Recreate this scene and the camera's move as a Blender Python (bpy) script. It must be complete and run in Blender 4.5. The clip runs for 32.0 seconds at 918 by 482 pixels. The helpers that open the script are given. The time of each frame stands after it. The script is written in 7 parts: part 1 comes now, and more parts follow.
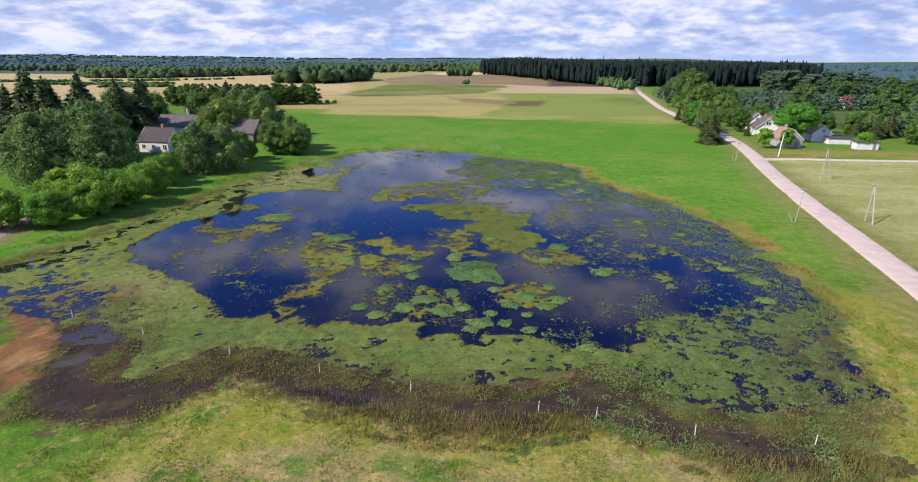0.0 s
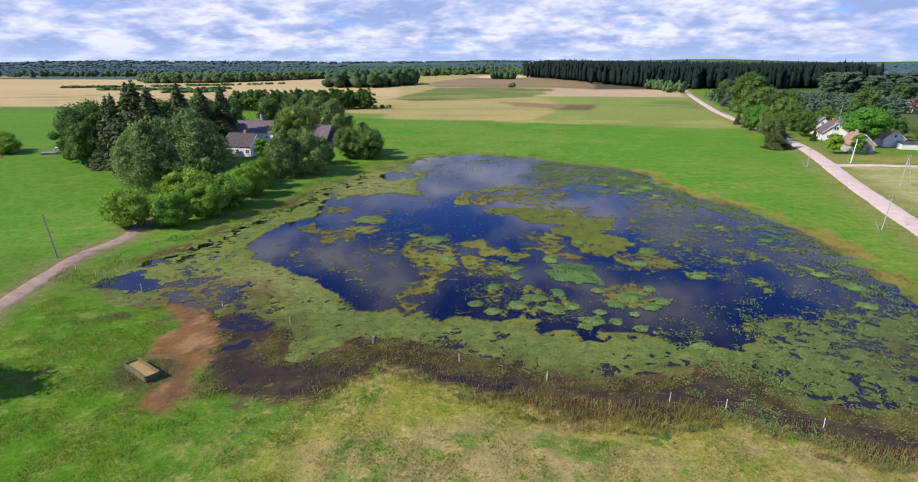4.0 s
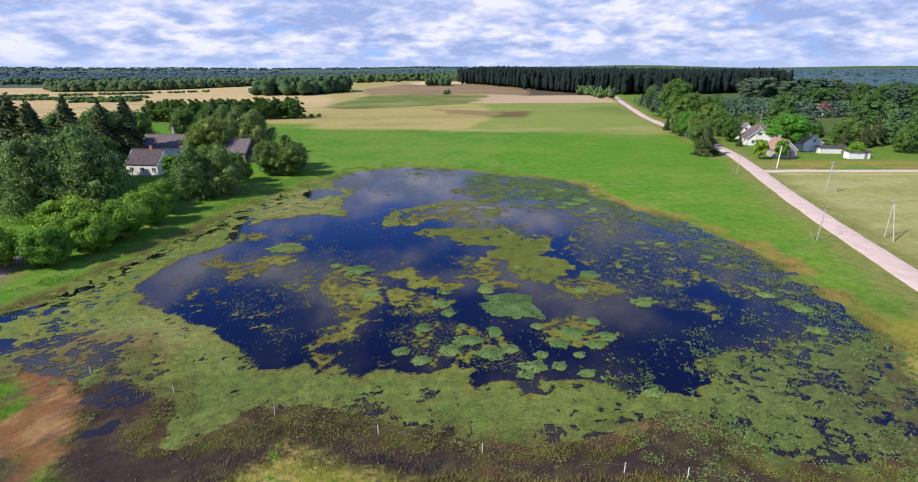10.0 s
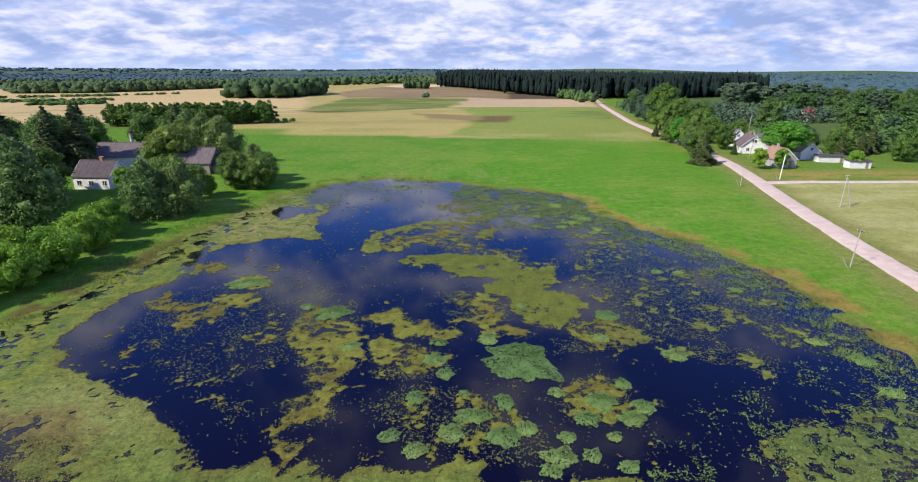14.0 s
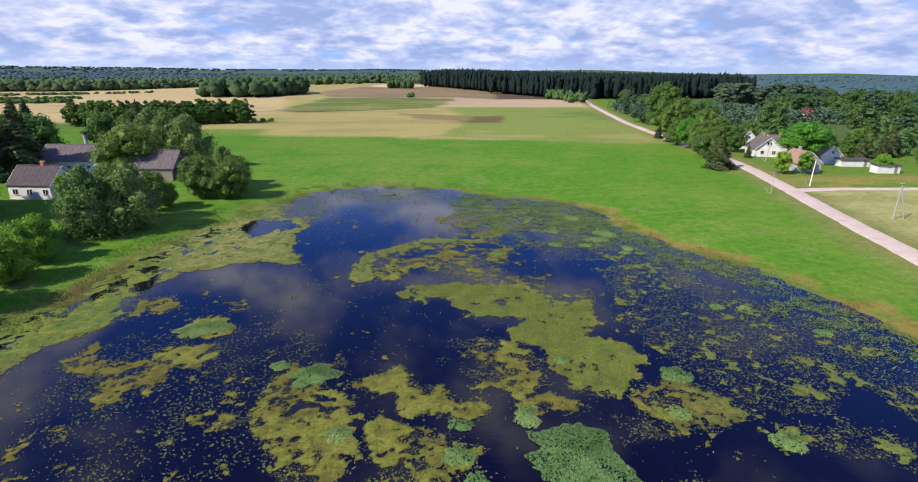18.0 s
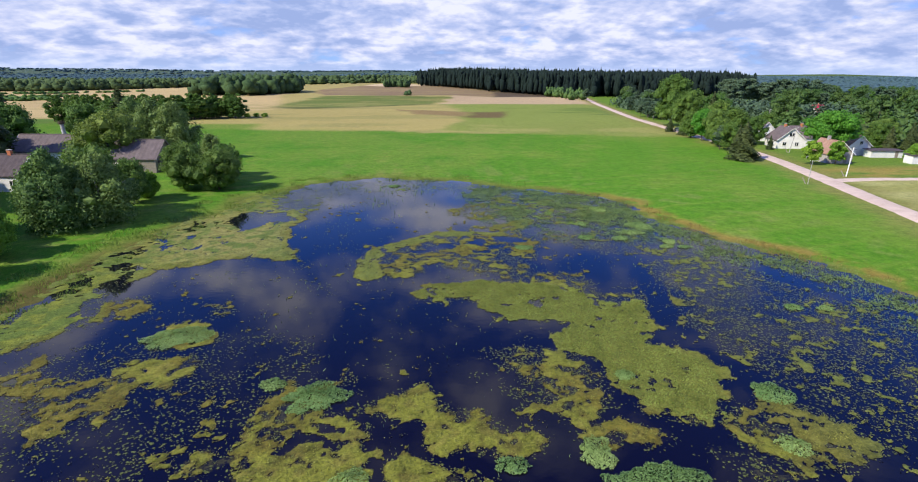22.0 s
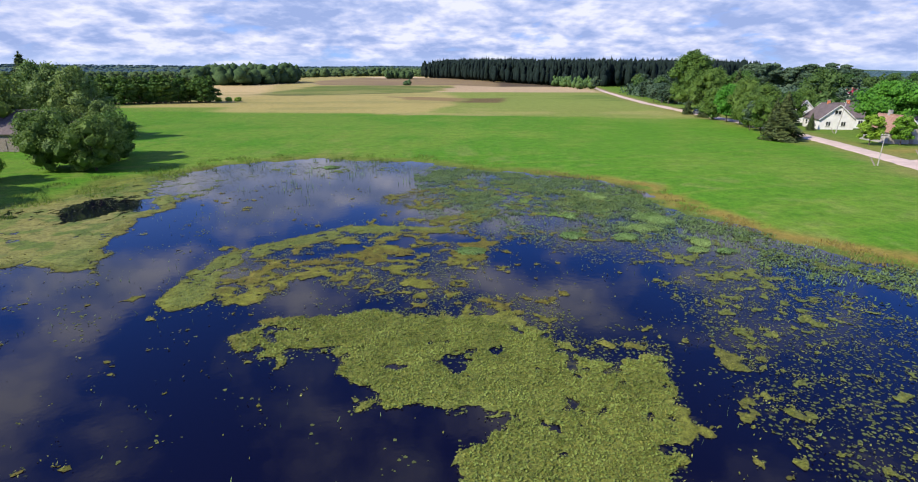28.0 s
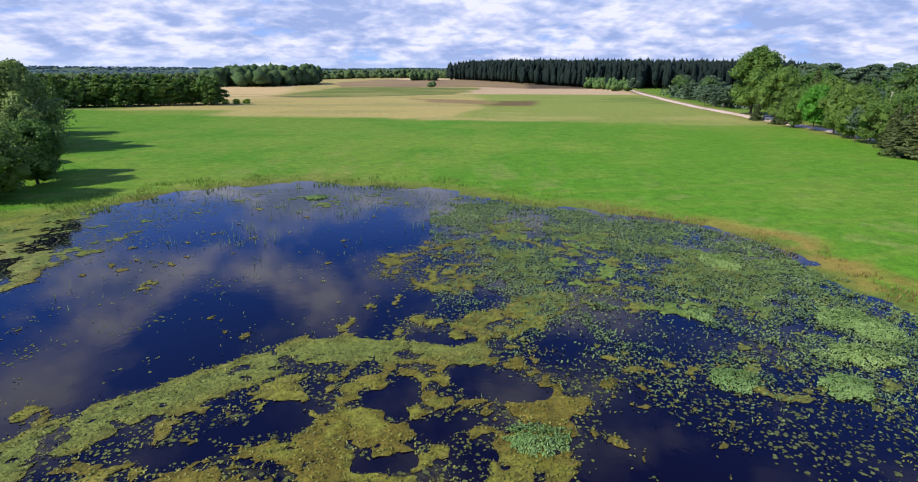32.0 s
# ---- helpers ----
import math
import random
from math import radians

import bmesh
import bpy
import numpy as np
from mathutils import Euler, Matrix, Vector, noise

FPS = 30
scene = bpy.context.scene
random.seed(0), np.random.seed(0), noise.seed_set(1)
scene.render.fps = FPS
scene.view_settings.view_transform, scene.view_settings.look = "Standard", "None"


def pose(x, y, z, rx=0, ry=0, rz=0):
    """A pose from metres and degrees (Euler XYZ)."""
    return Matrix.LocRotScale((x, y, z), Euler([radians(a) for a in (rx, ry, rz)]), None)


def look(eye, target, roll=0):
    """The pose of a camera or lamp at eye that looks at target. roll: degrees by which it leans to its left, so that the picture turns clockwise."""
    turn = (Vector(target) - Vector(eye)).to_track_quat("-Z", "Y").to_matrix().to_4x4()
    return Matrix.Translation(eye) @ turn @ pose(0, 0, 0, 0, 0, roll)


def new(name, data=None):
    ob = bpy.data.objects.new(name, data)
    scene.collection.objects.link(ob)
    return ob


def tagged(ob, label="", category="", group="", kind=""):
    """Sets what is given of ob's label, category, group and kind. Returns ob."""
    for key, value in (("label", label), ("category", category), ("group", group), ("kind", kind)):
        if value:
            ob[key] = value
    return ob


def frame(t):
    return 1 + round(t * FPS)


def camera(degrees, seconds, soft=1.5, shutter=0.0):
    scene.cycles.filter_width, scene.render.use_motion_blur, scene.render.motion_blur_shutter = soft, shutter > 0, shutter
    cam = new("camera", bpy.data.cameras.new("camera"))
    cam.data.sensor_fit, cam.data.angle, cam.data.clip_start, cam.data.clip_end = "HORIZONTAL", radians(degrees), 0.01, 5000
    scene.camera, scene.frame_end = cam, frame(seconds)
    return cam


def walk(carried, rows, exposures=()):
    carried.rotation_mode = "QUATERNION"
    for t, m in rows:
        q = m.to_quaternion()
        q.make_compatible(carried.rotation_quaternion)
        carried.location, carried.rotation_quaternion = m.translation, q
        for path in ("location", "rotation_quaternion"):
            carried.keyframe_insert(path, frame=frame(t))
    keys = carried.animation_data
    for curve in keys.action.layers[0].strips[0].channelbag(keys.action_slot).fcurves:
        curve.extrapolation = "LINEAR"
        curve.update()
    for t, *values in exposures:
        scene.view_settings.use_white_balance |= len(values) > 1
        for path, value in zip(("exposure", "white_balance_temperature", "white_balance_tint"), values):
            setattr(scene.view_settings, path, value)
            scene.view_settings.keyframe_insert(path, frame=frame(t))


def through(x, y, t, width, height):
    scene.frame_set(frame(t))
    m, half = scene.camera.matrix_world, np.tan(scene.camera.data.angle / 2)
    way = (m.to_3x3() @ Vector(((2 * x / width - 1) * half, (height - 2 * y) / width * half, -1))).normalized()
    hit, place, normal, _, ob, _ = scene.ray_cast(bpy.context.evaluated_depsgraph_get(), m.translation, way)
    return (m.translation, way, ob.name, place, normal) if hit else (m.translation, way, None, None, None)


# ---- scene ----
cam = camera(80.4, 32.0, soft=1.1)
METRES, EYE, TILT, LEAN, TURN = 115.0, 25.55, -16.6, 0.87, 0.0
ROWS = [
    (0.0, 0.0, 0.0, 0.0, 0.04, -1.67, -1.4),
    (0.5, -0.0109, -0.0091, 0.0018, 0.84, -1.66, -1.68),
    (1.0, -0.0223, -0.0175, 0.0022, 1.66, -1.63, -1.93),
    (1.5, -0.0352, -0.0262, 0.0017, 2.55, -1.6, -2.13),
    (2.0, -0.0468, -0.0338, 0.0006, 3.24, -1.54, -2.25),
    (2.5, -0.0581, -0.0408, -0.0005, 3.81, -1.56, -2.26),
    (4.5, -0.0765, -0.0426, -0.0007, 3.7, -1.55, -1.88),
    (5.0, -0.0745, -0.0408, 0.0004, 3.2, -1.52, -1.69),
    (5.5, -0.0702, -0.0383, 0.002, 2.52, -1.46, -1.49),
    (6.0, -0.0667, -0.0352, 0.0034, 1.82, -1.4, -1.34),
    (6.5, -0.0627, -0.0302, 0.0052, 1.16, -1.36, -1.09),
    (7.0, -0.0599, -0.0241, 0.0071, 0.48, -1.22, -0.93),
    (7.5, -0.0578, -0.0172, 0.0095, -0.13, -1.16, -0.73),
    (8.0, -0.0572, -0.0092, 0.012, -0.71, -1.14, -0.53),
    (8.5, -0.0569, -0.0009, 0.0148, -1.15, -1.04, -0.32),
    (9.0, -0.0583, 0.0084, 0.0184, -1.63, -1.01, -0.23),
    (9.5, -0.0595, 0.0171, 0.0219, -1.98, -0.92, -0.16),
    (10.0, -0.0612, 0.0279, 0.0263, -2.34, -0.86, -0.1),
    (10.5, -0.0627, 0.0384, 0.0302, -2.67, -0.79, -0.03),
    (11.0, -0.0641, 0.0495, 0.0344, -2.97, -0.77, 0.05),
    (11.5, -0.0656, 0.0615, 0.0389, -3.31, -0.76, 0.14),
    (12.0, -0.0671, 0.0731, 0.0431, -3.62, -0.71, 0.21),
    (12.5, -0.0687, 0.0869, 0.0476, -3.9, -0.66, 0.25),
    (13.0, -0.0705, 0.1006, 0.0521, -4.16, -0.61, 0.24),
    (13.5, -0.0723, 0.1163, 0.0566, -4.4, -0.63, 0.26),
    (14.0, -0.0739, 0.1317, 0.0604, -4.62, -0.62, 0.27),
    (14.5, -0.0759, 0.1492, 0.0645, -4.87, -0.61, 0.28),
    (15.0, -0.0777, 0.1661, 0.0682, -5.1, -0.61, 0.31),
    (15.5, -0.08, 0.1846, 0.0726, -5.34, -0.61, 0.34),
    (17.5, -0.0905, 0.2589, 0.087, -6.19, -0.62, 0.46),
    (18.0, -0.0937, 0.2753, 0.0883, -6.4, -0.55, 0.5),
    (18.5, -0.0971, 0.2926, 0.0878, -6.6, -0.55, 0.53),
    (19.0, -0.1007, 0.3068, 0.0863, -6.73, -0.52, 0.56),
    (19.5, -0.1049, 0.32, 0.0844, -6.85, -0.44, 0.59),
    (20.0, -0.1083, 0.3305, 0.0834, -6.92, -0.43, 0.63),
    (20.5, -0.1108, 0.3412, 0.082, -6.92, -0.38, 0.65),
    (21.0, -0.1122, 0.3507, 0.0807, -6.92, -0.38, 0.69),
    (21.5, -0.1126, 0.3607, 0.0788, -6.9, -0.38, 0.71),
    (22.0, -0.1114, 0.369, 0.0767, -6.88, -0.37, 0.73),
    (22.5, -0.1086, 0.3775, 0.0745, -6.89, -0.35, 0.77),
    (23.0, -0.1042, 0.3855, 0.0726, -7.08, -0.36, 0.89),
    (23.5, -0.0969, 0.3958, 0.0704, -7.56, -0.38, 1.07),
    (24.0, -0.0881, 0.4074, 0.0691, -7.9, -0.42, 1.19),
    (24.5, -0.0767, 0.4229, 0.0681, -7.85, -0.46, 1.18),
    (25.0, -0.0653, 0.4404, 0.0675, -7.57, -0.51, 1.15),
    (25.5, -0.0527, 0.4619, 0.0674, -7.31, -0.56, 1.02),
    (27.5, -0.0158, 0.5621, 0.0737, -6.3, -0.68, 0.68),
    (28.0, -0.0098, 0.5909, 0.0761, -5.79, -0.65, 0.52),
    (28.5, -0.0056, 0.6184, 0.0787, -5.21, -0.6, 0.32),
    (29.0, -0.0025, 0.647, 0.0847, -4.54, -0.57, 0.12),
    (29.5, -0.001, 0.6716, 0.0919, -4.08, -0.51, 0.0),
    (30.0, -0.0001, 0.6985, 0.0999, -3.77, -0.48, -0.09),
    (30.5, 0.0012, 0.7244, 0.107, -3.57, -0.41, -0.12),
    (31.0, 0.0021, 0.7533, 0.1154, -3.41, -0.44, -0.2),
    (31.5, 0.0023, 0.7798, 0.1233, -3.33, -0.44, -0.22),
    (32.0, 0.0017, 0.8078, 0.1319, -3.32, -0.43, -0.25),
]
walk(cam, [(t, pose(0, 0, EYE, TILT, LEAN, TURN) @ pose(METRES * x, METRES * y, METRES * z, 90 + pitch, roll, yaw)) for t, x, y, z, yaw, pitch, roll in ROWS], exposures=[(0.0, 0.25), (32.0, 0.25)])

# ---- sky and sun ----
SUN_DIR = Vector((-0.87, -0.42, 0.80)).normalized()
SUN_ELEV = math.asin(SUN_DIR.z)
SUN_ROT = math.atan2(SUN_DIR.x, SUN_DIR.y)
sun_data = bpy.data.lights.new("sun", "SUN")
sun_data.energy, sun_data.angle, sun_data.color = 5.0, radians(0.53), (1.0, 0.93, 0.79)
sun = new("sun", sun_data)
sun.matrix_world = look(SUN_DIR * 300, (0, 0, 0))

world = bpy.data.worlds.new("sky")
scene.world = world
world.use_nodes = True
wn, wl = world.node_tree.nodes, world.node_tree.links
wn.clear()


def wnode(kind):
    return wn.new(kind)


def wmath(op, a, b=None):
    n = wn.new("ShaderNodeMath")
    n.operation = op
    for i, v in enumerate((a, b)):
        if v is None:
            continue
        if isinstance(v, (int, float)):
            n.inputs[i].default_value = v
        else:
            wl.new(v, n.inputs[i])
    return n.outputs[0]


def wramp(fac, stops):
    n = wn.new("ShaderNodeValToRGB")
    while len(n.color_ramp.elements) < len(stops):
        n.color_ramp.elements.new(0.5)
    for e, (p, c) in zip(n.color_ramp.elements, stops):
        e.position, e.color = p, (*c, 1)
    wl.new(fac, n.inputs[0])
    return n.outputs[0]


def wmix(fac, a, b):
    n = wn.new("ShaderNodeMix")
    n.data_type = "RGBA"
    for s, v in ((n.inputs[0], fac), (n.inputs[6], a), (n.inputs[7], b)):
        if isinstance(v, (int, float)):
            s.default_value = v
        elif isinstance(v, tuple):
            s.default_value = (*v, 1)
        else:
            wl.new(v, s)
    return n.outputs[2]


sky = wnode("ShaderNodeTexSky")
sky.sky_type, sky.sun_disc, sky.sun_elevation, sky.sun_rotation = "NISHITA", False, SUN_ELEV, SUN_ROT
sky.air_density, sky.dust_density, sky.ozone_density = 1.0, 0.4, 3.0
coord = wnode("ShaderNodeTexCoord")
sep = wnode("ShaderNodeSeparateXYZ")
wl.new(coord.outputs["Generated"], sep.inputs[0])
up = wmath("MAXIMUM", sep.outputs[2], 0.0)


def cloud_plane(raise_by):
    """Where a view direction meets the heaped clouds: their puffs shrink and flatten towards the horizon."""
    lift = wmath("ADD", up, 0.30)
    plane = wnode("ShaderNodeCombineXYZ")
    wl.new(wmath("DIVIDE", sep.outputs[0], lift), plane.inputs[0])
    wl.new(wmath("DIVIDE", sep.outputs[1], lift), plane.inputs[1])
    wl.new(wmath("ADD", wmath("DIVIDE", wmath("MULTIPLY", up, 1.1), lift), raise_by), plane.inputs[2])
    return plane.outputs[0]


def wnoise(plane, scale, detail, rough, shift, distortion=0.0):
    m = wnode("ShaderNodeMapping")
    m.inputs["Location"].default_value = shift
    wl.new(plane, m.inputs[0])
    n = wnode("ShaderNodeTexNoise")
    n.inputs["Scale"].default_value, n.inputs["Detail"].default_value = scale, detail
    n.inputs["Roughness"].default_value, n.inputs["Distortion"].default_value = rough, distortion
    wl.new(m.outputs[0], n.inputs[0])
    return n.outputs[0]


low_plane, high_plane = cloud_plane(0.0), cloud_plane(0.06)
cover = wnoise(low_plane, 3.6, 8, 0.52, (3.1, 7.4, 0), 0.1)
above = wnoise(high_plane, 3.6, 8, 0.52, (3.1, 7.4, 0), 0.1)
broad = wnoise(low_plane, 1.3, 3, 0.5, (1.7, 2.2, 0))
# clouds close up towards the horizon, where one looks along their layer
low_sky = wramp(up, [(0.0, (0.68, 0.68, 0.68)), (0.13, (0.66, 0.66, 0.66)), (0.21, (0.52, 0.52, 0.52)), (0.34, (0.43, 0.43, 0.43))])
thick = wmath("SUBTRACT", wmath("ADD", cover, low_sky), 0.5)
cloud = wramp(thick, [(0.40, (0, 0, 0)), (0.58, (1, 1, 1))])
relief = wmath("ADD", wmath("MULTIPLY", wmath("SUBTRACT", cover, above), 3.4), wmath("MULTIPLY", broad, 1.0))
cloud_tone = wramp(relief, [(0.22, (0.30, 0.39, 0.68)), (0.42, (0.40, 0.48, 0.76)), (0.62, (0.54, 0.59, 0.82)), (0.86, (0.74, 0.76, 0.92))])
haze = wramp(up, [(0.0, (0.70, 0.70, 0.70)), (0.012, (0.40, 0.40, 0.40)), (0.035, (0, 0, 0))])
cloud_tone = wmix(haze, cloud_tone, (0.46, 0.58, 0.86))
blue = wn.new("ShaderNodeVectorMath")
blue.operation = "MULTIPLY"
wl.new(sky.outputs[0], blue.inputs[0])
blue.inputs[1].default_value = (0.030, 0.074, 0.190)
# the blue pales low down, behind more air
pale = wramp(up, [(0.0, (0.62, 0.62, 0.62)), (0.16, (0.40, 0.40, 0.40)), (0.30, (0, 0, 0))])
clear_sky = wmix(pale, blue.outputs[0], (0.38, 0.52, 0.86))
sky_colour = wmix(cloud, clear_sky, cloud_tone)
back = wnode("ShaderNodeBackground")
wl.new(sky_colour, back.inputs[0])
back.inputs[1].default_value = 1.0
wl.new(back.outputs[0], wnode("ShaderNodeOutputWorld").inputs[0])


# ---- noise and plan functions ----
def lattice(ix, iy, seed):
    h = (ix.astype(np.int64) * 374761393 + iy.astype(np.int64) * 668265263 + seed * 974711) & 0xFFFFFFFF
    h = ((h ^ (h >> 13)) * 1274126177) & 0xFFFFFFFF
    return ((h ^ (h >> 16)) & 0xFFFF) / 65535.0


def vnoise(x, y, seed=0):
    ix, iy = np.floor(x), np.floor(y)
    fx, fy = x - ix, y - iy
    fx, fy = fx * fx * fx * (fx * (fx * 6 - 15) + 10), fy * fy * fy * (fy * (fy * 6 - 15) + 10)
    a, b = lattice(ix, iy, seed), lattice(ix + 1, iy, seed)
    c, d = lattice(ix, iy + 1, seed), lattice(ix + 1, iy + 1, seed)
    return (a * (1 - fx) + b * fx) * (1 - fy) + (c * (1 - fx) + d * fx) * fy


def fbm(x, y, size, octaves=4, seed=0, gain=0.5):
    """Fractal noise from 0 to 1 round 0.5, with its largest forms about size metres wide."""
    total, amp, norm = 0.0, 1.0, 0.0
    x, y = np.asarray(x, float) / size, np.asarray(y, float) / size
    for k in range(octaves):
        total = total + amp * vnoise(x * 0.8 + y * 0.6 + 17 * k, y * 0.8 - x * 0.6 - 31 * k, seed + k)
        norm += amp
        amp *= gain
        x, y = x * 2.03, y * 2.03
    return total / norm


def step(v, lo, hi):
    t = np.clip((v - lo) / (hi - lo), 0, 1)
    return t * t * (3 - 2 * t)


def outline_distance(x, y, corners):
    """Metres to a closed outline, negative inside."""
    x, y = np.asarray(x, float), np.asarray(y, float)
    best, inside = np.full(x.shape, 1e18), np.zeros(x.shape, bool)
    for (x0, y0), (x1, y1) in zip(corners, corners[1:] + corners[:1]):
        ex, ey = x1 - x0, y1 - y0
        t = np.clip(((x - x0) * ex + (y - y0) * ey) / (ex * ex + ey * ey), 0, 1)
        best = np.minimum(best, (x - x0 - t * ex) ** 2 + (y - y0 - t * ey) ** 2)
        if y0 != y1:
            inside ^= ((y0 > y) != (y1 > y)) & (x < ex * (y - y0) / (y1 - y0) + x0)
    return np.where(inside, -1, 1) * np.sqrt(best)


def line_distance(x, y, pts):
    x, y = np.asarray(x, float), np.asarray(y, float)
    best = np.full(x.shape, 1e18)
    for (x0, y0), (x1, y1) in zip(pts, pts[1:]):
        ex, ey = x1 - x0, y1 - y0
        t = np.clip(((x - x0) * ex + (y - y0) * ey) / (ex * ex + ey * ey), 0, 1)
        best = np.minimum(best, (x - x0 - t * ex) ** 2 + (y - y0 - t * ey) ** 2)
    return np.sqrt(best)


def blob(x, y, cx, cy, rx, ry):
    """1 in the middle of an ellipse, 0.5 on its rim, falling to 0 outside."""
    return np.clip(1 - 0.5 * np.sqrt(((x - cx) / rx) ** 2 + ((y - cy) / ry) ** 2), 0, 1)


POND = [(-40.2, 134.6), (-39.6, 144.3), (-33.2, 151.7), (-29, 158), (-20.4, 163.5), (-13, 163.2), (-3.2, 160), (9, 151.5), (17.8, 146), (26.5, 140), (29.4, 134), (28.4, 125), (33, 112), (38.6, 101), (40, 92),
        (42.3, 84.5), (42, 74.3), (41.5, 65), (40.5, 56), (37, 48), (33, 38), (27, 28.6), (18.4, 28.9), (13.9, 32.3), (9, 34.6), (3.8, 33.1), (-5.4, 34.5), (-12.4, 36.8), (-19.2, 39.2), (-24.4, 33.4), (-33.1, 33.7), (-35.5, 41.9),
        (-40, 47), (-46.6, 51.1), (-55, 54), (-60, 55.2), (-61, 60), (-57, 68), (-53, 78), (-51.5, 92), (-49, 101), (-47.5, 112), (-45.5, 123)]
OPEN_SOUTH = [(-47.7, 74), (-43.6, 67.6), (-38.6, 63.8), (-33.9, 61.3), (-30.6, 57.4), (-27.3, 55.1), (-25.6, 51.7), (-24.5, 50.6), (-19.8, 51.8), (-18.4, 50.2), (-16.7, 51.5), (-14.3, 49.1), (-13, 50.7), (-7.4, 49.5),
              (-5.9, 51), (-4.4, 50), (-4.3, 46.4), (-2.8, 48.2), (-0.3, 48.2), (0.3, 46.1), (2.2, 45.1), (1.9, 47.9), (7.7, 47.6), (9.8, 45.3), (13.6, 46), (15.9, 44.9), (17.8, 46.5), (17.9, 49.5), (18.8, 51.7)]
OPEN_NORTH = [(21.6, 53.3), (27.1, 52.7), (32.3, 56.8), (35.6, 63.3), (38.7, 73.5), (39, 82.4), (36, 91), (31, 103), (26, 120), (20, 134), (6, 146), (-4.6, 150.6), (-12.8, 148.2), (-20.5, 150.3), (-24.8, 141.5), (-26.6, 132.9),
              (-28.4, 123.3), (-26.5, 114.3), (-24.4, 107.9), (-33.1, 110.4), (-40.7, 107.1), (-41.9, 100.6), (-40.4, 92.5), (-42.6, 89.4), (-46.1, 85.4), (-47.1, 79.9)]
OPEN_WATER = OPEN_SOUTH + OPEN_NORTH
WEST_MUD = [(-58, 66), (-55, 74), (-54.5, 82), (-53.5, 88), (-51.5, 95), (-48.5, 106), (-46.5, 116), (-43, 126)]
# trodden pools and mud of the south shore: outline, depth
MUD_POOLS = [([(-40, 46.7), (-38.5, 48.9), (-33, 47.1), (-32.1, 43.3), (-31.8, 39.9), (-29.8, 37.9), (-23.3, 38.3), (-19.4, 40.4), (-18.7, 39.4), (-22.6, 35.9), (-25, 34.2), (-32, 34.6), (-34, 37.7), (-35.1, 41.9)], 0.85),
             ([(-17.4, 40.4), (-12.6, 39.5), (-6.2, 38.3), (-4.2, 36.9), (-7.8, 35.8), (-12.5, 37.3), (-16, 38.6)], 1.1),
             ([(-4.6, 36.8), (4.8, 37.2), (9.5, 39.4), (12.5, 40.6), (14.5, 37.7), (11.4, 34.8), (6.7, 34.6), (-0.5, 34.9)], 0.62),
             ([(11.4, 35), (15, 34.8), (19.8, 33.6), (26, 32.4), (25, 28.6), (18.4, 29.2), (13.9, 32.5)], 0.66),
             ([(-59.1, 55.5), (-59.9, 59), (-56.6, 61.3), (-51.5, 57.1), (-53.2, 54.8)], 1.0),
             ([(-50, 54.6), (-48.6, 53.2), (-45.5, 53.0), (-47.5, 54.8)], 0.8)]
ROAD = [(33, -20), (46, 30), (56, 64), (67, 105), (75.5, 133), (84, 158), (92, 185), (99, 222), (107, 275), (117, 330), (131, 390), (152, 480), (172, 560), (190, 640), (230, 760)]
SIDE_ROAD = [(81.5, 149.5), (88, 151), (100, 151.2), (126, 150), (180, 149), (300, 150)]
TRACK = [(-63, 30), (-66, 48), (-68, 58), (-69.5, 66), (-68.5, 74), (-71, 83), (-80, 92)]


def smooth_line(pts, spacing=2.5):
    """Points along a Catmull-Rom curve through pts."""
    out, p = [], [pts[0]] + list(pts) + [pts[-1]]
    for a, b, c, d in zip(p, p[1:], p[2:], p[3:]):
        a, b, c, d = (np.array(v, float) for v in (a, b, c, d))
        for i in range(n := max(2, int(np.linalg.norm(c - b) / spacing))):
            t = i / n
            out.append(tuple(0.5 * (2 * b + (c - a) * t + (2 * a - 5 * b + 4 * c - d) * t * t + (3 * b - a - 3 * c + d) * t ** 3)))
    return out + [tuple(pts[-1])]


ROAD_LINE, SIDE_LINE, TRACK_LINE = smooth_line(ROAD, 8), smooth_line(SIDE_ROAD, 8), smooth_line(TRACK, 6)


def pond_distance(x, y):
    return outline_distance(x, y, POND) + (fbm(x, y, 6, 4, 11) - 0.5) * 3


def within(x, y, corners, soft=0.7):
    """1 inside an outline, 0 outside, over soft metres; looks at the places near it alone."""
    x, y = np.asarray(x, float), np.asarray(y, float)
    c = np.array(corners, float)
    out = np.zeros(x.shape)
    near = (x > c[:, 0].min() - 3) & (x < c[:, 0].max() + 3) & (y > c[:, 1].min() - 3) & (y < c[:, 1].max() + 3)
    if near.any():
        out[near] = step(-outline_distance(x[near], y[near], corners), -soft, soft)
    return out


def mud_pool(x, y):
    """How far a place lies in the trodden pools of the south shore."""
    wx, wy = x + (fbm(x, y, 3, 4, 9) - 0.5) * 4.5, y + (fbm(x, y, 3, 4, 10) - 0.5) * 3.0
    out = np.zeros(np.shape(x))
    for corners, deep in MUD_POOLS:
        out = np.maximum(out, deep * within(wx, wy, corners, 1.0))
    return out


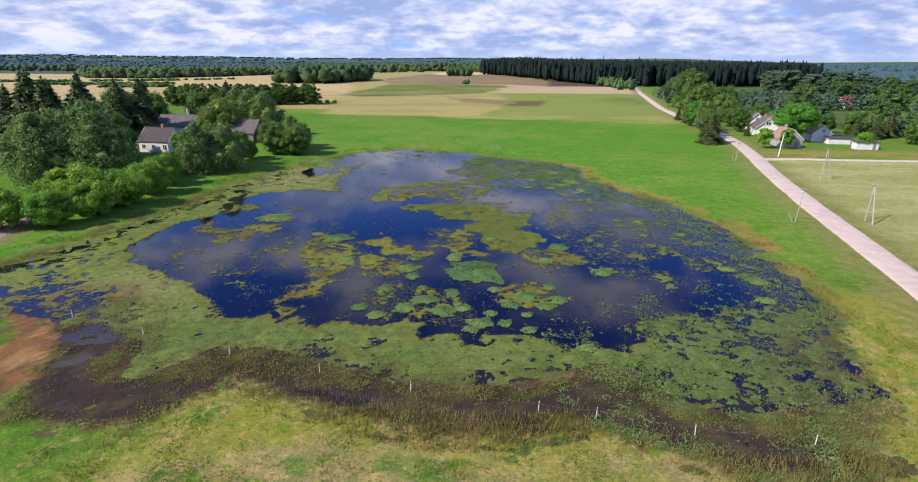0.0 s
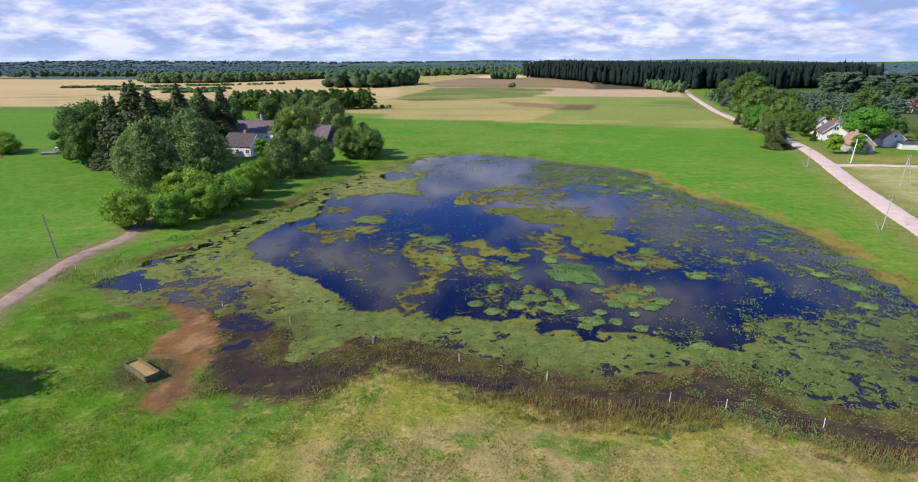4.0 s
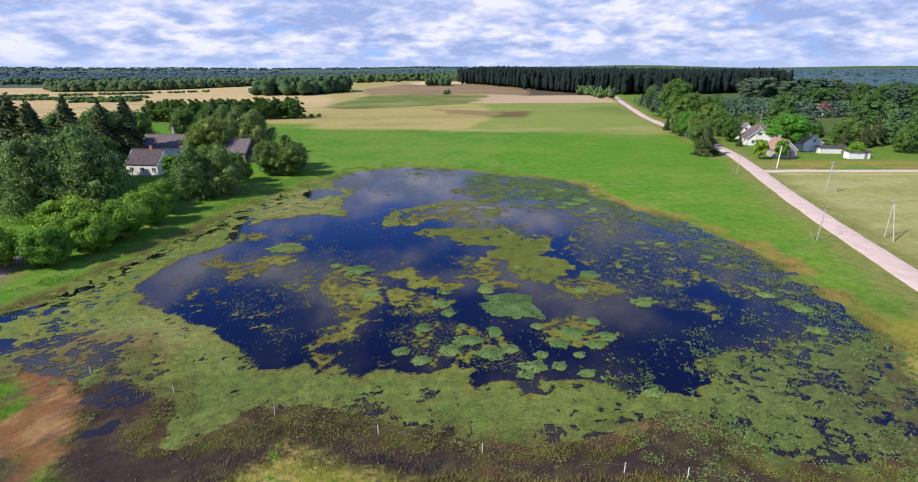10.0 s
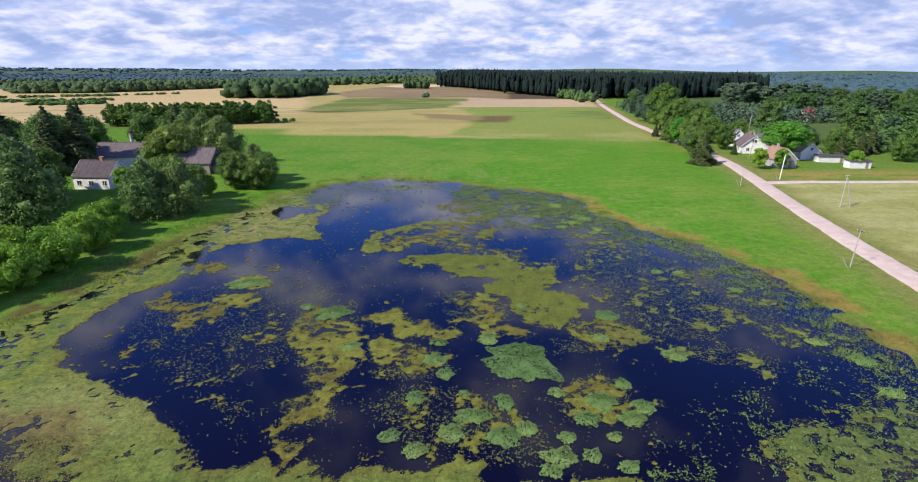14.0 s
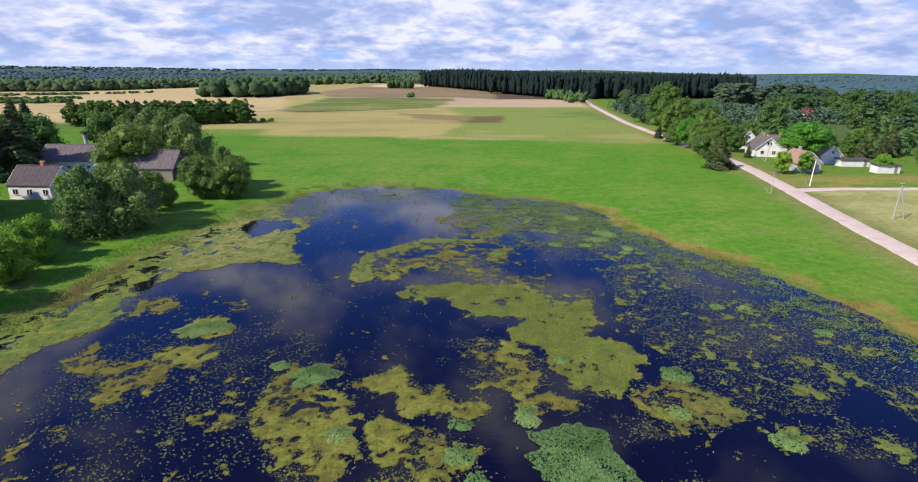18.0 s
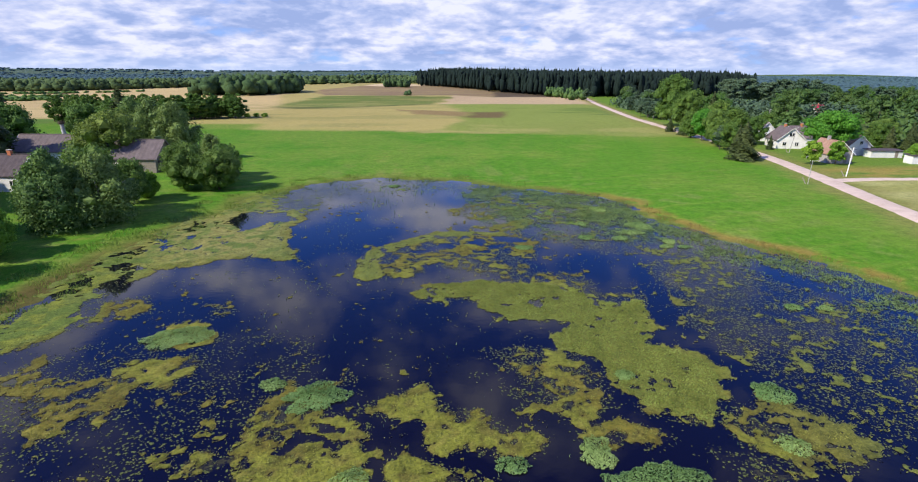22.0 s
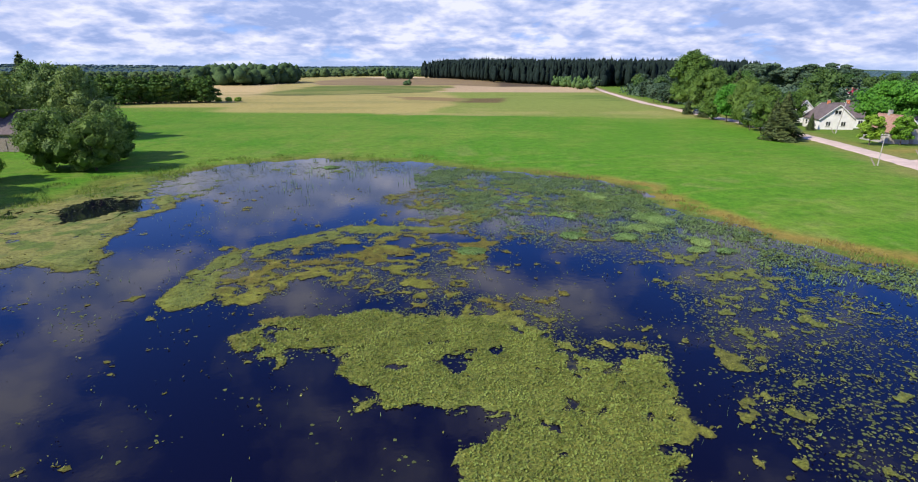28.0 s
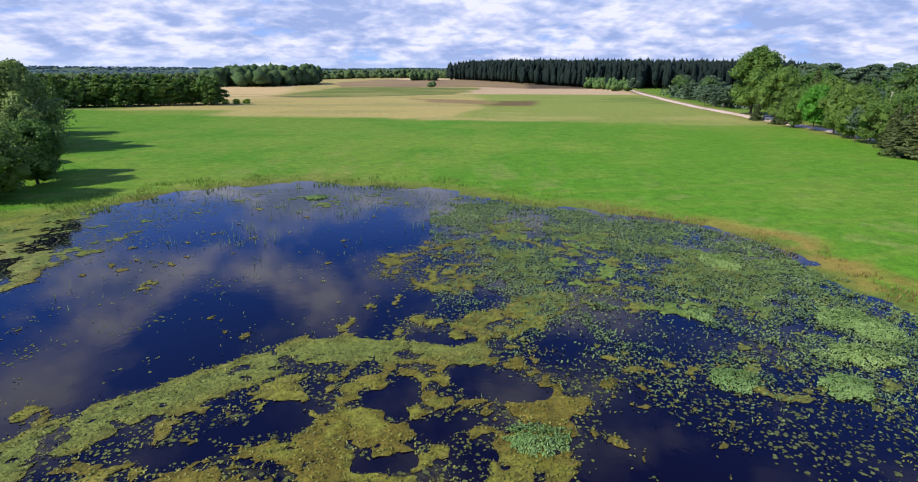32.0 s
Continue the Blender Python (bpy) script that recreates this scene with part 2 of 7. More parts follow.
def ground_height(x, y):
    x, y = np.asarray(x, float), np.asarray(y, float)
    d = pond_distance(x, y)
    h = np.where(d < 0, 0.05 * d, 0.30 * step(d, 0, 8) + 0.25 * step(d, 5, 40))
    h = np.clip(h, -0.9, None) + (fbm(x, y, 3.2, 4, 5) - 0.5) * 0.16 * step(d, -12, 6) + (fbm(x, y, 30, 3, 6) - 0.5) * 0.5 * step(d, 6, 40)
    # puddles beside the track
    h = h - 0.5 * np.clip(blob(x, y, -74, 66, 5, 1.3) - 0.4, 0, 1) - 0.5 * np.clip(blob(x, y, -76, 60, 1.5, 6) - 0.45, 0, 1)
    # hoof-trodden shallows on the south side, and the pools in them
    south = step(d + 3.5 * step(x, 4, 16), -9, -4) * (1 - step(d, 0, 2.0)) * (1 - step(y - 0.2 * np.maximum(x, 0), 44, 54)) * step(x, -48, -42) * (1 - step(x, 15, 22) * step(y, 34, 39))
    h = h * (1 - south) + south * (0.13 + (fbm(x, y, 3.4, 5, 8, 0.72) - 0.47) * 0.34)
    pool = mud_pool(x, y)
    h = h - np.clip(pool, 0, 1) * (np.maximum(h, 0) * 0.85 + 0.035 * pool) + np.clip(pool, 0, 1) * (fbm(x, y, 1.7, 5, 13, 0.7) - 0.47) * 0.30 * (1.3 - np.clip(pool, 0, 1))
    far = 6.0 * step(y, 450, 950) * (1 - step(np.abs(x - 60), 200, 600)) - 4 * step(y, 500, 900) * step(-x, 60, 260)
    return h + far + 58 * step(y, 1500, 3600) * fbm(x, y, 1500, 2, 21) + 12 * step(np.hypot(x, y), 1200, 3000) * step(x, 200, 900)


def ground_at(x, y):
    return float(ground_height(np.array([x]), np.array([y]))[0])


# ---- building helpers ----
def mesh_of(name, verts, faces, smooth=False):
    me = bpy.data.meshes.new(name)
    verts = np.asarray(verts, np.float32)
    me.vertices.add(len(verts))
    me.vertices.foreach_set("co", verts.ravel())
    if isinstance(faces, np.ndarray):
        n, k = faces.shape
        me.loops.add(n * k)
        me.loops.foreach_set("vertex_index", faces.astype(np.int32).ravel())
        me.polygons.add(n)
        me.polygons.foreach_set("loop_start", np.arange(0, n * k, k, dtype=np.int32))
        me.update(calc_edges=True)
    else:
        me.clear_geometry()
        me.from_pydata([tuple(v) for v in verts.tolist()], [], faces)
    if smooth:
        me.shade_smooth()
    me.validate()
    return me


def empty(name, m=None):
    ob = new(name)
    ob.empty_display_size = 0.3
    if m is not None:
        ob.matrix_basis = m
    return ob


def part(name, bm, material, parent, label=""):
    """Links a bmesh (or a mesh) as one mesh object under a thing or a part."""
    if isinstance(bm, bmesh.types.BMesh):
        bm.normal_update()
        me = bpy.data.meshes.new(name)
        bm.to_mesh(me)
        bm.free()
    else:
        me = bm
    if material and not me.materials:
        me.materials.append(material)
    ob = new(name, me)
    ob.parent = parent
    if label:
        ob["label"] = label
    return ob


def box(bm, x0, y0, z0, x1, y1, z1, bevel=0.0, m=None):
    vs = [bm.verts.new(c) for c in ((x0, y0, z0), (x1, y0, z0), (x1, y1, z0), (x0, y1, z0), (x0, y0, z1), (x1, y0, z1), (x1, y1, z1), (x0, y1, z1))]
    fs = [bm.faces.new([vs[i] for i in q]) for q in ((0, 3, 2, 1), (4, 5, 6, 7), (0, 1, 5, 4), (1, 2, 6, 5), (2, 3, 7, 6), (3, 0, 4, 7))]
    if bevel:
        es = list({e for f in fs for e in f.edges})
        out = bmesh.ops.bevel(bm, geom=es, offset=bevel, segments=1, affect="EDGES", profile=0.5)
        vs = list({v for f in out["faces"] for v in f.verts} | {v for v in vs if v.is_valid})
    if m is not None:
        bmesh.ops.transform(bm, matrix=m, verts=vs)
    return bm


def rod(bm, a, b, r0, r1, seg=8):
    """A tapered round bar from a to b."""
    a, b = Vector(a), Vector(b)
    m = Matrix.Translation(a) @ (b - a).to_track_quat("Z", "Y").to_matrix().to_4x4()
    rings = []
    for z, r in ((0, r0), ((b - a).length, r1)):
        rings.append([bm.verts.new(m @ Vector((r * math.cos(k * 2 * math.pi / seg), r * math.sin(k * 2 * math.pi / seg), z))) for k in range(seg)])
    for k in range(seg):
        bm.faces.new((rings[0][k], rings[0][(k + 1) % seg], rings[1][(k + 1) % seg], rings[1][k]))
    bm.faces.new(rings[1])
    bm.faces.new(rings[0][::-1])
    return bm


def cards(c, n, su, sv, rng, bend=0.0):
    """Leaf-shaped quads at the places c facing n, su wide and sv long."""
    c, n = np.asarray(c, float), np.asarray(n, float)
    n = n / np.maximum(np.linalg.norm(n, axis=1, keepdims=True), 1e-6)
    t = np.cross(n, rng.normal(size=n.shape))
    t /= np.maximum(np.linalg.norm(t, axis=1, keepdims=True), 1e-6)
    b = np.cross(n, t)
    su, sv = np.broadcast_to(su, len(c))[:, None] * 0.5, np.broadcast_to(sv, len(c))[:, None] * 0.5
    v = np.stack([c - b * sv, c + t * su + n * bend, c + b * sv, c - t * su + n * bend], 1).reshape(-1, 3)
    return v, np.arange(len(v)).reshape(-1, 4)


def joined(*pieces):
    vs, fs, k = [], [], 0
    for v, f in pieces:
        vs.append(v)
        fs.append(f + k)
        k += len(v)
    return np.concatenate(vs), np.concatenate(fs)


# ---- materials ----
def material(name, dark, light, size=0.5, rough=0.85, bump=0.3, metal=0.0, fine=8.0, spec=0.3, vary=0.0, attribute="", sheen=False):
    """Two tones mixed by a broad and a fine noise, with relief; vary: change from object to object."""
    mt = bpy.data.materials.new(name)
    mt.use_nodes = True
    nd, ln = mt.node_tree.nodes, mt.node_tree.links
    bs = nd["Principled BSDF"]
    bs.inputs["Roughness"].default_value, bs.inputs["Metallic"].default_value = rough, metal
    bs.inputs["Specular IOR Level"].default_value = spec
    tc = nd.new("ShaderNodeTexCoord")
    n1, n2 = nd.new("ShaderNodeTexNoise"), nd.new("ShaderNodeTexNoise")
    for n, s, d in ((n1, 1 / size, 5), (n2, fine / size, 4)):
        n.inputs["Scale"].default_value, n.inputs["Detail"].default_value, n.inputs["Roughness"].default_value = s, d, 0.62
        ln.new(tc.outputs["Object"], n.inputs[0])
    add = nd.new("ShaderNodeMath")
    add.operation = "MULTIPLY_ADD"
    ln.new(n2.outputs[0], add.inputs[0])
    add.inputs[1].default_value = 0.55
    ln.new(n1.outputs[0], add.inputs[2])
    fac = nd.new("ShaderNodeMapRange")
    fac.inputs[1].default_value, fac.inputs[2].default_value = 0.52, 1.02
    ln.new(add.outputs[0], fac.inputs[0])
    mx = nd.new("ShaderNodeMix")
    mx.data_type = "RGBA"
    mx.inputs[6].default_value, mx.inputs[7].default_value = (*dark, 1), (*light, 1)
    ln.new(fac.outputs[0], mx.inputs[0])
    out = mx.outputs[2]
    if vary:
        info = nd.new("ShaderNodeObjectInfo")
        hv = nd.new("ShaderNodeHueSaturation")
        mr = nd.new("ShaderNodeMapRange")
        mr.inputs[3].default_value, mr.inputs[4].default_value = 1 - vary, 1 + vary
        ln.new(info.outputs["Random"], mr.inputs[0])
        ln.new(mr.outputs[0], hv.inputs["Value"])
        ln.new(out, hv.inputs["Color"])
        out = hv.outputs[0]
    ln.new(out, bs.inputs["Base Color"])
    if bump:
        bp = nd.new("ShaderNodeBump")
        bp.inputs["Strength"].default_value, bp.inputs["Distance"].default_value = bump, size * 0.08
        ln.new(add.outputs[0], bp.inputs["Height"])
        ln.new(bp.outputs[0], bs.inputs["Normal"])
    return mt


def foliage(name, dark, light, through=0.3, vary=0.12, rough=0.6):
    """Leaves: tone changes from leaf to leaf and from plant to plant, and light shines through."""
    mt = bpy.data.materials.new(name)
    mt.use_nodes = True
    nd, ln = mt.node_tree.nodes, mt.node_tree.links
    bs, out = nd["Principled BSDF"], nd["Material Output"]
    bs.inputs["Roughness"].default_value, bs.inputs["Specular IOR Level"].default_value = rough, 0.25
    geo, info, tc, n1 = nd.new("ShaderNodeNewGeometry"), nd.new("ShaderNodeObjectInfo"), nd.new("ShaderNodeTexCoord"), nd.new("ShaderNodeTexNoise")
    n1.inputs["Scale"].default_value, n1.inputs["Detail"].default_value = 0.45, 3
    ln.new(tc.outputs["Object"], n1.inputs[0])
    fac = nd.new("ShaderNodeMath")
    fac.operation = "MULTIPLY_ADD"
    ln.new(geo.outputs["Random Per Island"], fac.inputs[0])
    fac.inputs[1].default_value = 0.6
    sub = nd.new("ShaderNodeMath")
    sub.operation = "MULTIPLY_ADD"
    ln.new(n1.outputs[0], sub.inputs[0])
    sub.inputs[1].default_value, sub.inputs[2].default_value = 1.6, -0.6
    ln.new(sub.outputs[0], fac.inputs[2])
    mx = nd.new("ShaderNodeMix")
    mx.data_type, mx.clamp_factor = "RGBA", True
    mx.inputs[6].default_value, mx.inputs[7].default_value = (*dark, 1), (*light, 1)
    ln.new(fac.outputs[0], mx.inputs[0])
    hv, mr, mh = nd.new("ShaderNodeHueSaturation"), nd.new("ShaderNodeMapRange"), nd.new("ShaderNodeMapRange")
    mr.inputs[3].default_value, mr.inputs[4].default_value = 1 - vary, 1 + vary
    mh.inputs[3].default_value, mh.inputs[4].default_value = 0.515, 0.485
    ln.new(info.outputs["Random"], mr.inputs[0])
    ln.new(info.outputs["Random"], mh.inputs[0])
    ln.new(mr.outputs[0], hv.inputs["Value"])
    ln.new(mh.outputs[0], hv.inputs["Hue"])
    ln.new(mx.outputs[2], hv.inputs["Color"])
    ln.new(hv.outputs[0], bs.inputs["Base Color"])
    if through:
        tr, mix = nd.new("ShaderNodeBsdfTranslucent"), nd.new("ShaderNodeMixShader")
        ln.new(hv.outputs[0], tr.inputs[0])
        mix.inputs[0].default_value = through
        ln.new(bs.outputs[0], mix.inputs[1])
        ln.new(tr.outputs[0], mix.inputs[2])
        ln.new(mix.outputs[0], out.inputs[0])
    return mt


def tinted(name, attribute, rough=0.9, sizes=(2.5, 0.35, 0.09), depth=0.35, bump=0.5, spec=0.2, bump_size=0.05, tufts=None):
    """A ground cover whose kind is given by a colour attribute, broken up by noise at three scales."""
    mt = bpy.data.materials.new(name)
    mt.use_nodes = True
    nd, ln = mt.node_tree.nodes, mt.node_tree.links
    bs = nd["Principled BSDF"]
    bs.inputs["Roughness"].default_value, bs.inputs["Specular IOR Level"].default_value = rough, spec
    at, tc = nd.new("ShaderNodeAttribute"), nd.new("ShaderNodeTexCoord")
    at.attribute_name = attribute
    total = None
    for s in sizes:
        n = nd.new("ShaderNodeTexNoise")
        n.inputs["Scale"].default_value, n.inputs["Detail"].default_value, n.inputs["Roughness"].default_value = 1 / s, 4, 0.65
        ln.new(tc.outputs["Object"], n.inputs[0])
        if total is None:
            total = n.outputs[0]
        else:
            a = nd.new("ShaderNodeMath")
            a.operation = "ADD"
            ln.new(total, a.inputs[0])
            ln.new(n.outputs[0], a.inputs[1])
            total = a.outputs[0]
    k = len(sizes)
    mr = nd.new("ShaderNodeMapRange")
    mr.inputs[1].default_value, mr.inputs[2].default_value = 0.36 * k, 0.64 * k
    mr.inputs[3].default_value, mr.inputs[4].default_value = 1 - depth, 1 + depth
    ln.new(total, mr.inputs[0])
    hv = nd.new("ShaderNodeHueSaturation")
    ln.new(mr.outputs[0], hv.inputs["Value"])
    mh = nd.new("ShaderNodeMapRange")
    mh.inputs[1].default_value, mh.inputs[2].default_value = 0.3 * k, 0.7 * k
    mh.inputs[3].default_value, mh.inputs[4].default_value = 0.512, 0.488
    ln.new(total, mh.inputs[0])
    ln.new(mh.outputs[0], hv.inputs["Hue"])
    colour = at.outputs["Color"]
    # tufts of straw and of lush grass, each with its own noise, as far as the attribute's alpha allows
    for size, lo, hi, tone in tufts or ():
        n, m, k, mx = nd.new("ShaderNodeTexNoise"), nd.new("ShaderNodeMapRange"), nd.new("ShaderNodeMath"), nd.new("ShaderNodeMix")
        n.inputs["Scale"].default_value, n.inputs["Detail"].default_value, n.inputs["Roughness"].default_value, n.inputs["Distortion"].default_value = 1 / size, 6, 0.72, 0.4
        ln.new(tc.outputs["Object"], n.inputs[0])
        m.inputs[1].default_value, m.inputs[2].default_value = lo, hi
        ln.new(n.outputs[0], m.inputs[0])
        k.operation = "MULTIPLY"
        ln.new(m.outputs[0], k.inputs[0])
        ln.new(at.outputs["Alpha"], k.inputs[1])
        mx.data_type = "RGBA"
        mx.inputs[7].default_value = (*tone, 1)
        ln.new(k.outputs[0], mx.inputs[0])
        ln.new(colour, mx.inputs[6])
        colour = mx.outputs[2]
    ln.new(colour, hv.inputs["Color"])
    ln.new(hv.outputs[0], bs.inputs["Base Color"])
    bp = nd.new("ShaderNodeBump")
    bp.inputs["Strength"].default_value, bp.inputs["Distance"].default_value = bump, bump_size
    ln.new(total, bp.inputs["Height"])
    ln.new(bp.outputs[0], bs.inputs["Normal"])
    return mt


M_GROUND = tinted("ground_cover", "cover", sizes=(1.5, 0.5, 0.17), depth=0.38, bump=0.7, bump_size=0.08, spec=0.06, tufts=((3.4, 0.50, 0.64, (0.330, 0.250, 0.085)), (1.1, 0.55, 0.65, (0.380, 0.280, 0.110)), (1.9, 0.56, 0.66, (0.070, 0.175, 0.008)), (0.30, 0.52, 0.66, (0.300, 0.270, 0.050)), (0.24, 0.55, 0.66, (0.030, 0.062, 0.008))))
M_WEED = tinted("floating_weed", "cover", rough=0.7, sizes=(1.1, 0.32, 0.12), depth=0.72, bump=0.8, bump_size=0.06, spec=0.15)
M_ROAD = material("gravel", (0.47, 0.35, 0.28), (0.66, 0.52, 0.43), 1.8, 0.95, 0.4, fine=14)
M_DIRT = material("track_dirt", (0.20, 0.125, 0.085), (0.38, 0.27, 0.20), 1.4, 0.95, 0.4, fine=12)
M_BARK = material("bark", (0.05, 0.04, 0.03), (0.14, 0.11, 0.08), 0.4, 0.9, 0.6)
M_BIRCH = material("birch_bark", (0.22, 0.20, 0.18), (0.66, 0.64, 0.60), 0.35, 0.8, 0.3)
L_BUSH = foliage("bush_leaves", (0.095, 0.205, 0.016), (0.270, 0.450, 0.045))
L_BIRCH = foliage("birch_leaves", (0.078, 0.145, 0.034), (0.220, 0.320, 0.085))
L_OAK = foliage("broad_leaves", (0.046, 0.110, 0.020), (0.145, 0.250, 0.044))
L_LIME = foliage("bright_leaves", (0.06, 0.19, 0.016), (0.15, 0.36, 0.04))
L_YELLOW = foliage("maple_leaves", (0.065, 0.12, 0.020), (0.20, 0.285, 0.050))
L_SPRUCE = foliage("spruce_needles", (0.035, 0.062, 0.018), (0.115, 0.145, 0.045), 0.15)
L_PINE = foliage("pine_needles", (0.040, 0.080, 0.044), (0.105, 0.165, 0.085), 0.15)
L_WOOD = foliage("woodland_leaves", (0.040, 0.092, 0.024), (0.115, 0.200, 0.048), 0.25)
L_FAR = foliage("far_woods", (0.026, 0.055, 0.018), (0.070, 0.115, 0.038), 0.0, rough=0.9)
# leaf tones shifted to blue: the haze of the distance is in the colour
L_FAR_HAZE = foliage("distant_woods", (0.045, 0.092, 0.105), (0.065, 0.122, 0.130), 0.0, rough=0.9)
# conifers kept near black: a cloud's shadow is painted into their tone
M_FOREST_SHADED = foliage("conifer_forest", (0.008, 0.018, 0.014), (0.012, 0.024, 0.018), 0.0, rough=1.0)
L_VEIL = foliage("shallow_weed_leaves", (0.075, 0.135, 0.040), (0.200, 0.285, 0.095), 0.25)
L_CLUMP = foliage("water_plant_leaves", (0.130, 0.230, 0.060), (0.320, 0.460, 0.150), 0.35)
L_MATLEAF = foliage("mat_leaves", (0.085, 0.110, 0.012), (0.310, 0.360, 0.070), 0.2)
L_LOOSE = foliage("loose_weed_leaves", (0.060, 0.072, 0.012), (0.225, 0.245, 0.045), 0.15)
L_MUD = foliage("mud_plants", (0.085, 0.076, 0.022), (0.235, 0.240, 0.060), 0.2)
L_SEDGE = foliage("pond_sedge", (0.105, 0.155, 0.042), (0.230, 0.300, 0.085), 0.25)
L_SCRAP = foliage("weed_scraps", (0.055, 0.062, 0.016), (0.135, 0.155, 0.036), 0.0)
L_PASTURE = foliage("pasture_blades", (0.085, 0.165, 0.012), (0.330, 0.335, 0.055), 0.35)
L_GRASS = foliage("grass_blades", (0.085, 0.16, 0.02), (0.20, 0.30, 0.05), 0.3)
L_DRY = foliage("dry_grass", (0.15, 0.11, 0.03), (0.32, 0.26, 0.08), 0.25)
M_ROOF_GREY = material("fibre_cement_roof", (0.095, 0.075, 0.075), (0.175, 0.140, 0.135), 0.9, 0.9, 0.3)
M_ROOF_DARK = material("dark_roof", (0.052, 0.040, 0.044), (0.105, 0.082, 0.085), 0.9, 0.85, 0.3)
M_ROOF_BROWN = material("brown_tile_roof", (0.24, 0.13, 0.085), (0.40, 0.25, 0.18), 0.7, 0.85, 0.3)
M_ROOF_RED = material("red_metal_roof", (0.45, 0.02, 0.05), (0.65, 0.05, 0.10), 1.2, 0.5, 0.1)
M_WHITE = material("white_plaster", (0.62, 0.60, 0.57), (0.82, 0.80, 0.77), 1.2, 0.9, 0.2)
M_GREYWALL = material("grey_block_wall", (0.30, 0.27, 0.25), (0.46, 0.43, 0.40), 0.9, 0.9, 0.3)
M_BRICK = material("orange_brick", (0.42, 0.12, 0.05), (0.62, 0.22, 0.10), 0.6, 0.85, 0.3)
M_WOOD = material("weathered_wood", (0.16, 0.13, 0.10), (0.34, 0.29, 0.24), 0.3, 0.85, 0.4)
M_CONCRETE = material("concrete_pole", (0.30, 0.28, 0.25), (0.44, 0.42, 0.38), 0.6, 0.85, 0.2)
M_POST = material("white_post", (0.68, 0.66, 0.62), (0.85, 0.83, 0.80), 0.2, 0.7, 0.1)
M_DARKMETAL = material("dark_metal", (0.03, 0.03, 0.032), (0.07, 0.07, 0.07), 0.3, 0.5, 0.1, metal=0.6)
M_RUST = material("rusty_steel", (0.060, 0.052, 0.028), (0.190, 0.165, 0.080), 0.5, 0.8, 0.3)
M_MUDWATER = material("trough_water", (0.26, 0.165, 0.03), (0.36, 0.23, 0.055), 1.0, 0.15, 0.0, spec=0.5)
M_CAR = material("silver_car_paint", (0.34, 0.38, 0.44), (0.40, 0.44, 0.50), 2.0, 0.25, 0.0, metal=0.7, spec=0.5)
M_GLASS = material("dark_window_glass", (0.015, 0.018, 0.022), (0.03, 0.035, 0.04), 1.0, 0.06, 0.0, spec=0.6)
M_TYRE = material("tyre_rubber", (0.015, 0.015, 0.015), (0.03, 0.03, 0.03), 0.2, 0.8, 0.1)
M_LAMP = material("lamp_glass", (0.4, 0.03, 0.03), (0.5, 0.05, 0.05), 0.3, 0.2, 0.0)
M_STICKS = material("nest_sticks", (0.06, 0.045, 0.03), (0.17, 0.13, 0.09), 0.15, 0.95, 0.6)


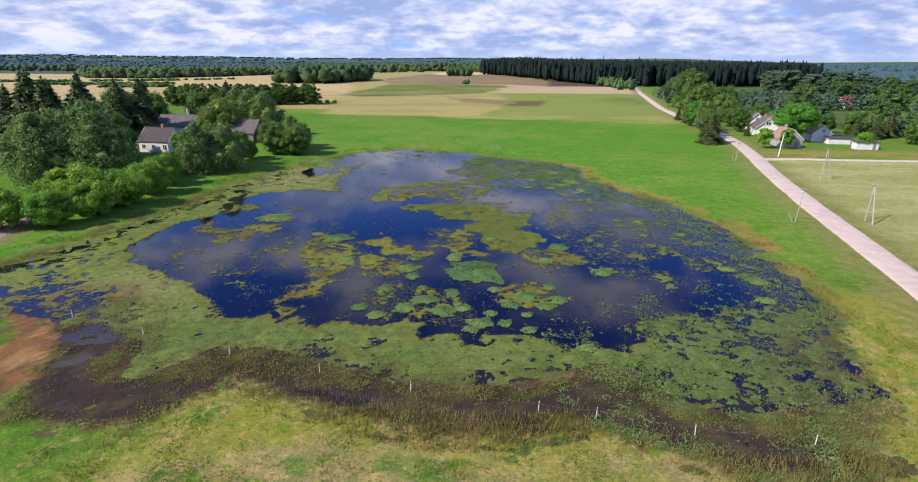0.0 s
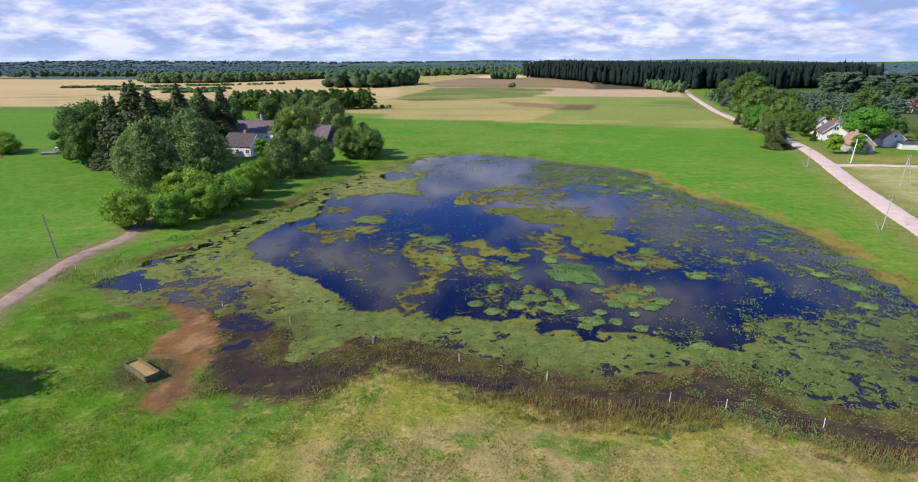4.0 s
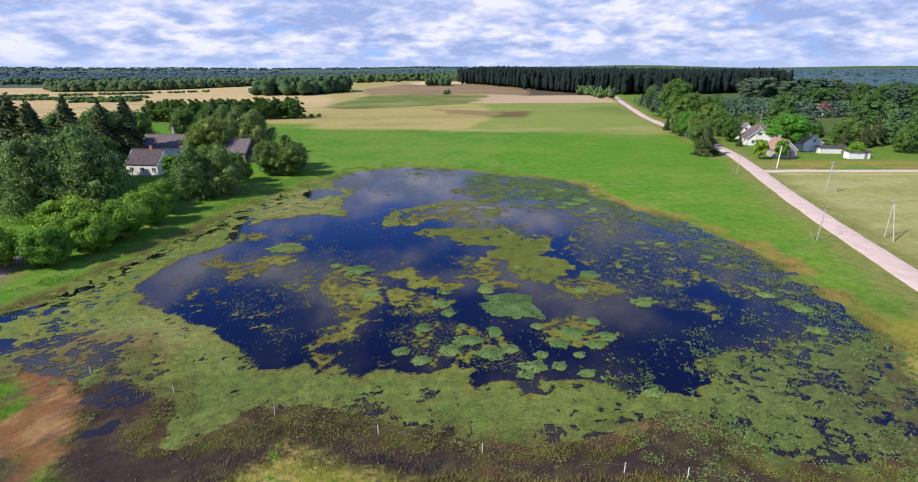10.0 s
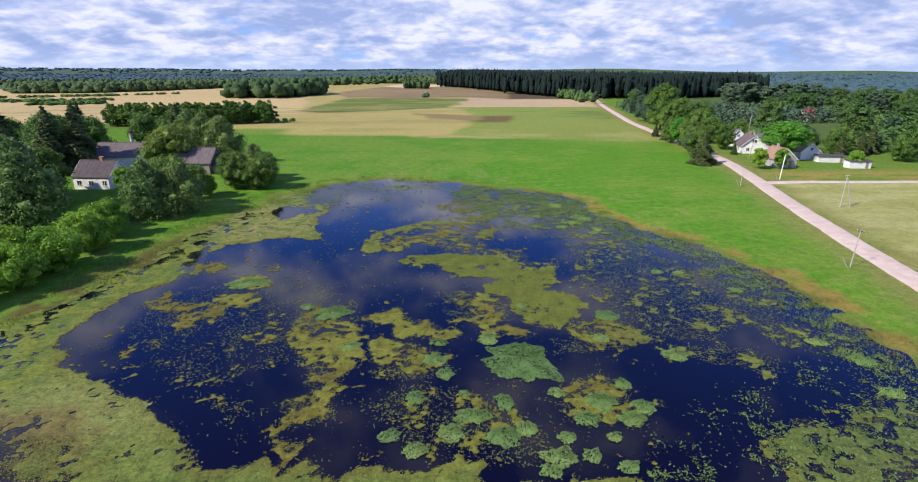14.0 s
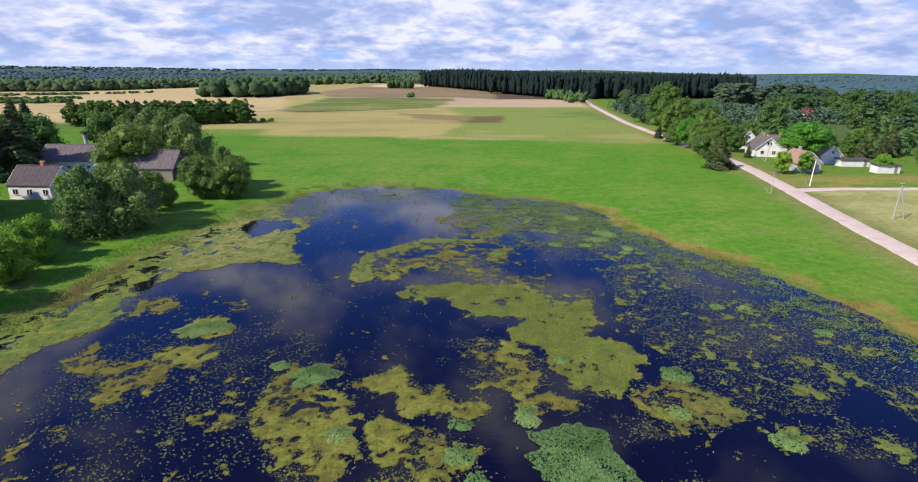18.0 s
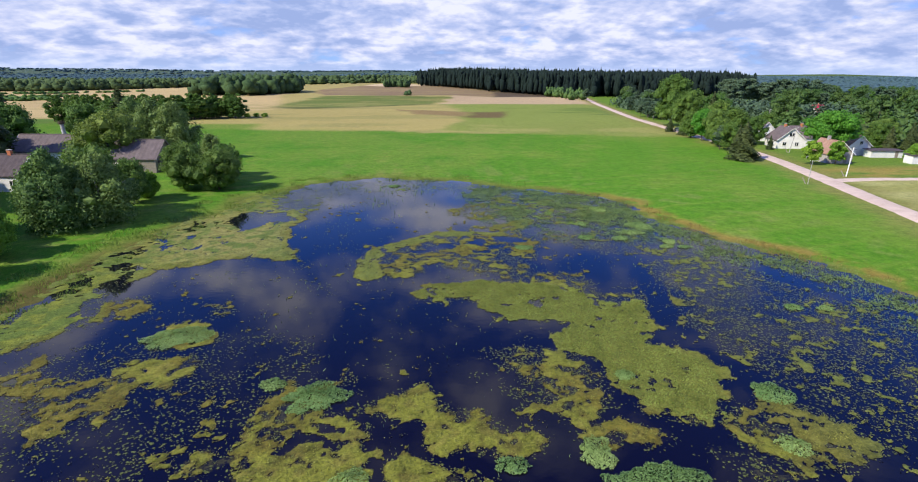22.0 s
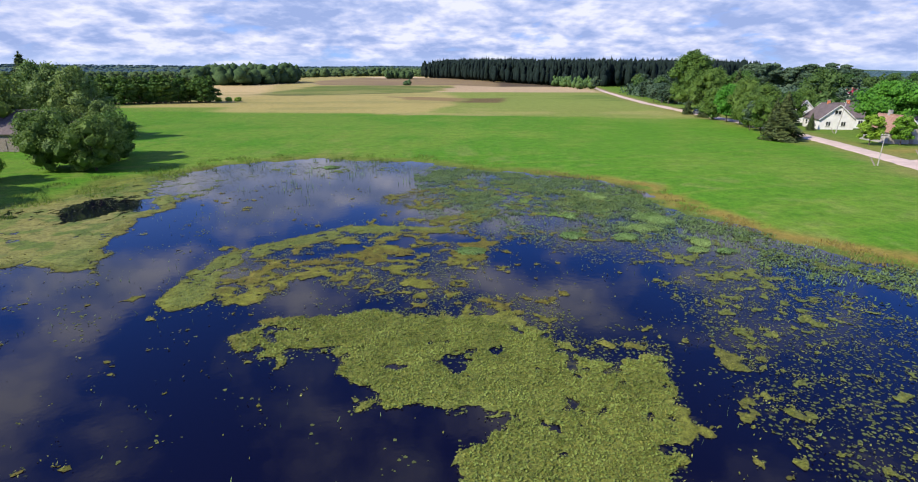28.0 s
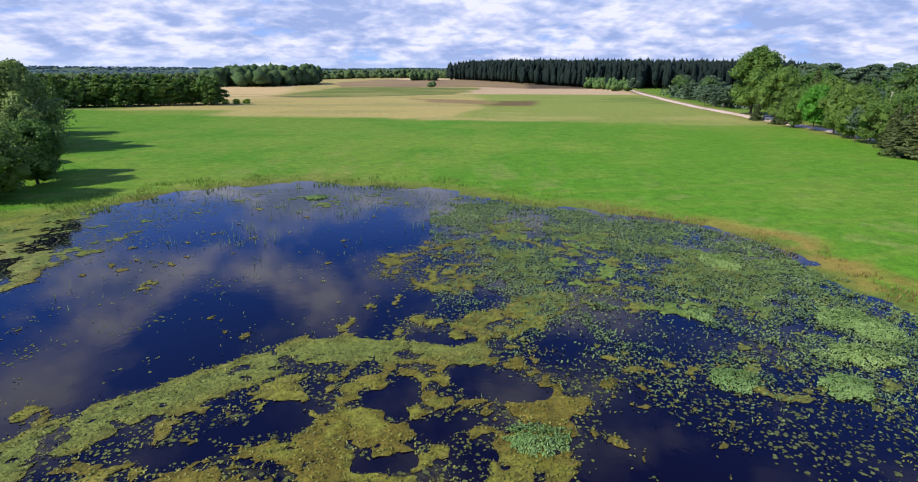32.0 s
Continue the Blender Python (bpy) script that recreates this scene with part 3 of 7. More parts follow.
def water_material():
    """Dark glossy water, with brownish weed standing under the surface where the attribute says so."""
    mt = bpy.data.materials.new("pond_water")
    mt.use_nodes = True
    nd, ln = mt.node_tree.nodes, mt.node_tree.links
    bs = nd["Principled BSDF"]
    bs.inputs["Roughness"].default_value, bs.inputs["IOR"].default_value = 0.03, 1.34
    tc, at = nd.new("ShaderNodeTexCoord"), nd.new("ShaderNodeAttribute")
    at.attribute_name = "weed"
    total = at.outputs["Fac"]
    for size, amount in ((2.2, 0.9), (0.5, 0.9), (0.16, 0.5)):
        n, k = nd.new("ShaderNodeTexNoise"), nd.new("ShaderNodeMath")
        n.inputs["Scale"].default_value, n.inputs["Detail"].default_value, n.inputs["Roughness"].default_value = 1 / size, 4, 0.65
        ln.new(tc.outputs["Object"], n.inputs[0])
        k.operation = "MULTIPLY_ADD"
        ln.new(n.outputs[0], k.inputs[0])
        k.inputs[1].default_value = amount
        ln.new(total, k.inputs[2])
        total = k.outputs[0]
    fac, mx = nd.new("ShaderNodeMapRange"), nd.new("ShaderNodeMix")
    fac.inputs[1].default_value, fac.inputs[2].default_value, fac.inputs[4].default_value = 1.60, 1.90, 0.9
    ln.new(total, fac.inputs[0])
    mx.data_type = "RGBA"
    mx.inputs[6].default_value, mx.inputs[7].default_value = (0.003, 0.002, 0.009, 1), (0.060, 0.056, 0.014, 1)
    ln.new(fac.outputs[0], mx.inputs[0])
    ln.new(mx.outputs[2], bs.inputs["Base Color"])
    sh, mud = nd.new("ShaderNodeAttribute"), nd.new("ShaderNodeMix")
    sh.attribute_name = "shallow"
    mud.data_type = "RGBA"
    mud.inputs[7].default_value = (0.020, 0.014, 0.010, 1)
    ln.new(sh.outputs["Fac"], mud.inputs[0])
    ln.new(mx.outputs[2], mud.inputs[6])
    ln.new(mud.outputs[2], bs.inputs["Base Color"])
    rg = nd.new("ShaderNodeMapRange")
    rg.inputs[3].default_value, rg.inputs[4].default_value = 0.03, 0.08
    ln.new(sh.outputs["Fac"], rg.inputs[0])
    ln.new(rg.outputs[0], bs.inputs["Roughness"])
    a = nd.new("ShaderNodeTexNoise")
    a.inputs["Scale"].default_value, a.inputs["Detail"].default_value = 1.6, 3
    ln.new(tc.outputs["Object"], a.inputs[0])
    bp = nd.new("ShaderNodeBump")
    bp.inputs["Strength"].default_value, bp.inputs["Distance"].default_value = 0.05, 0.05
    ln.new(a.outputs[0], bp.inputs["Height"])
    ln.new(bp.outputs[0], bs.inputs["Normal"])
    return mt


M_WATER = water_material()

# ---- the ground: one sheet to the horizon ----
def spaced(fine_lo, fine_hi, fine, mid_lo, mid_hi, mid, lo, hi):
    """Grid lines: fine in the middle, coarser round it, then ever wider to lo and hi."""
    out = list(np.arange(fine_lo, fine_hi + 0.01, fine))
    out = list(np.arange(mid_lo, fine_lo - 0.01, mid)) + out + list(np.arange(fine_hi + mid, mid_hi, mid))
    for sign, end in ((1, hi), (-1, lo)):
        v, s = (out[-1] if sign > 0 else out[0]), mid
        while abs(v) < abs(end):
            s *= 1.14
            v += sign * s
            out = out + [v] if sign > 0 else [v] + out
    return np.array(out)


GX = spaced(-72, 58, 0.65, -420, 420, 5.0, -4600, 4600)
GY = spaced(14, 166, 0.65, -60, 1100, 5.0, -2500, 4700)
gx, gy = (a.ravel() for a in np.meshgrid(GX, GY))
gz = ground_height(gx, gy)


def paint(base, tone, weight):
    return base + (np.array(tone) - base) * np.clip(weight, 0, 1)[:, None]


def red_soil(x, y):
    """The churned red-brown soil round the trough, with its ragged edge."""
    wx, wy = x + (fbm(x, y, 2.4, 4, 33, 0.65) - 0.5) * 4, y + (fbm(x, y, 2.4, 4, 34, 0.65) - 0.5) * 4
    return within(wx, wy, [(-47.1, 52.4), (-42.8, 51.2), (-39.4, 47), (-36.4, 41.8), (-36.2, 37.5), (-34.2, 33.8), (-35, 31.8), (-36.6, 29.5), (-38, 33), (-37.6, 36.5), (-39.2, 38.8), (-42.4, 38.6), (-43, 42.7), (-43.6, 46.5)], 0.7)


def ground_cover(x, y, z):
    """The colour of what grows or lies at each place: pasture, meadow, stubble, mud, dry grass."""
    d = pond_distance(x, y)
    n1, n2, n3 = fbm(x, y, 14, 4, 31), fbm(x, y, 3, 4, 37), fbm(x, y, 90, 3, 41)
    wob = (fbm(x, y, 60, 3, 44) - 0.5) * 18
    road = line_distance(x, y, ROAD_LINE)
    right = x > np.interp(y, [p[1] for p in ROAD], [p[0] for p in ROAD])
    c = np.tile(np.array((0.085, 0.165, 0.020)), (len(x), 1))
    # pasture on the near side: worn, yellowish and bare in spots
    near = 1 - step(y + (n1 - 0.5) * 14, 50, 64)
    c = paint(c, (0.205, 0.205, 0.030), near * step(n1 + 0.012 * (x + 15), 0.28, 0.62))
    c = paint(c, (0.066, 0.160, 0.008), near * step(-x, 24, 38))
    c = paint(c, (0.270, 0.215, 0.085), near * step(0.55 * n1 + 0.45 * n2 + 0.35 * blob(x, y, -8, 26, 9, 4) + 0.42 * blob(x, y, 13, 28, 7, 4) + 0.25 * blob(x, y, -16, 26, 6, 3) - 0.5 * step(-x, 24, 34), 0.62, 0.84))
    c = paint(c, (0.045, 0.150, 0.012), near * step(n2, 0.60, 0.72) * step(n1, 0.4, 0.6) * 0.8)
    # mown meadow beyond the pond
    edge = np.interp(x, [-300, -134, -88, -50, 3, 61, 110], [330, 306, 290, 284, 258, 250, 244]) + wob * 0.25
    meadow = step(y, 60, 75) * (1 - step(y, edge - 2, edge + 2))
    c = paint(c, (0.068, 0.190, 0.014), meadow)
    c = paint(c, (0.090, 0.212, 0.014), meadow * step(x, -10, 60) * 0.6)
    c = paint(c, (0.160, 0.230, 0.034), meadow * step(0.5 * n1 + 0.5 * fbm(x, y, 40, 4, 47), 0.47, 0.62) * 0.45)
    c = paint(c, (0.170, 0.220, 0.050), meadow * step(n2, 0.6, 0.75) * (1 - step(d, 8, 40)) * 0.6)
    c = paint(c, (0.125, 0.215, 0.025), meadow * 0.7 * (1 - step(np.abs(((y - 0.16 * x + 6 * n3) % 9) - 4.5), 0.2, 0.8)))
    # stubble, fallow and corn beyond it
    fall = step(y, edge - 1, edge + 2)
    streak = fbm(x * 0.35 + 0.1 * y, y, 16, 4, 78)
    fx, fy = x + (fbm(x, y, 22, 3, 46) - 0.5) * 12, y + wob * 0.8
    c = paint(c, (0.330, 0.275, 0.100), fall)
    c = paint(c, (0.440, 0.330, 0.155), step(-x + wob * 1.2 - 0.16 * (y - 340), 70, 82) * step(y, 338, 350))
    c = paint(c, (0.210, 0.145, 0.085), within(fx, fy, [(-102, 744), (-54, 900), (64, 943), (101, 764), (112, 727), (85, 586), (53, 622), (2, 619), (-82, 613)], 3) * (0.75 + 0.25 * step(streak, 0.4, 0.6)))
    c = paint(c, (0.420, 0.310, 0.180), within(fx, fy, [(36, 546), (53, 622), (82, 590), (165, 596), (150, 478), (27, 479)], 3))
    c = paint(c, (0.100, 0.075, 0.050), within(fx, fy, [(108, 727), (165, 717), (150, 596), (86, 590)], 3))
    c = paint(c, (0.560, 0.430, 0.260), within(fx, fy, [(-54, 908), (-25, 1144), (64, 943), (-22, 862)], 3))
    c = paint(c, (0.120, 0.155, 0.036), within(fx, fy, [(-98, 436), (-81, 598), (-16, 617), (47, 593), (20, 478), (-37, 438), (-74, 414)], 4) * (0.55 + 0.45 * step(streak, 0.34, 0.52)))
    c = paint(c, (0.075, 0.085, 0.030), within(fx, fy, [(-98, 436), (-37, 446), (20, 486), (24, 478), (-37, 434), (-74, 414)], 4) * 0.8)
    c = paint(c, (0.350, 0.290, 0.100), within(fx, fy, [(-150, 330), (-92, 405), (-37, 430), (27, 476), (27, 345), (8, 268), (-95, 278)], 4) * 0.9)
    c = paint(c, (0.240, 0.225, 0.075), fall * step(streak, 0.50, 0.62) * 0.6 * (1 - step(y, 470, 500)) * (x < 40))
    c = paint(c, (0.175, 0.225, 0.045), within(fx, fy, [(30, 458), (27, 479), (140, 479), (146, 462), (118, 300), (100, 232), (18, 258), (6, 268), (27, 345)], 4) * 0.92)
    c = paint(c, (0.290, 0.275, 0.085), within(fx, fy, [(24, 300), (70, 290), (112, 300), (95, 240), (18, 258)], 6) * step(streak, 0.42, 0.58) * 0.7)
    c = paint(c, (0.090, 0.150, 0.028), within(fx, fy, [(40, 440), (130, 450), (126, 350), (80, 380)], 6) * step(streak, 0.46, 0.6) * 0.6)
    c = paint(c, (0.130, 0.085, 0.040), within(fx, fy, [(33, 384), (56, 384), (47, 332), (28, 332)], 4) * 0.9)
    c = paint(c, (0.210, 0.140, 0.065), within(fx, fy, [(-9, 416), (33, 386), (27, 345), (2, 368)], 4) * 0.85)
    c = paint(c, (0.09, 0.16, 0.03), step(-x, 60, 80) * step(y, 303, 308) * (1 - step(y, 330, 338)) * step(-x + y * 0.4, 230, 250))
    # far ground: blue-green haze painted in, to match the distant woods
    c = paint(c, (0.050, 0.092, 0.066), step(y + wob, 1090, 1110) * np.maximum(step(fbm(x, y, 300, 3, 58), 0.36, 0.46), step(y, 1250, 1500)) * 0.95)
    c = paint(c, (0.055, 0.085, 0.030), right * step(road, 20, 40) * step(y, 330, 360))
    # right of the road: dry grass field, yards, wood edge
    c = paint(c, (0.270, 0.270, 0.085), right * step(road, 3, 5) * (1 - step(y, 150, 152)))
    c = paint(c, (0.330, 0.320, 0.120), right * step(road, 3, 6) * (1 - step(y, 150, 152)) * step(fbm(x, y * 3, 22, 4, 52), 0.47, 0.62))
    c = paint(c, (0.110, 0.190, 0.025), right * step(road, 3, 5) * step(y, 150, 153))
    c = paint(c, (0.250, 0.200, 0.050), right * step(y, 152, 153) * (1 - step(y, 163, 169)) * step(n2 + n1, 0.85, 1.15))
    c = paint(c, (0.075, 0.115, 0.030), right * step(road, 25, 60) * step(y, 200, 240))
    # verges and shoulders of the gravel road
    c = paint(c, (0.210, 0.190, 0.060), (1 - step(road + (n2 - 0.5) * 4, 3.5, 8.0)) * 0.75)
    # shore: reedy dry margin, then wet olive ground
    rim = (1 - step(np.abs(d - 1.8 + (n1 - 0.5) * 4), 1.0, 3.6)) * step(y, 50, 70)
    c = paint(c, (0.235, 0.165, 0.040), rim * step(x, 12, 34) * step(n2, 0.30, 0.52) * 0.9)
    c = paint(c, (0.130, 0.160, 0.030), rim * (1 - step(x, 12, 34)) * 0.8)
    c = paint(c, (0.085, 0.070, 0.022), (1 - step(np.abs(line_distance(x, y, WEST_MUD)), 1.2, 4.5)) * step(0.5 * n2 + 0.5 * fbm(x, y, 1.4, 3, 53), 0.34, 0.52))
    wet = 1 - step(d + (n2 - 0.5) * 5, -1.0, 3.0 - 2.0 * (1 - step(y, 44, 54)))
    c = paint(c, (0.105, 0.125, 0.028), wet * 0.85)
    c = paint(c, (0.070, 0.052, 0.022), wet * step(0.5 * n1 + 0.5 * n2, 0.44, 0.58) * 0.8 * (1 - step(x, 0, 30) * step(y, 60, 70)))
    # trodden mud of the south shore and churned red-brown soil by the trough
    low = (1 - step(z, 0.12, 0.30)) * (1 - step(d + (n2 - 0.5) * 4, 0.2, 1.6))
    c = paint(c, (0.036, 0.025, 0.014), low * step(-y, -62, -50) * 0.95)
    c = paint(c, (0.085, 0.080, 0.024), low * step(-y, -62, -50) * step(fbm(x, y, 1.6, 3, 49), 0.50, 0.66) * 0.8)
    c = paint(c, (0.110, 0.130, 0.032), low * step(-y, -62, -50) * step(x, 8, 20) * step(fbm(x, y, 2.6, 4, 57), 0.42, 0.58) * 0.85)
    c = paint(c, (0.110, 0.058, 0.034), low * step(-y, -62, -50) * step(fbm(x, y, 5, 3, 50), 0.56, 0.7) * 0.6)
    c = paint(c, (0.042, 0.028, 0.024), np.clip(2.2 * mud_pool(x, y), 0, 0.95) * step(-y, -54, -51))
    c = paint(c, (0.075, 0.060, 0.028), step(mud_pool(x, y), 0.1, 0.3) * step(fbm(x, y, 1.2, 3, 60), 0.55, 0.66) * 0.7)
    red = red_soil(x, y)
    c = paint(c, (0.200, 0.088, 0.036), red * 0.95)
    c = paint(c, (0.310, 0.185, 0.075), red * step(fbm(x, y, 1.6, 4, 59), 0.50, 0.64) * 0.8)
    c = paint(c, (0.110, 0.060, 0.036), red * step(fbm(x, y, 1.8, 3, 54), 0.52, 0.66) * 0.7)
    c = paint(c, (0.060, 0.036, 0.030), np.clip(3.0 * blob(x, y, -40.6, 36.2, 4.2, 3.4) - 1.35 + (n2 - 0.5) * 1.6, 0, 0.95))
    c = paint(c, (0.060, 0.042, 0.034), np.clip(2.4 * np.maximum(blob(x, y, -45, 47, 1.6, 2.2), blob(x, y, -50.5, 47.5, 2.4, 1.3)) - 1.3 + (n2 - 0.5) * 1.6, 0, 0.8))
    # yard round the farm, and worn ground beside the track
    tr = line_distance(x, y, TRACK_LINE)
    c = paint(c, (0.200, 0.150, 0.075), (1 - step(tr + (n2 - 0.5) * 3, 1.6, 4.5)) * 0.6)
    c = paint(c, (0.080, 0.190, 0.014), step(-x, 66, 76) * step(y, 84, 96) * (1 - step(y, 300, 303)) * 0.8)
    return np.clip(c * (0.90 + 0.20 * n3)[:, None], 0.004, 0.9)


def add_cover(me, colours, patchy=None):
    """The cover's colour, and in its alpha how far tufts of a second tone break it up."""
    at = me.color_attributes.new("cover", "FLOAT_COLOR", "POINT")
    alpha = np.zeros(len(colours)) if patchy is None else np.clip(patchy, 0, 1)
    at.data.foreach_set("color", np.concatenate([colours, alpha[:, None]], 1).astype(np.float32).ravel())


cols, rows_n = len(GX), len(GY)
k = (np.arange(rows_n - 1)[:, None] * cols + np.arange(cols - 1)[None]).ravel()
ground_me = mesh_of("ground", np.stack([gx, gy, gz], 1), np.stack([k, k + 1, k + cols + 1, k + cols], 1), True)
shore_d = pond_distance(gx, gy)
pasture = (1 - step(gy, 46, 60)) * (shore_d > 0) * (1 - red_soil(gx, gy)) * (0.28 + 0.62 * step(gx, -34, -18))
add_cover(ground_me, ground_cover(gx, gy, gz), np.maximum(pasture, (0.08 + 0.10 * step(fbm(gx, gy, 18, 4, 36), 0.45, 0.62)) * (shore_d > 0) * (gy < 320)))
ground_me.materials.append(M_GROUND)
ground = tagged(new("ground", ground_me), "green pasture, mown meadow and stubble fields round a pond", "ground", kind="structure")


# ---- road and track ----
def ribbon(name, line, width, mat, lift, label, ragged=0.12, seed=1, category="road"):
    pts = np.array(smooth_line(line, 1.6))
    way = np.gradient(pts, axis=0)
    way /= np.linalg.norm(way, axis=1, keepdims=True)
    side = np.stack([way[:, 1], -way[:, 0]], 1)
    across = np.array([-1.0, -0.86, -0.55, -0.3, 0, 0.3, 0.55, 0.86, 1.0])
    crown = np.array([-0.10, 0.0, 0.02, 0.05, 0.07, 0.05, 0.02, 0.0, -0.10])
    vs = []
    for a, cz in zip(across, crown):
        w = width / 2 * a * (1 + ragged * (fbm(pts[:, 0] + 40 * (a > 0), pts[:, 1], 5, 3, seed) - 0.5) * (abs(a) > 0.8))
        p = pts + side * np.asarray(w)[:, None]
        vs.append(np.concatenate([p, (np.maximum(ground_height(p[:, 0], p[:, 1]), 0.05) + lift + cz)[:, None]], 1))
    n, m = len(pts), len(across)
    v = np.concatenate(vs)
    q = (np.arange(m - 1)[:, None] * n + np.arange(n - 1)[None]).ravel()
    me = mesh_of(name, v, np.stack([q, q + 1, q + n + 1, q + n], 1), True)
    me.materials.append(mat)
    return tagged(new(name, me), label, category, kind="structure")


ribbon("road", ROAD, 4.4, M_ROAD, 0.10, "pale pinkish gravel country road between the meadow and a field")
ribbon("side_road", SIDE_ROAD, 3.2, M_ROAD, 0.06, "narrow gravel lane leading off the gravel road to the yards", 0.25, 4)
ribbon("track", TRACK, 2.7, M_DIRT, 0.05, "rutted brown dirt farm track beside the bushes", 0.25, 7)

# ---- the pond ----
# the leafy mat in the middle, with its bays and holes
BIG_MAT = [(-11.1, 97), (-8.4, 99), (-3.1, 100), (-1.6, 98.4), (3.1, 98), (6.6, 95.7), (7.8, 92.8), (10.2, 92), (13.1, 93), (12.7, 91.2), (10.6, 88), (8.7, 83.4), (11.9, 80), (11.6, 77.2), (10.3, 76), (10, 73.1), (7.7, 72), (4.2, 74.5), (3.1, 78.1),
           (3.2, 80.6), (0.5, 83.6), (1, 85.9), (3, 87.6), (2.4, 89), (-0.3, 89.2), (-3.6, 88.4), (-2.7, 89.5), (-5.2, 92.2), (-4.6, 93.3), (-6.3, 94.7), (-7.9, 93.5), (-10, 94.7)]
# the smooth rim of the northern weed bed
WEED_RIM = [(-16, 102.5), (-16.4, 107.3), (-15.3, 111), (-12.6, 114), (-9, 116.5), (-6.5, 118.5), (-3, 118.5), (1.9, 117.8)]
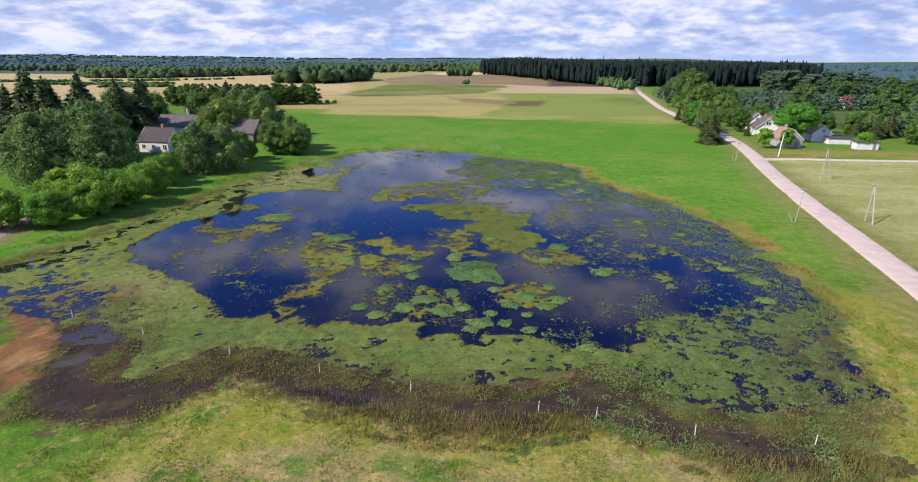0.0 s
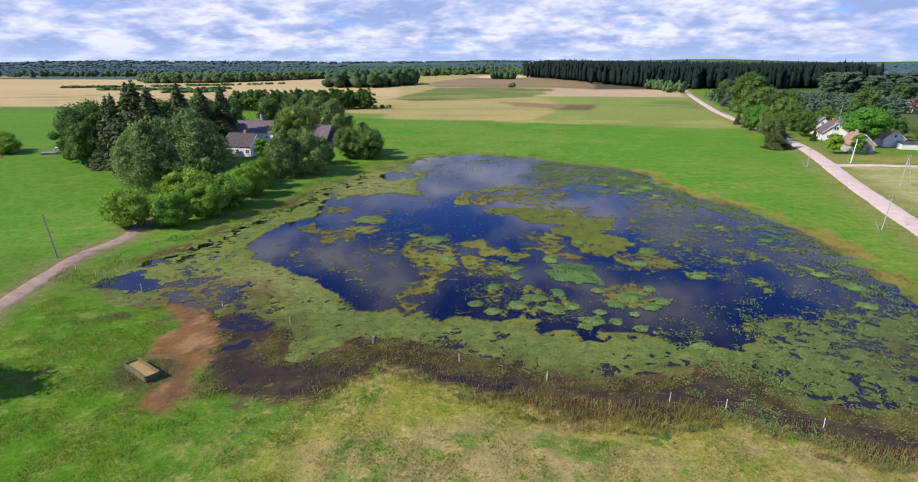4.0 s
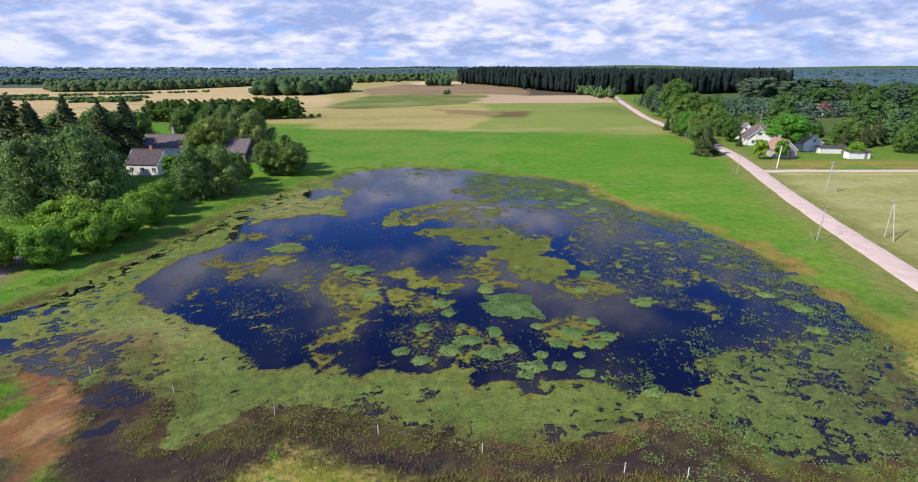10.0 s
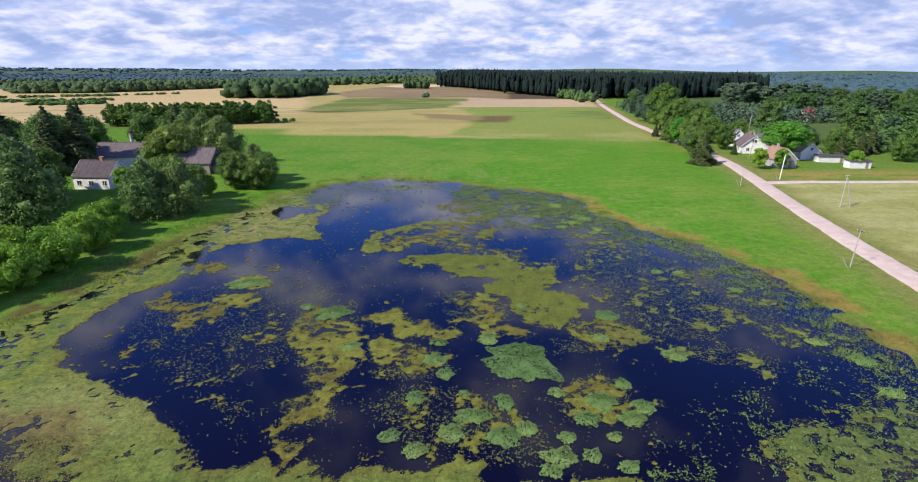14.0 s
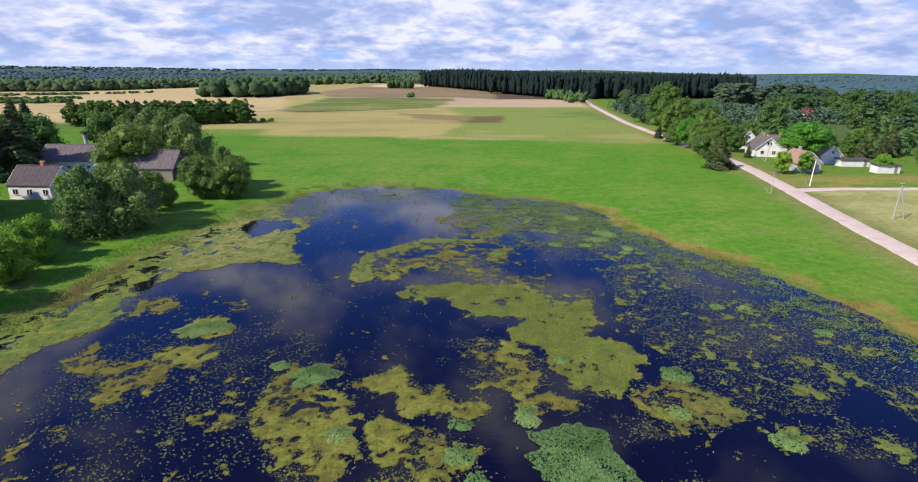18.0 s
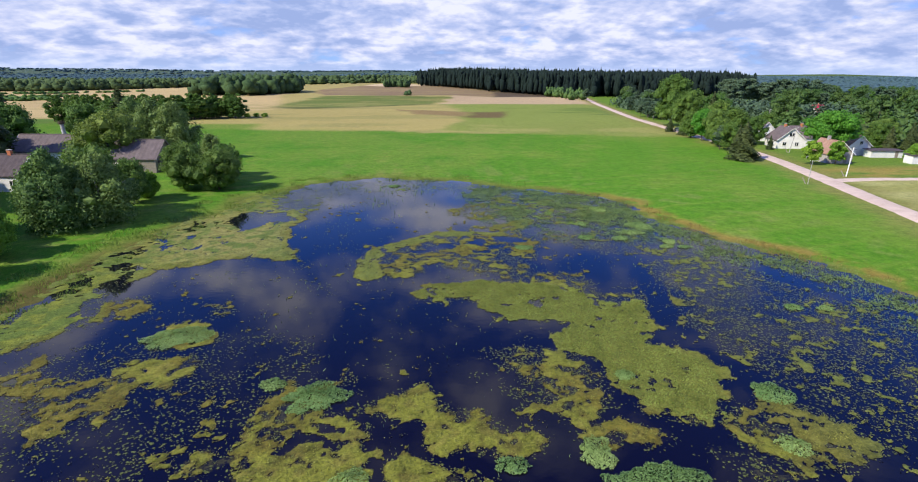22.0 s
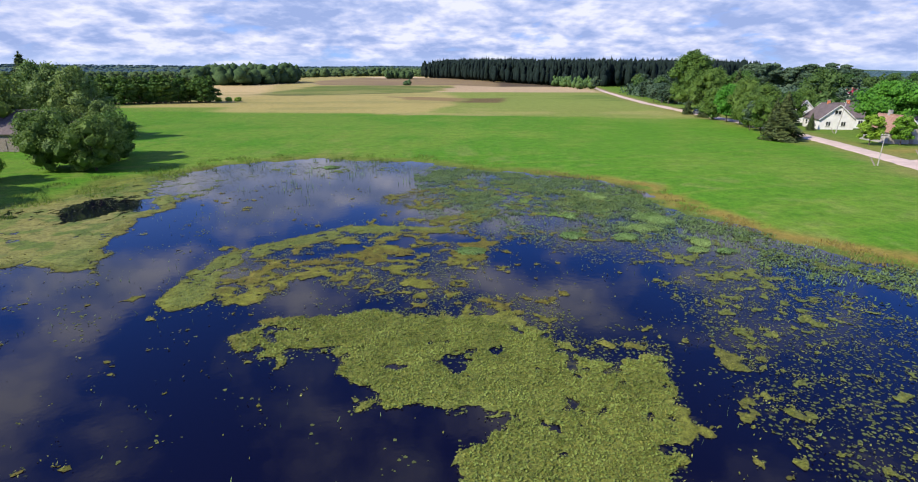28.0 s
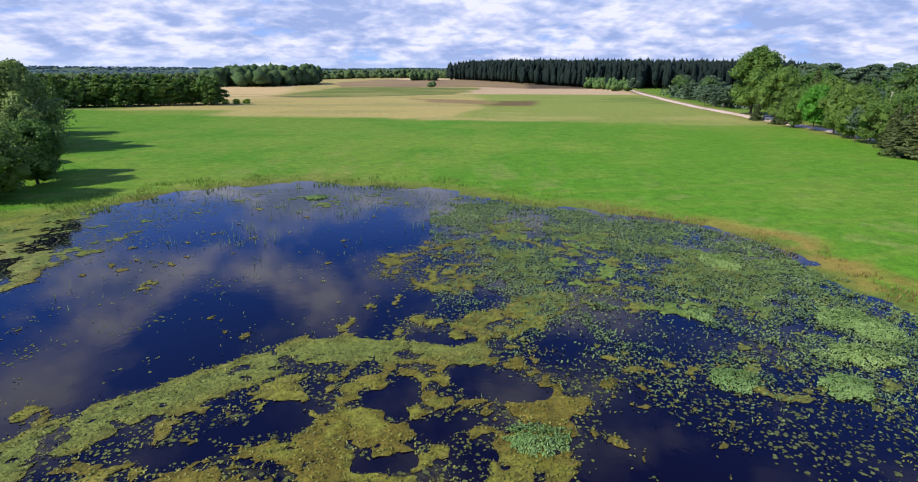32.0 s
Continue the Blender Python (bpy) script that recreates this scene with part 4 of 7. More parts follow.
# weed beds and mats in the open water: density, outline
BEDS = [
    (0.92, [(-5, 84), (0.5, 83), (3, 79), (2.4, 74.6), (-4.4, 76.5)]),
    (0.86, [(-3, 100), (4, 102.4), (8.2, 101), (9.3, 95.6), (14.4, 94.2), (13, 93), (7, 92)]),
    (0.84, [(-16, 101.9), (-16.8, 106.1), (-15.6, 112), (-11.6, 116.2), (-6.6, 119.7), (-1.5, 118.5), (2.2, 114.7), (6.9, 113.9), (5.4, 108), (2.4, 105.7), (2.8, 101.2), (-0.1, 99.5), (-4.4, 102.8), (-9.6, 105.5), (-9.8, 102.3), (-11.7, 101), (-14.1, 101.7)]),
    (1.02, [(-11, 108.6), (-8.6, 111.4), (-6.6, 111.8), (-4.4, 113.4), (-3.2, 116.2), (-1.1, 117.8), (4.3, 117.8), (8.6, 114.7), (6.6, 113.4), (5.3, 113), (6.8, 110.6), (3.5, 109.4), (2.1, 111.6), (-0.4, 111), (-1.2, 109.4), (-3.6, 108.6)]),
    (1.20, [(-3.1, 121.1), (-1.2, 122.6), (3.4, 124.1), (6.3, 125.9), (12.2, 125.1), (7.6, 121.8), (5.3, 120.1), (6.7, 118), (1.3, 118.3), (-2.9, 119.1)]),
    (0.82, [(-4.3, 133.4), (3.4, 139.6), (6.8, 145.7), (15, 143.2), (21.8, 138.9), (23.5, 132.3), (22.4, 123.3), (18.6, 120.2), (16.4, 122.7), (12.6, 122), (10.1, 125.7), (4.5, 127), (0.6, 126.1), (-3.8, 128.4)]),
    (0.60, [(8, 117), (16, 119), (22, 118), (27, 112), (30, 104), (24, 104), (14, 108), (9, 112)]),
    (1.30, [(-43.4, 83), (-41.4, 85.2), (-39.4, 83.5), (-35.9, 82.5), (-34.8, 84.8), (-30.4, 85.1), (-28.4, 84.1), (-29.7, 80.6), (-32, 79.5), (-34.4, 77.4), (-34, 74.9), (-36, 74.3), (-38.8, 77.5), (-38.6, 79)]),
    (1.32, [(-34.6, 76.7), (-34.6, 79.8), (-32.6, 80.3), (-31.6, 77.5), (-32.6, 75.3)]),
    (1.32, [(-26.7, 71.8), (-24.9, 73.6), (-23.9, 72.5), (-25, 69.9)]),
    (0.95, [(-38, 71.3), (-36.4, 72.4), (-35, 70), (-36.9, 69)]),
    (1.14, [(-29.5, 69.3), (-27.6, 70.8), (-27, 68.4)]),
    (1.50, [(-34.2, 88.5), (-32.9, 91.4), (-29.6, 91.2), (-27.8, 86.6), (-30.1, 86), (-33.5, 86.6)]),
    (1.30, [(-31.6, 95.5), (-29.6, 97.4), (-28.1, 94.4), (-29.7, 93.3)]),
    (1.30, [(-23.6, 71.5), (-23.2, 76.4), (-22.7, 78.3), (-21.5, 80.2), (-19, 79.5), (-17, 81.2), (-17.2, 78.3), (-17.8, 75.9), (-16.1, 74.9), (-14.3, 73.4), (-15.1, 70.9), (-14.2, 67), (-18.5, 67.2), (-22.6, 69.7)]),
    (1.32, [(-15.9, 75.3), (-12.1, 78.8), (-10.3, 77.8), (-10, 76), (-7.7, 75), (-6.4, 73), (-3.3, 71.6), (-5.8, 70.2), (-8.6, 71.3), (-10.4, 71.3), (-11.1, 73.5), (-12.2, 75.3)]),
    (1.14, [(-14.2, 69.1), (-11.9, 70.8), (-10.1, 70.2), (-6.8, 68.3), (-9.7, 67.5), (-13.4, 67)]),
    (1.28, [(-4.4, 74.4), (-0.8, 77.2), (2.4, 75.4), (-0.4, 73.1)]),
    (1.18, [(-1.5, 73.4), (2.1, 73), (5.3, 70.3), (2.5, 69.9), (-1.6, 70.6)]),
    (1.18, [(5.4, 69.8), (9.2, 69.5), (6.4, 67.5)]),
    (1.18, [(9.3, 72.4), (12.2, 72), (16, 68.7), (13.6, 67.6), (12.5, 68.7), (10.8, 66), (7.7, 65.8), (8.4, 67.7), (9.8, 68.8), (8.5, 70.4)]),
    (1.15, [(-20.8, 53.9), (-21.1, 59), (-18.5, 62.5), (-16.4, 66.9), (-15.7, 62.1), (-16.4, 58.7), (-15.5, 56), (-19, 55.2)]),
    (1.00, [(-22.4, 69.3), (-17, 70.6), (-14.7, 65), (-16, 61.9), (-19.5, 62.4)]),
    (1.00, [(-13.5, 66.1), (-8.5, 69.2), (-4.5, 67.4), (-6.6, 63.2), (-13, 63)]),
    (0.66, [(-13.8, 58.3), (-9.7, 62), (-6, 62), (-2, 58), (2, 53), (1, 49.5), (-6.4, 50.6), (-10, 52)]),
    (1.30, [(-26.9, 60.3), (-24.2, 59.4), (-24.7, 57.2)]),
    (1.14, [(-20.7, 54.1), (-17, 52.3), (-18.1, 50.8)]),
    (0.88, [(13.2, 75.1), (17.1, 72.9), (17.6, 67.6), (11.3, 66.1), (6, 65.5), (9.1, 71.5)]),
    (1.00, [(4.1, 59.8), (8.5, 62.2), (10, 57.6), (12.4, 56.9), (10.8, 54.6), (7.1, 54), (4, 55.2)]),
    (0.72, [(18.4, 67.2), (25.3, 67.4), (29.3, 63.7), (25.6, 60), (21.5, 62.5), (16.4, 61.9)]),
    (0.68, [(14, 79), (13, 86), (16, 92), (16, 103), (26, 106), (32, 92), (31, 74), (25, 68), (18, 70)]),
    (0.63, [(26, 92), (35, 90), (38, 78), (35, 66), (30, 66), (30, 80)]),
    (1.30, [(-42.3, 97.5), (-38.9, 98), (-36.6, 94.1), (-40.2, 93.6)]),
    (0.42, [(-42, 88), (-26, 90), (-18, 84), (-22, 66), (-30, 62), (-40, 70)]),
]
# clear water in and beside them: x, y, half width, half length
CLEAR = [(-8.3, 97, 1.1, 0.7), (-2.5, 93.3, 1.1, 0.6), (0.9, 92.8, 0.6, 0.8), (3.4, 93.9, 0.8, 0.5), (4.6, 86.8, 0.6, 0.4), (-2, 114.2, 1.3, 1.3), (2.5, 115.4, 1.5, 0.8), (3.9, 114.4, 1.2, 0.7), (-7, 112.4, 1.6, 0.7), (-9.4, 111.4, 1.2, 0.5), (0.5, 112.4, 1.3, 0.7),
         (-5.8, 113.4, 0.9, 0.5), (-1.9, 110.2, 1.2, 0.6), (9.3, 120.6, 2.6, 1.3), (0.4, 119.9, 1.5, 0.7), (-18.7, 72.2, 1.2, 0.5), (-17.2, 73.6, 0.8, 0.5), (30.2, 51.5, 2.2, 0.9), (20.5, 41.1, 1.2, 0.6), (23, 50.8, 1.0, 0.6), (17.2, 45.8, 1.4, 0.5), (19, 58, 6, 5)]
NORTH_POOL = [(-38.4, 129.4), (-38.4, 134.6), (-31.2, 133.8), (-29.1, 128.6), (-33.3, 125.1), (-35.7, 122.4)]
DARK_SHORE = [(-42.5, 89.1), (-44.4, 96.8), (-44.7, 102.7), (-43.5, 109.7), (-41.5, 100.6), (-40.9, 94.2), (-40, 88)]
REED_BEDS = [[(-21.4, 43.9), (-17, 46.7), (-13.1, 44.4), (-6.7, 41.3), (-5.2, 38.4), (-12.6, 38.9), (-18.8, 40.1)], [(-1.9, 39.5), (6.4, 43.2), (14.2, 42), (16.3, 39.6), (14.4, 37.5), (9.1, 37.8), (-0.2, 37)],
             [(-54, 66), (-44, 60), (-34, 53), (-33, 47), (-41, 50), (-52, 56)]]


def weed_density(x, y):
    ex, ey = fbm(x, y, 3.2, 4, 61, 0.6) - 0.5, fbm(x, y, 3.2, 4, 67, 0.6) - 0.5
    wx, wy = x + ex * 3.4, y + ey * 3.4
    d, inner = pond_distance(x, y), outline_distance(x + ex * 2.4, y + ey * 2.4, OPEN_WATER)
    dens = np.full(np.shape(x), 0.10)
    for w, corners in BEDS:
        dens = np.maximum(dens, w * within(wx, wy, corners, 0.9))
    dens = np.maximum(dens, 1.80 * within(wx, wy, BIG_MAT, 0.8))
    dens = np.maximum(dens, 1.5 * (1 - step(line_distance(x + ex, y + ey, WEED_RIM), 1.0, 2.0)))
    for cx, cy, rx, ry in CLEAR:
        dens = dens - 1.3 * step(blob(wx, wy, cx, cy, rx, ry), 0.42, 0.58)
    rim = step(inner, -0.4, 0.6)
    east, north = step(x, 18, 28) * step(y, 52, 62), step(y, 128, 140) * step(x, -40, -30)
    sheet = 1.85 - 1.30 * east - 0.72 * step(x, 12, 20) * (1 - step(y, 56, 66))
    sheet = sheet * (1 - north) + 0.42 * north - 0.25 * step(d, -2.5, 1.5)
    for corners in REED_BEDS:
        sheet = sheet - 0.95 * within(wx, wy, corners, 2.0)
    sheet = sheet - 2.4 * mud_pool(x, y) - 1.7 * (1 - step(line_distance(wx, wy, WEST_MUD), 1.5, 5.0)) * step(fbm(x, y, 2.2, 4, 68, 0.65), 0.46, 0.56) - 1.9 * within(wx, wy, NORTH_POOL) - 1.4 * within(wx, wy, DARK_SHORE)
    return dens * (1 - rim) + sheet * rim, inner, d


def floating_weed(x, y):
    dens, inner, d = weed_density(x, y)
    lace = 0.36 * fbm(x, y, 3.4, 5, 71, 0.70) + 0.36 * fbm(x, y, 1.3, 4, 83, 0.75) + 0.28 * fbm(x, y, 0.6, 2, 87, 0.7)
    crack = np.abs(fbm(x, y, 7, 3, 91) - 0.5)
    f = dens + (lace - 0.5) * 7.0 - 0.92 - 0.30 * (1 - step(dens, 0.55, 0.95))
    return np.where((crack < 0.007) & (inner > 0.3), np.minimum(f, (crack - 0.005) * 20), f), dens, inner, d


water_x, water_y = np.arange(-84, 54.1, 0.7), np.arange(24, 168.1, 0.7)
ax, ay = (v.ravel() for v in np.meshgrid(water_x, water_y))
k = (np.arange(len(water_y) - 1)[:, None] * len(water_x) + np.arange(len(water_x) - 1)[None]).ravel()
water_me = mesh_of("water", np.stack([ax, ay, np.zeros(len(ax))], 1), np.stack([k, k + 1, k + len(water_x) + 1, k + len(water_x)], 1), True)
water_me.attributes.new("weed", "FLOAT", "POINT").data.foreach_set("value", np.clip(0.48 * weed_density(ax, ay)[0], 0, 0.52).astype(np.float32))
south_edge = np.maximum(step(pond_distance(ax, ay), -13, -5) * (1 - step(ay + 0.25 * ax, 40, 50)), 0.6 * (mud_pool(ax, ay) > 0.2) * (ax < -18) * (ax > -42))
water_me.attributes.new("shallow", "FLOAT", "POINT").data.foreach_set("value", np.clip(south_edge, 0, 0.95).astype(np.float32))
water_me.materials.append(M_WATER)
water = tagged(new("water", water_me), "still dark pond water reflecting blue sky and clouds", "water", kind="structure")


def cut_grid(xs, ys, f, z):
    """The part of a grid where f is above 0, cut along the line f = 0."""
    w = len(xs)
    px, py = (a.ravel() for a in np.meshgrid(xs, ys))
    f = f.ravel()
    k = (np.arange(len(ys) - 1)[:, None] * w + np.arange(w - 1)[None]).ravel()
    tris = np.concatenate([np.stack([k, k + 1, k + w + 1], 1), np.stack([k, k + w + 1, k + w], 1)])
    count = (f[tris] > 0).sum(1)
    pts, faces, base = [np.stack([px, py], 1)], [tris[count == 3]], len(px)
    for many in (1, 2):
        t = tris[count == many]
        lone = np.argmax((f[t] > 0) if many == 1 else (f[t] <= 0), 1)
        r = np.arange(len(t))
        a, b, c = t[r, lone], t[r, (lone + 1) % 3], t[r, (lone + 2) % 3]
        ab, ac = np.clip(f[a] / (f[a] - f[b]), 0.04, 0.96), np.clip(f[a] / (f[a] - f[c]), 0.04, 0.96)
        pab = np.stack([px[a] + ab * (px[b] - px[a]), py[a] + ab * (py[b] - py[a])], 1)
        pac = np.stack([px[a] + ac * (px[c] - px[a]), py[a] + ac * (py[c] - py[a])], 1)
        i1 = base + np.arange(len(t))
        i2 = i1 + len(t)
        base += 2 * len(t)
        pts += [pab, pac]
        faces += [np.stack([a, i1, i2], 1)] if many == 1 else [np.stack([i1, b, c], 1), np.stack([i1, c, i2], 1)]
    pts, faces = np.concatenate(pts), np.concatenate(faces)
    used = np.unique(faces)
    where = np.zeros(len(pts), int)
    where[used] = np.arange(len(used))
    pts = pts[used]
    return pts[:, 0], pts[:, 1], where[faces]


def weed_object(name, x0, x1, y0, y1, cell, label):
    xs, ys = np.arange(x0, x1 + cell / 2, cell), np.arange(y0, y1 + cell / 2, cell)
    mx, my = np.meshgrid(xs, ys)
    f = floating_weed(mx, my)[0]
    f = np.where((pond_distance(mx, my) < 3.5) & (ground_height(mx, my) < 0.04) & (red_soil(mx, my) < 0.2), f, -1)
    vx, vy, faces = cut_grid(xs, ys, f, 0.02)
    f2, dens, inner, d = floating_weed(vx, vy)
    z = 0.020 + 0.03 * np.clip(f2, 0, 0.5) + 0.025 * fbm(vx, vy, 0.7, 3, 97) * np.clip(f2 * 3, 0, 1)
    c = np.tile(np.array((0.150, 0.172, 0.026)), (len(vx), 1))
    n1, n2 = fbm(vx, vy, 6, 3, 101), fbm(vx, vy, 1.5, 3, 103)
    n3 = fbm(vx, vy, 0.9, 3, 107, 0.7)
    c = paint(c, (0.118, 0.108, 0.018), step(n1, 0.47, 0.60) * 0.85)
    c = paint(c, (0.190, 0.190, 0.040), step(n3, 0.54, 0.68) * 0.7)
    c = paint(c, (0.060, 0.055, 0.014), step(0.5 * n2 + 0.5 * n3, 0.52, 0.66) * 0.6)
    c = paint(c, (0.058, 0.048, 0.016), (1 - step(f2, 0.0, 0.30)) * 0.75)
    c = paint(c, (0.105, 0.150, 0.034), step(inner, -0.5, 1.5) * 0.9)
    c = paint(c, (0.080, 0.130, 0.024), step(inner, 0.5, 3) * step(n1, 0.44, 0.56) * 0.8)
    c = paint(c, (0.150, 0.180, 0.026), step(-vx, 25, 40) * step(inner, -0.5, 1) * step(n2, 0.4, 0.6) * 0.7)
    c = paint(c, (0.100, 0.155, 0.045), step(vx, 8, 22) * step(vy, 50, 60) * (1 - step(inner, -3, 0)) * 0.6)
    c = paint(c, (0.080, 0.118, 0.034), step(vx, 14, 28) * step(inner, -1, 1) * 0.8)
    c = paint(c, (0.125, 0.170, 0.040), np.clip(2 * blob(vx, vy, 2, 90, 9, 9) - 0.9, 0, 1))
    c = paint(c, (0.135, 0.165, 0.034), (1 - step(outline_distance(vx, vy, BIG_MAT), -0.5, 1.2)) * 0.85)
    c = paint(c, (0.110, 0.155, 0.036), (1 - step(line_distance(vx, vy, WEED_RIM), 0.4, 2.2)) * 0.85)
    c = paint(c, (0.160, 0.190, 0.055), np.clip(2.2 * blob(vx, vy, -37, 60, 11, 7) - 0.9, 0, 0.85))
    c = paint(c, (0.120, 0.098, 0.034), np.clip(2.4 * blob(vx, vy, -44, 55, 9, 6) - 1.0 + (n2 - 0.5) * 1.6, 0, 0.85))
    c = paint(c, (0.105, 0.092, 0.014), within(vx, vy, BEDS[3][1], 1.5) * step(n3, 0.32, 0.50) * 0.85)
    c = paint(c, (0.200, 0.200, 0.065), np.clip(2.2 * blob(vx, vy, -37, 122, 11, 18) - 0.9, 0, 0.8) * step(n2, 0.35, 0.5))
    c = paint(c, (0.110, 0.200, 0.040), step(vy, 116, 124) * step(vx, 2, 10) * step(n2, 0.42, 0.6))
    c = paint(c, (0.062, 0.058, 0.022), step(d, -9, -3) * (1 - step(vy, 46, 58)) * step(n2, 0.38, 0.55) * 0.85)
    c = paint(c, (0.180, 0.090, 0.050), np.clip(2 * blob(vx, vy, 11, 40.5, 4, 1.4) - 0.9, 0, 0.6))
    me = mesh_of(name, np.stack([vx, vy, z], 1), faces)
    c = c * np.array((1.10, 1.0, 0.9))
    add_cover(me, np.clip(c, 0.005, 1))
    me.materials.append(M_WEED)
    return tagged(new(name, me), label, "pond weed", kind="stuff")


weed_object("floating_weed_mats", -62, 46.1, 29, 84.0, 0.2, "olive and pale green floating weed mats with dark gaps")
weed_object("floating_pondweed", -62, 46.1, 84.0, 165, 0.2, "dense leafy pondweed mats floating on dark water")

# ---- trees ----
def ico(sub):
    bm = bmesh.new()
    bmesh.ops.create_icosphere(bm, subdivisions=sub, radius=1)
    v, f = np.array([tuple(p.co) for p in bm.verts]), np.array([[q.index for q in p.verts] for p in bm.faces])
    bm.free()
    return v, f


ICO1 = ico(1)


def trunk_mesh(name, h, r, limbs, rng, lean=0.0, mat=None):
    bm = bmesh.new()
    p, tops = Vector((0, 0, -0.2)), []
    for i in range(4):
        q = Vector((lean * h * (i + 1) / 4 + rng.normal() * 0.02 * h, rng.normal() * 0.02 * h, h * (i + 1) / 4))
        rod(bm, p, q, r * (1 - 0.22 * i), r * (1 - 0.22 * (i + 1)), 7)
        tops.append(q)
        p = q
    for i in range(limbs):
        a, z = rng.uniform(0, 6.28), rng.uniform(0.35, 0.9)
        k = min(3, int(z * 4))
        base = tops[k - 1].lerp(tops[k], z * 4 - k) if k else Vector((0, 0, z * h))
        ln = h * rng.uniform(0.25, 0.42) * (1.2 - z)
        rod(bm, base, base + Vector((math.cos(a) * ln, math.sin(a) * ln, ln * rng.uniform(0.4, 1.0))), r * 0.4, r * 0.08, 5)
    me = bpy.data.meshes.new(name)
    bm.to_mesh(me)
    bm.free()
    me.materials.append(mat or M_BARK)
    return me


def crown_mesh(name, h, w, rng, mat, n=2600, leaf=0.42, lobes=16, low=0.18, droop=0.0, flat=1.0, point=0.0, core=0.70):
    """Lobes of many single leaves round dim cores; droop lengthens the leaves downwards, point narrows the top."""
    w, lobes, n, leaf = w * 1.2, int(lobes * 2.3), int(n * 2.1), leaf * 0.80
    zc, rz = h * (0.5 + low / 2), h * (0.5 - low / 2)
    pieces, per = [], n // lobes
    for i in range(lobes):
        u = (i + rng.uniform(0.1, 0.9)) / lobes
        a, s = i * 2.4 + rng.uniform(-0.9, 0.9), -1 + 2 * u
        ring = math.sqrt(max(0, 1 - s * s * 0.9)) * (1 - point * max(0, s) * 0.75)
        k = rng.uniform(0.30, 0.82)
        c = np.array([math.cos(a) * ring * w / 2 * k, math.sin(a) * ring * w / 2 * k, zc + s * rz * rng.uniform(0.68, 0.88)])
        r = w * rng.uniform(0.07, 0.17) * (1 - point * 0.5 * max(0, s))
        dirs = rng.normal(size=(per, 3))
        dirs /= np.linalg.norm(dirs, axis=1, keepdims=True)
        dirs[:, 2] = np.where(dirs[:, 2] < -0.3, -dirs[:, 2], dirs[:, 2])
        rad = r * rng.uniform(0.70, 1.25, (per, 1))
        pos = c + dirs * rad * np.array([1, 1, 0.9 * flat])
        pos[:, 2] -= droop * rng.uniform(0, 1, per) * r * 1.2
        nrm = dirs + rng.normal(size=dirs.shape) * 0.55
        if droop:
            nrm[:, 2] *= 0.4
        pieces.append(cards(pos, nrm, leaf * rng.uniform(0.7, 1.3, per), leaf * rng.uniform(0.9, 1.7, per) * (1 + 0.3 * droop), rng))
        v = ICO1[0] * (r * core) * (1 + 0.14 * rng.normal(size=(len(ICO1[0]), 1))) * np.array([1, 1, 0.9 * flat]) + c
        f = ICO1[1]
        pieces.append((v, np.concatenate([f, f[:, 2:]], 1)))
    v, f = joined(*pieces)
    me = bpy.data.meshes.new(name)
    me.from_pydata(v.tolist(), [], [list(dict.fromkeys(q)) for q in f.tolist()])
    me.materials.append(mat)
    return me


def spruce_mesh(name, h, w, rng, mat, n=2200, leaf=0.45, low=0.06):
    u = 1 - np.sqrt(rng.uniform(0, 1, n))
    tier = np.round(u * 22) / 22 + rng.normal(size=n) * 0.008
    a = rng.integers(0, 13, n) * (2 * math.pi / 13) + tier * 37 + rng.normal(size=n) * 0.16
    reach = rng.uniform(0.35, 1.05, n) ** 0.7
    r = (w / 2) * (1 - np.clip(tier, 0, 1)) ** 0.85 * reach * (0.85 + 0.3 * np.sin(a * 3 + tier * 20))
    z = h * (low + (1 - low) * np.clip(tier, 0, 1)) - r * 0.28
    pos = np.stack([np.cos(a) * r, np.sin(a) * r, z], 1)
    nrm = np.stack([np.cos(a) * 0.55, np.sin(a) * 0.55, np.full(n, 0.8)], 1) + rng.normal(size=(n, 3)) * 0.35
    pieces = [cards(pos, nrm, leaf * 0.8, leaf * 1.9, rng)]
    seg = 12
    for k in range(8):
        z0, z1 = h * (low + (1 - low) * k / 8), h * min(1, low + (1 - low) * (k + 1.5) / 8)
        r0 = w / 2 * (1 - k / 8) ** 0.85 * 0.72
        ang = np.arange(seg) * 2 * math.pi / seg + k
        ring = np.stack([np.cos(ang) * r0 * rng.uniform(0.75, 1.15, seg), np.sin(ang) * r0 * rng.uniform(0.75, 1.15, seg), np.full(seg, z0)], 1)
        v = np.concatenate([ring, [[0, 0, z1], [0, 0, z0 + (z1 - z0) * 0.3]]])
        f = [[i, (i + 1) % seg, seg, seg] for i in range(seg)] + [[(i + 1) % seg, i, seg + 1, seg + 1] for i in range(seg)]
        pieces.append((v, np.array(f)))
    v, f = joined(*pieces)
    me = bpy.data.meshes.new(name)
    me.from_pydata(v.tolist(), [], [list(dict.fromkeys(q)) for q in f.tolist()])
    me.materials.append(mat)
    return me


TREES = {}


def make_kind(key, name, label, h, trunk, crown):
    TREES[key] = (name, label, h, trunk, crown)


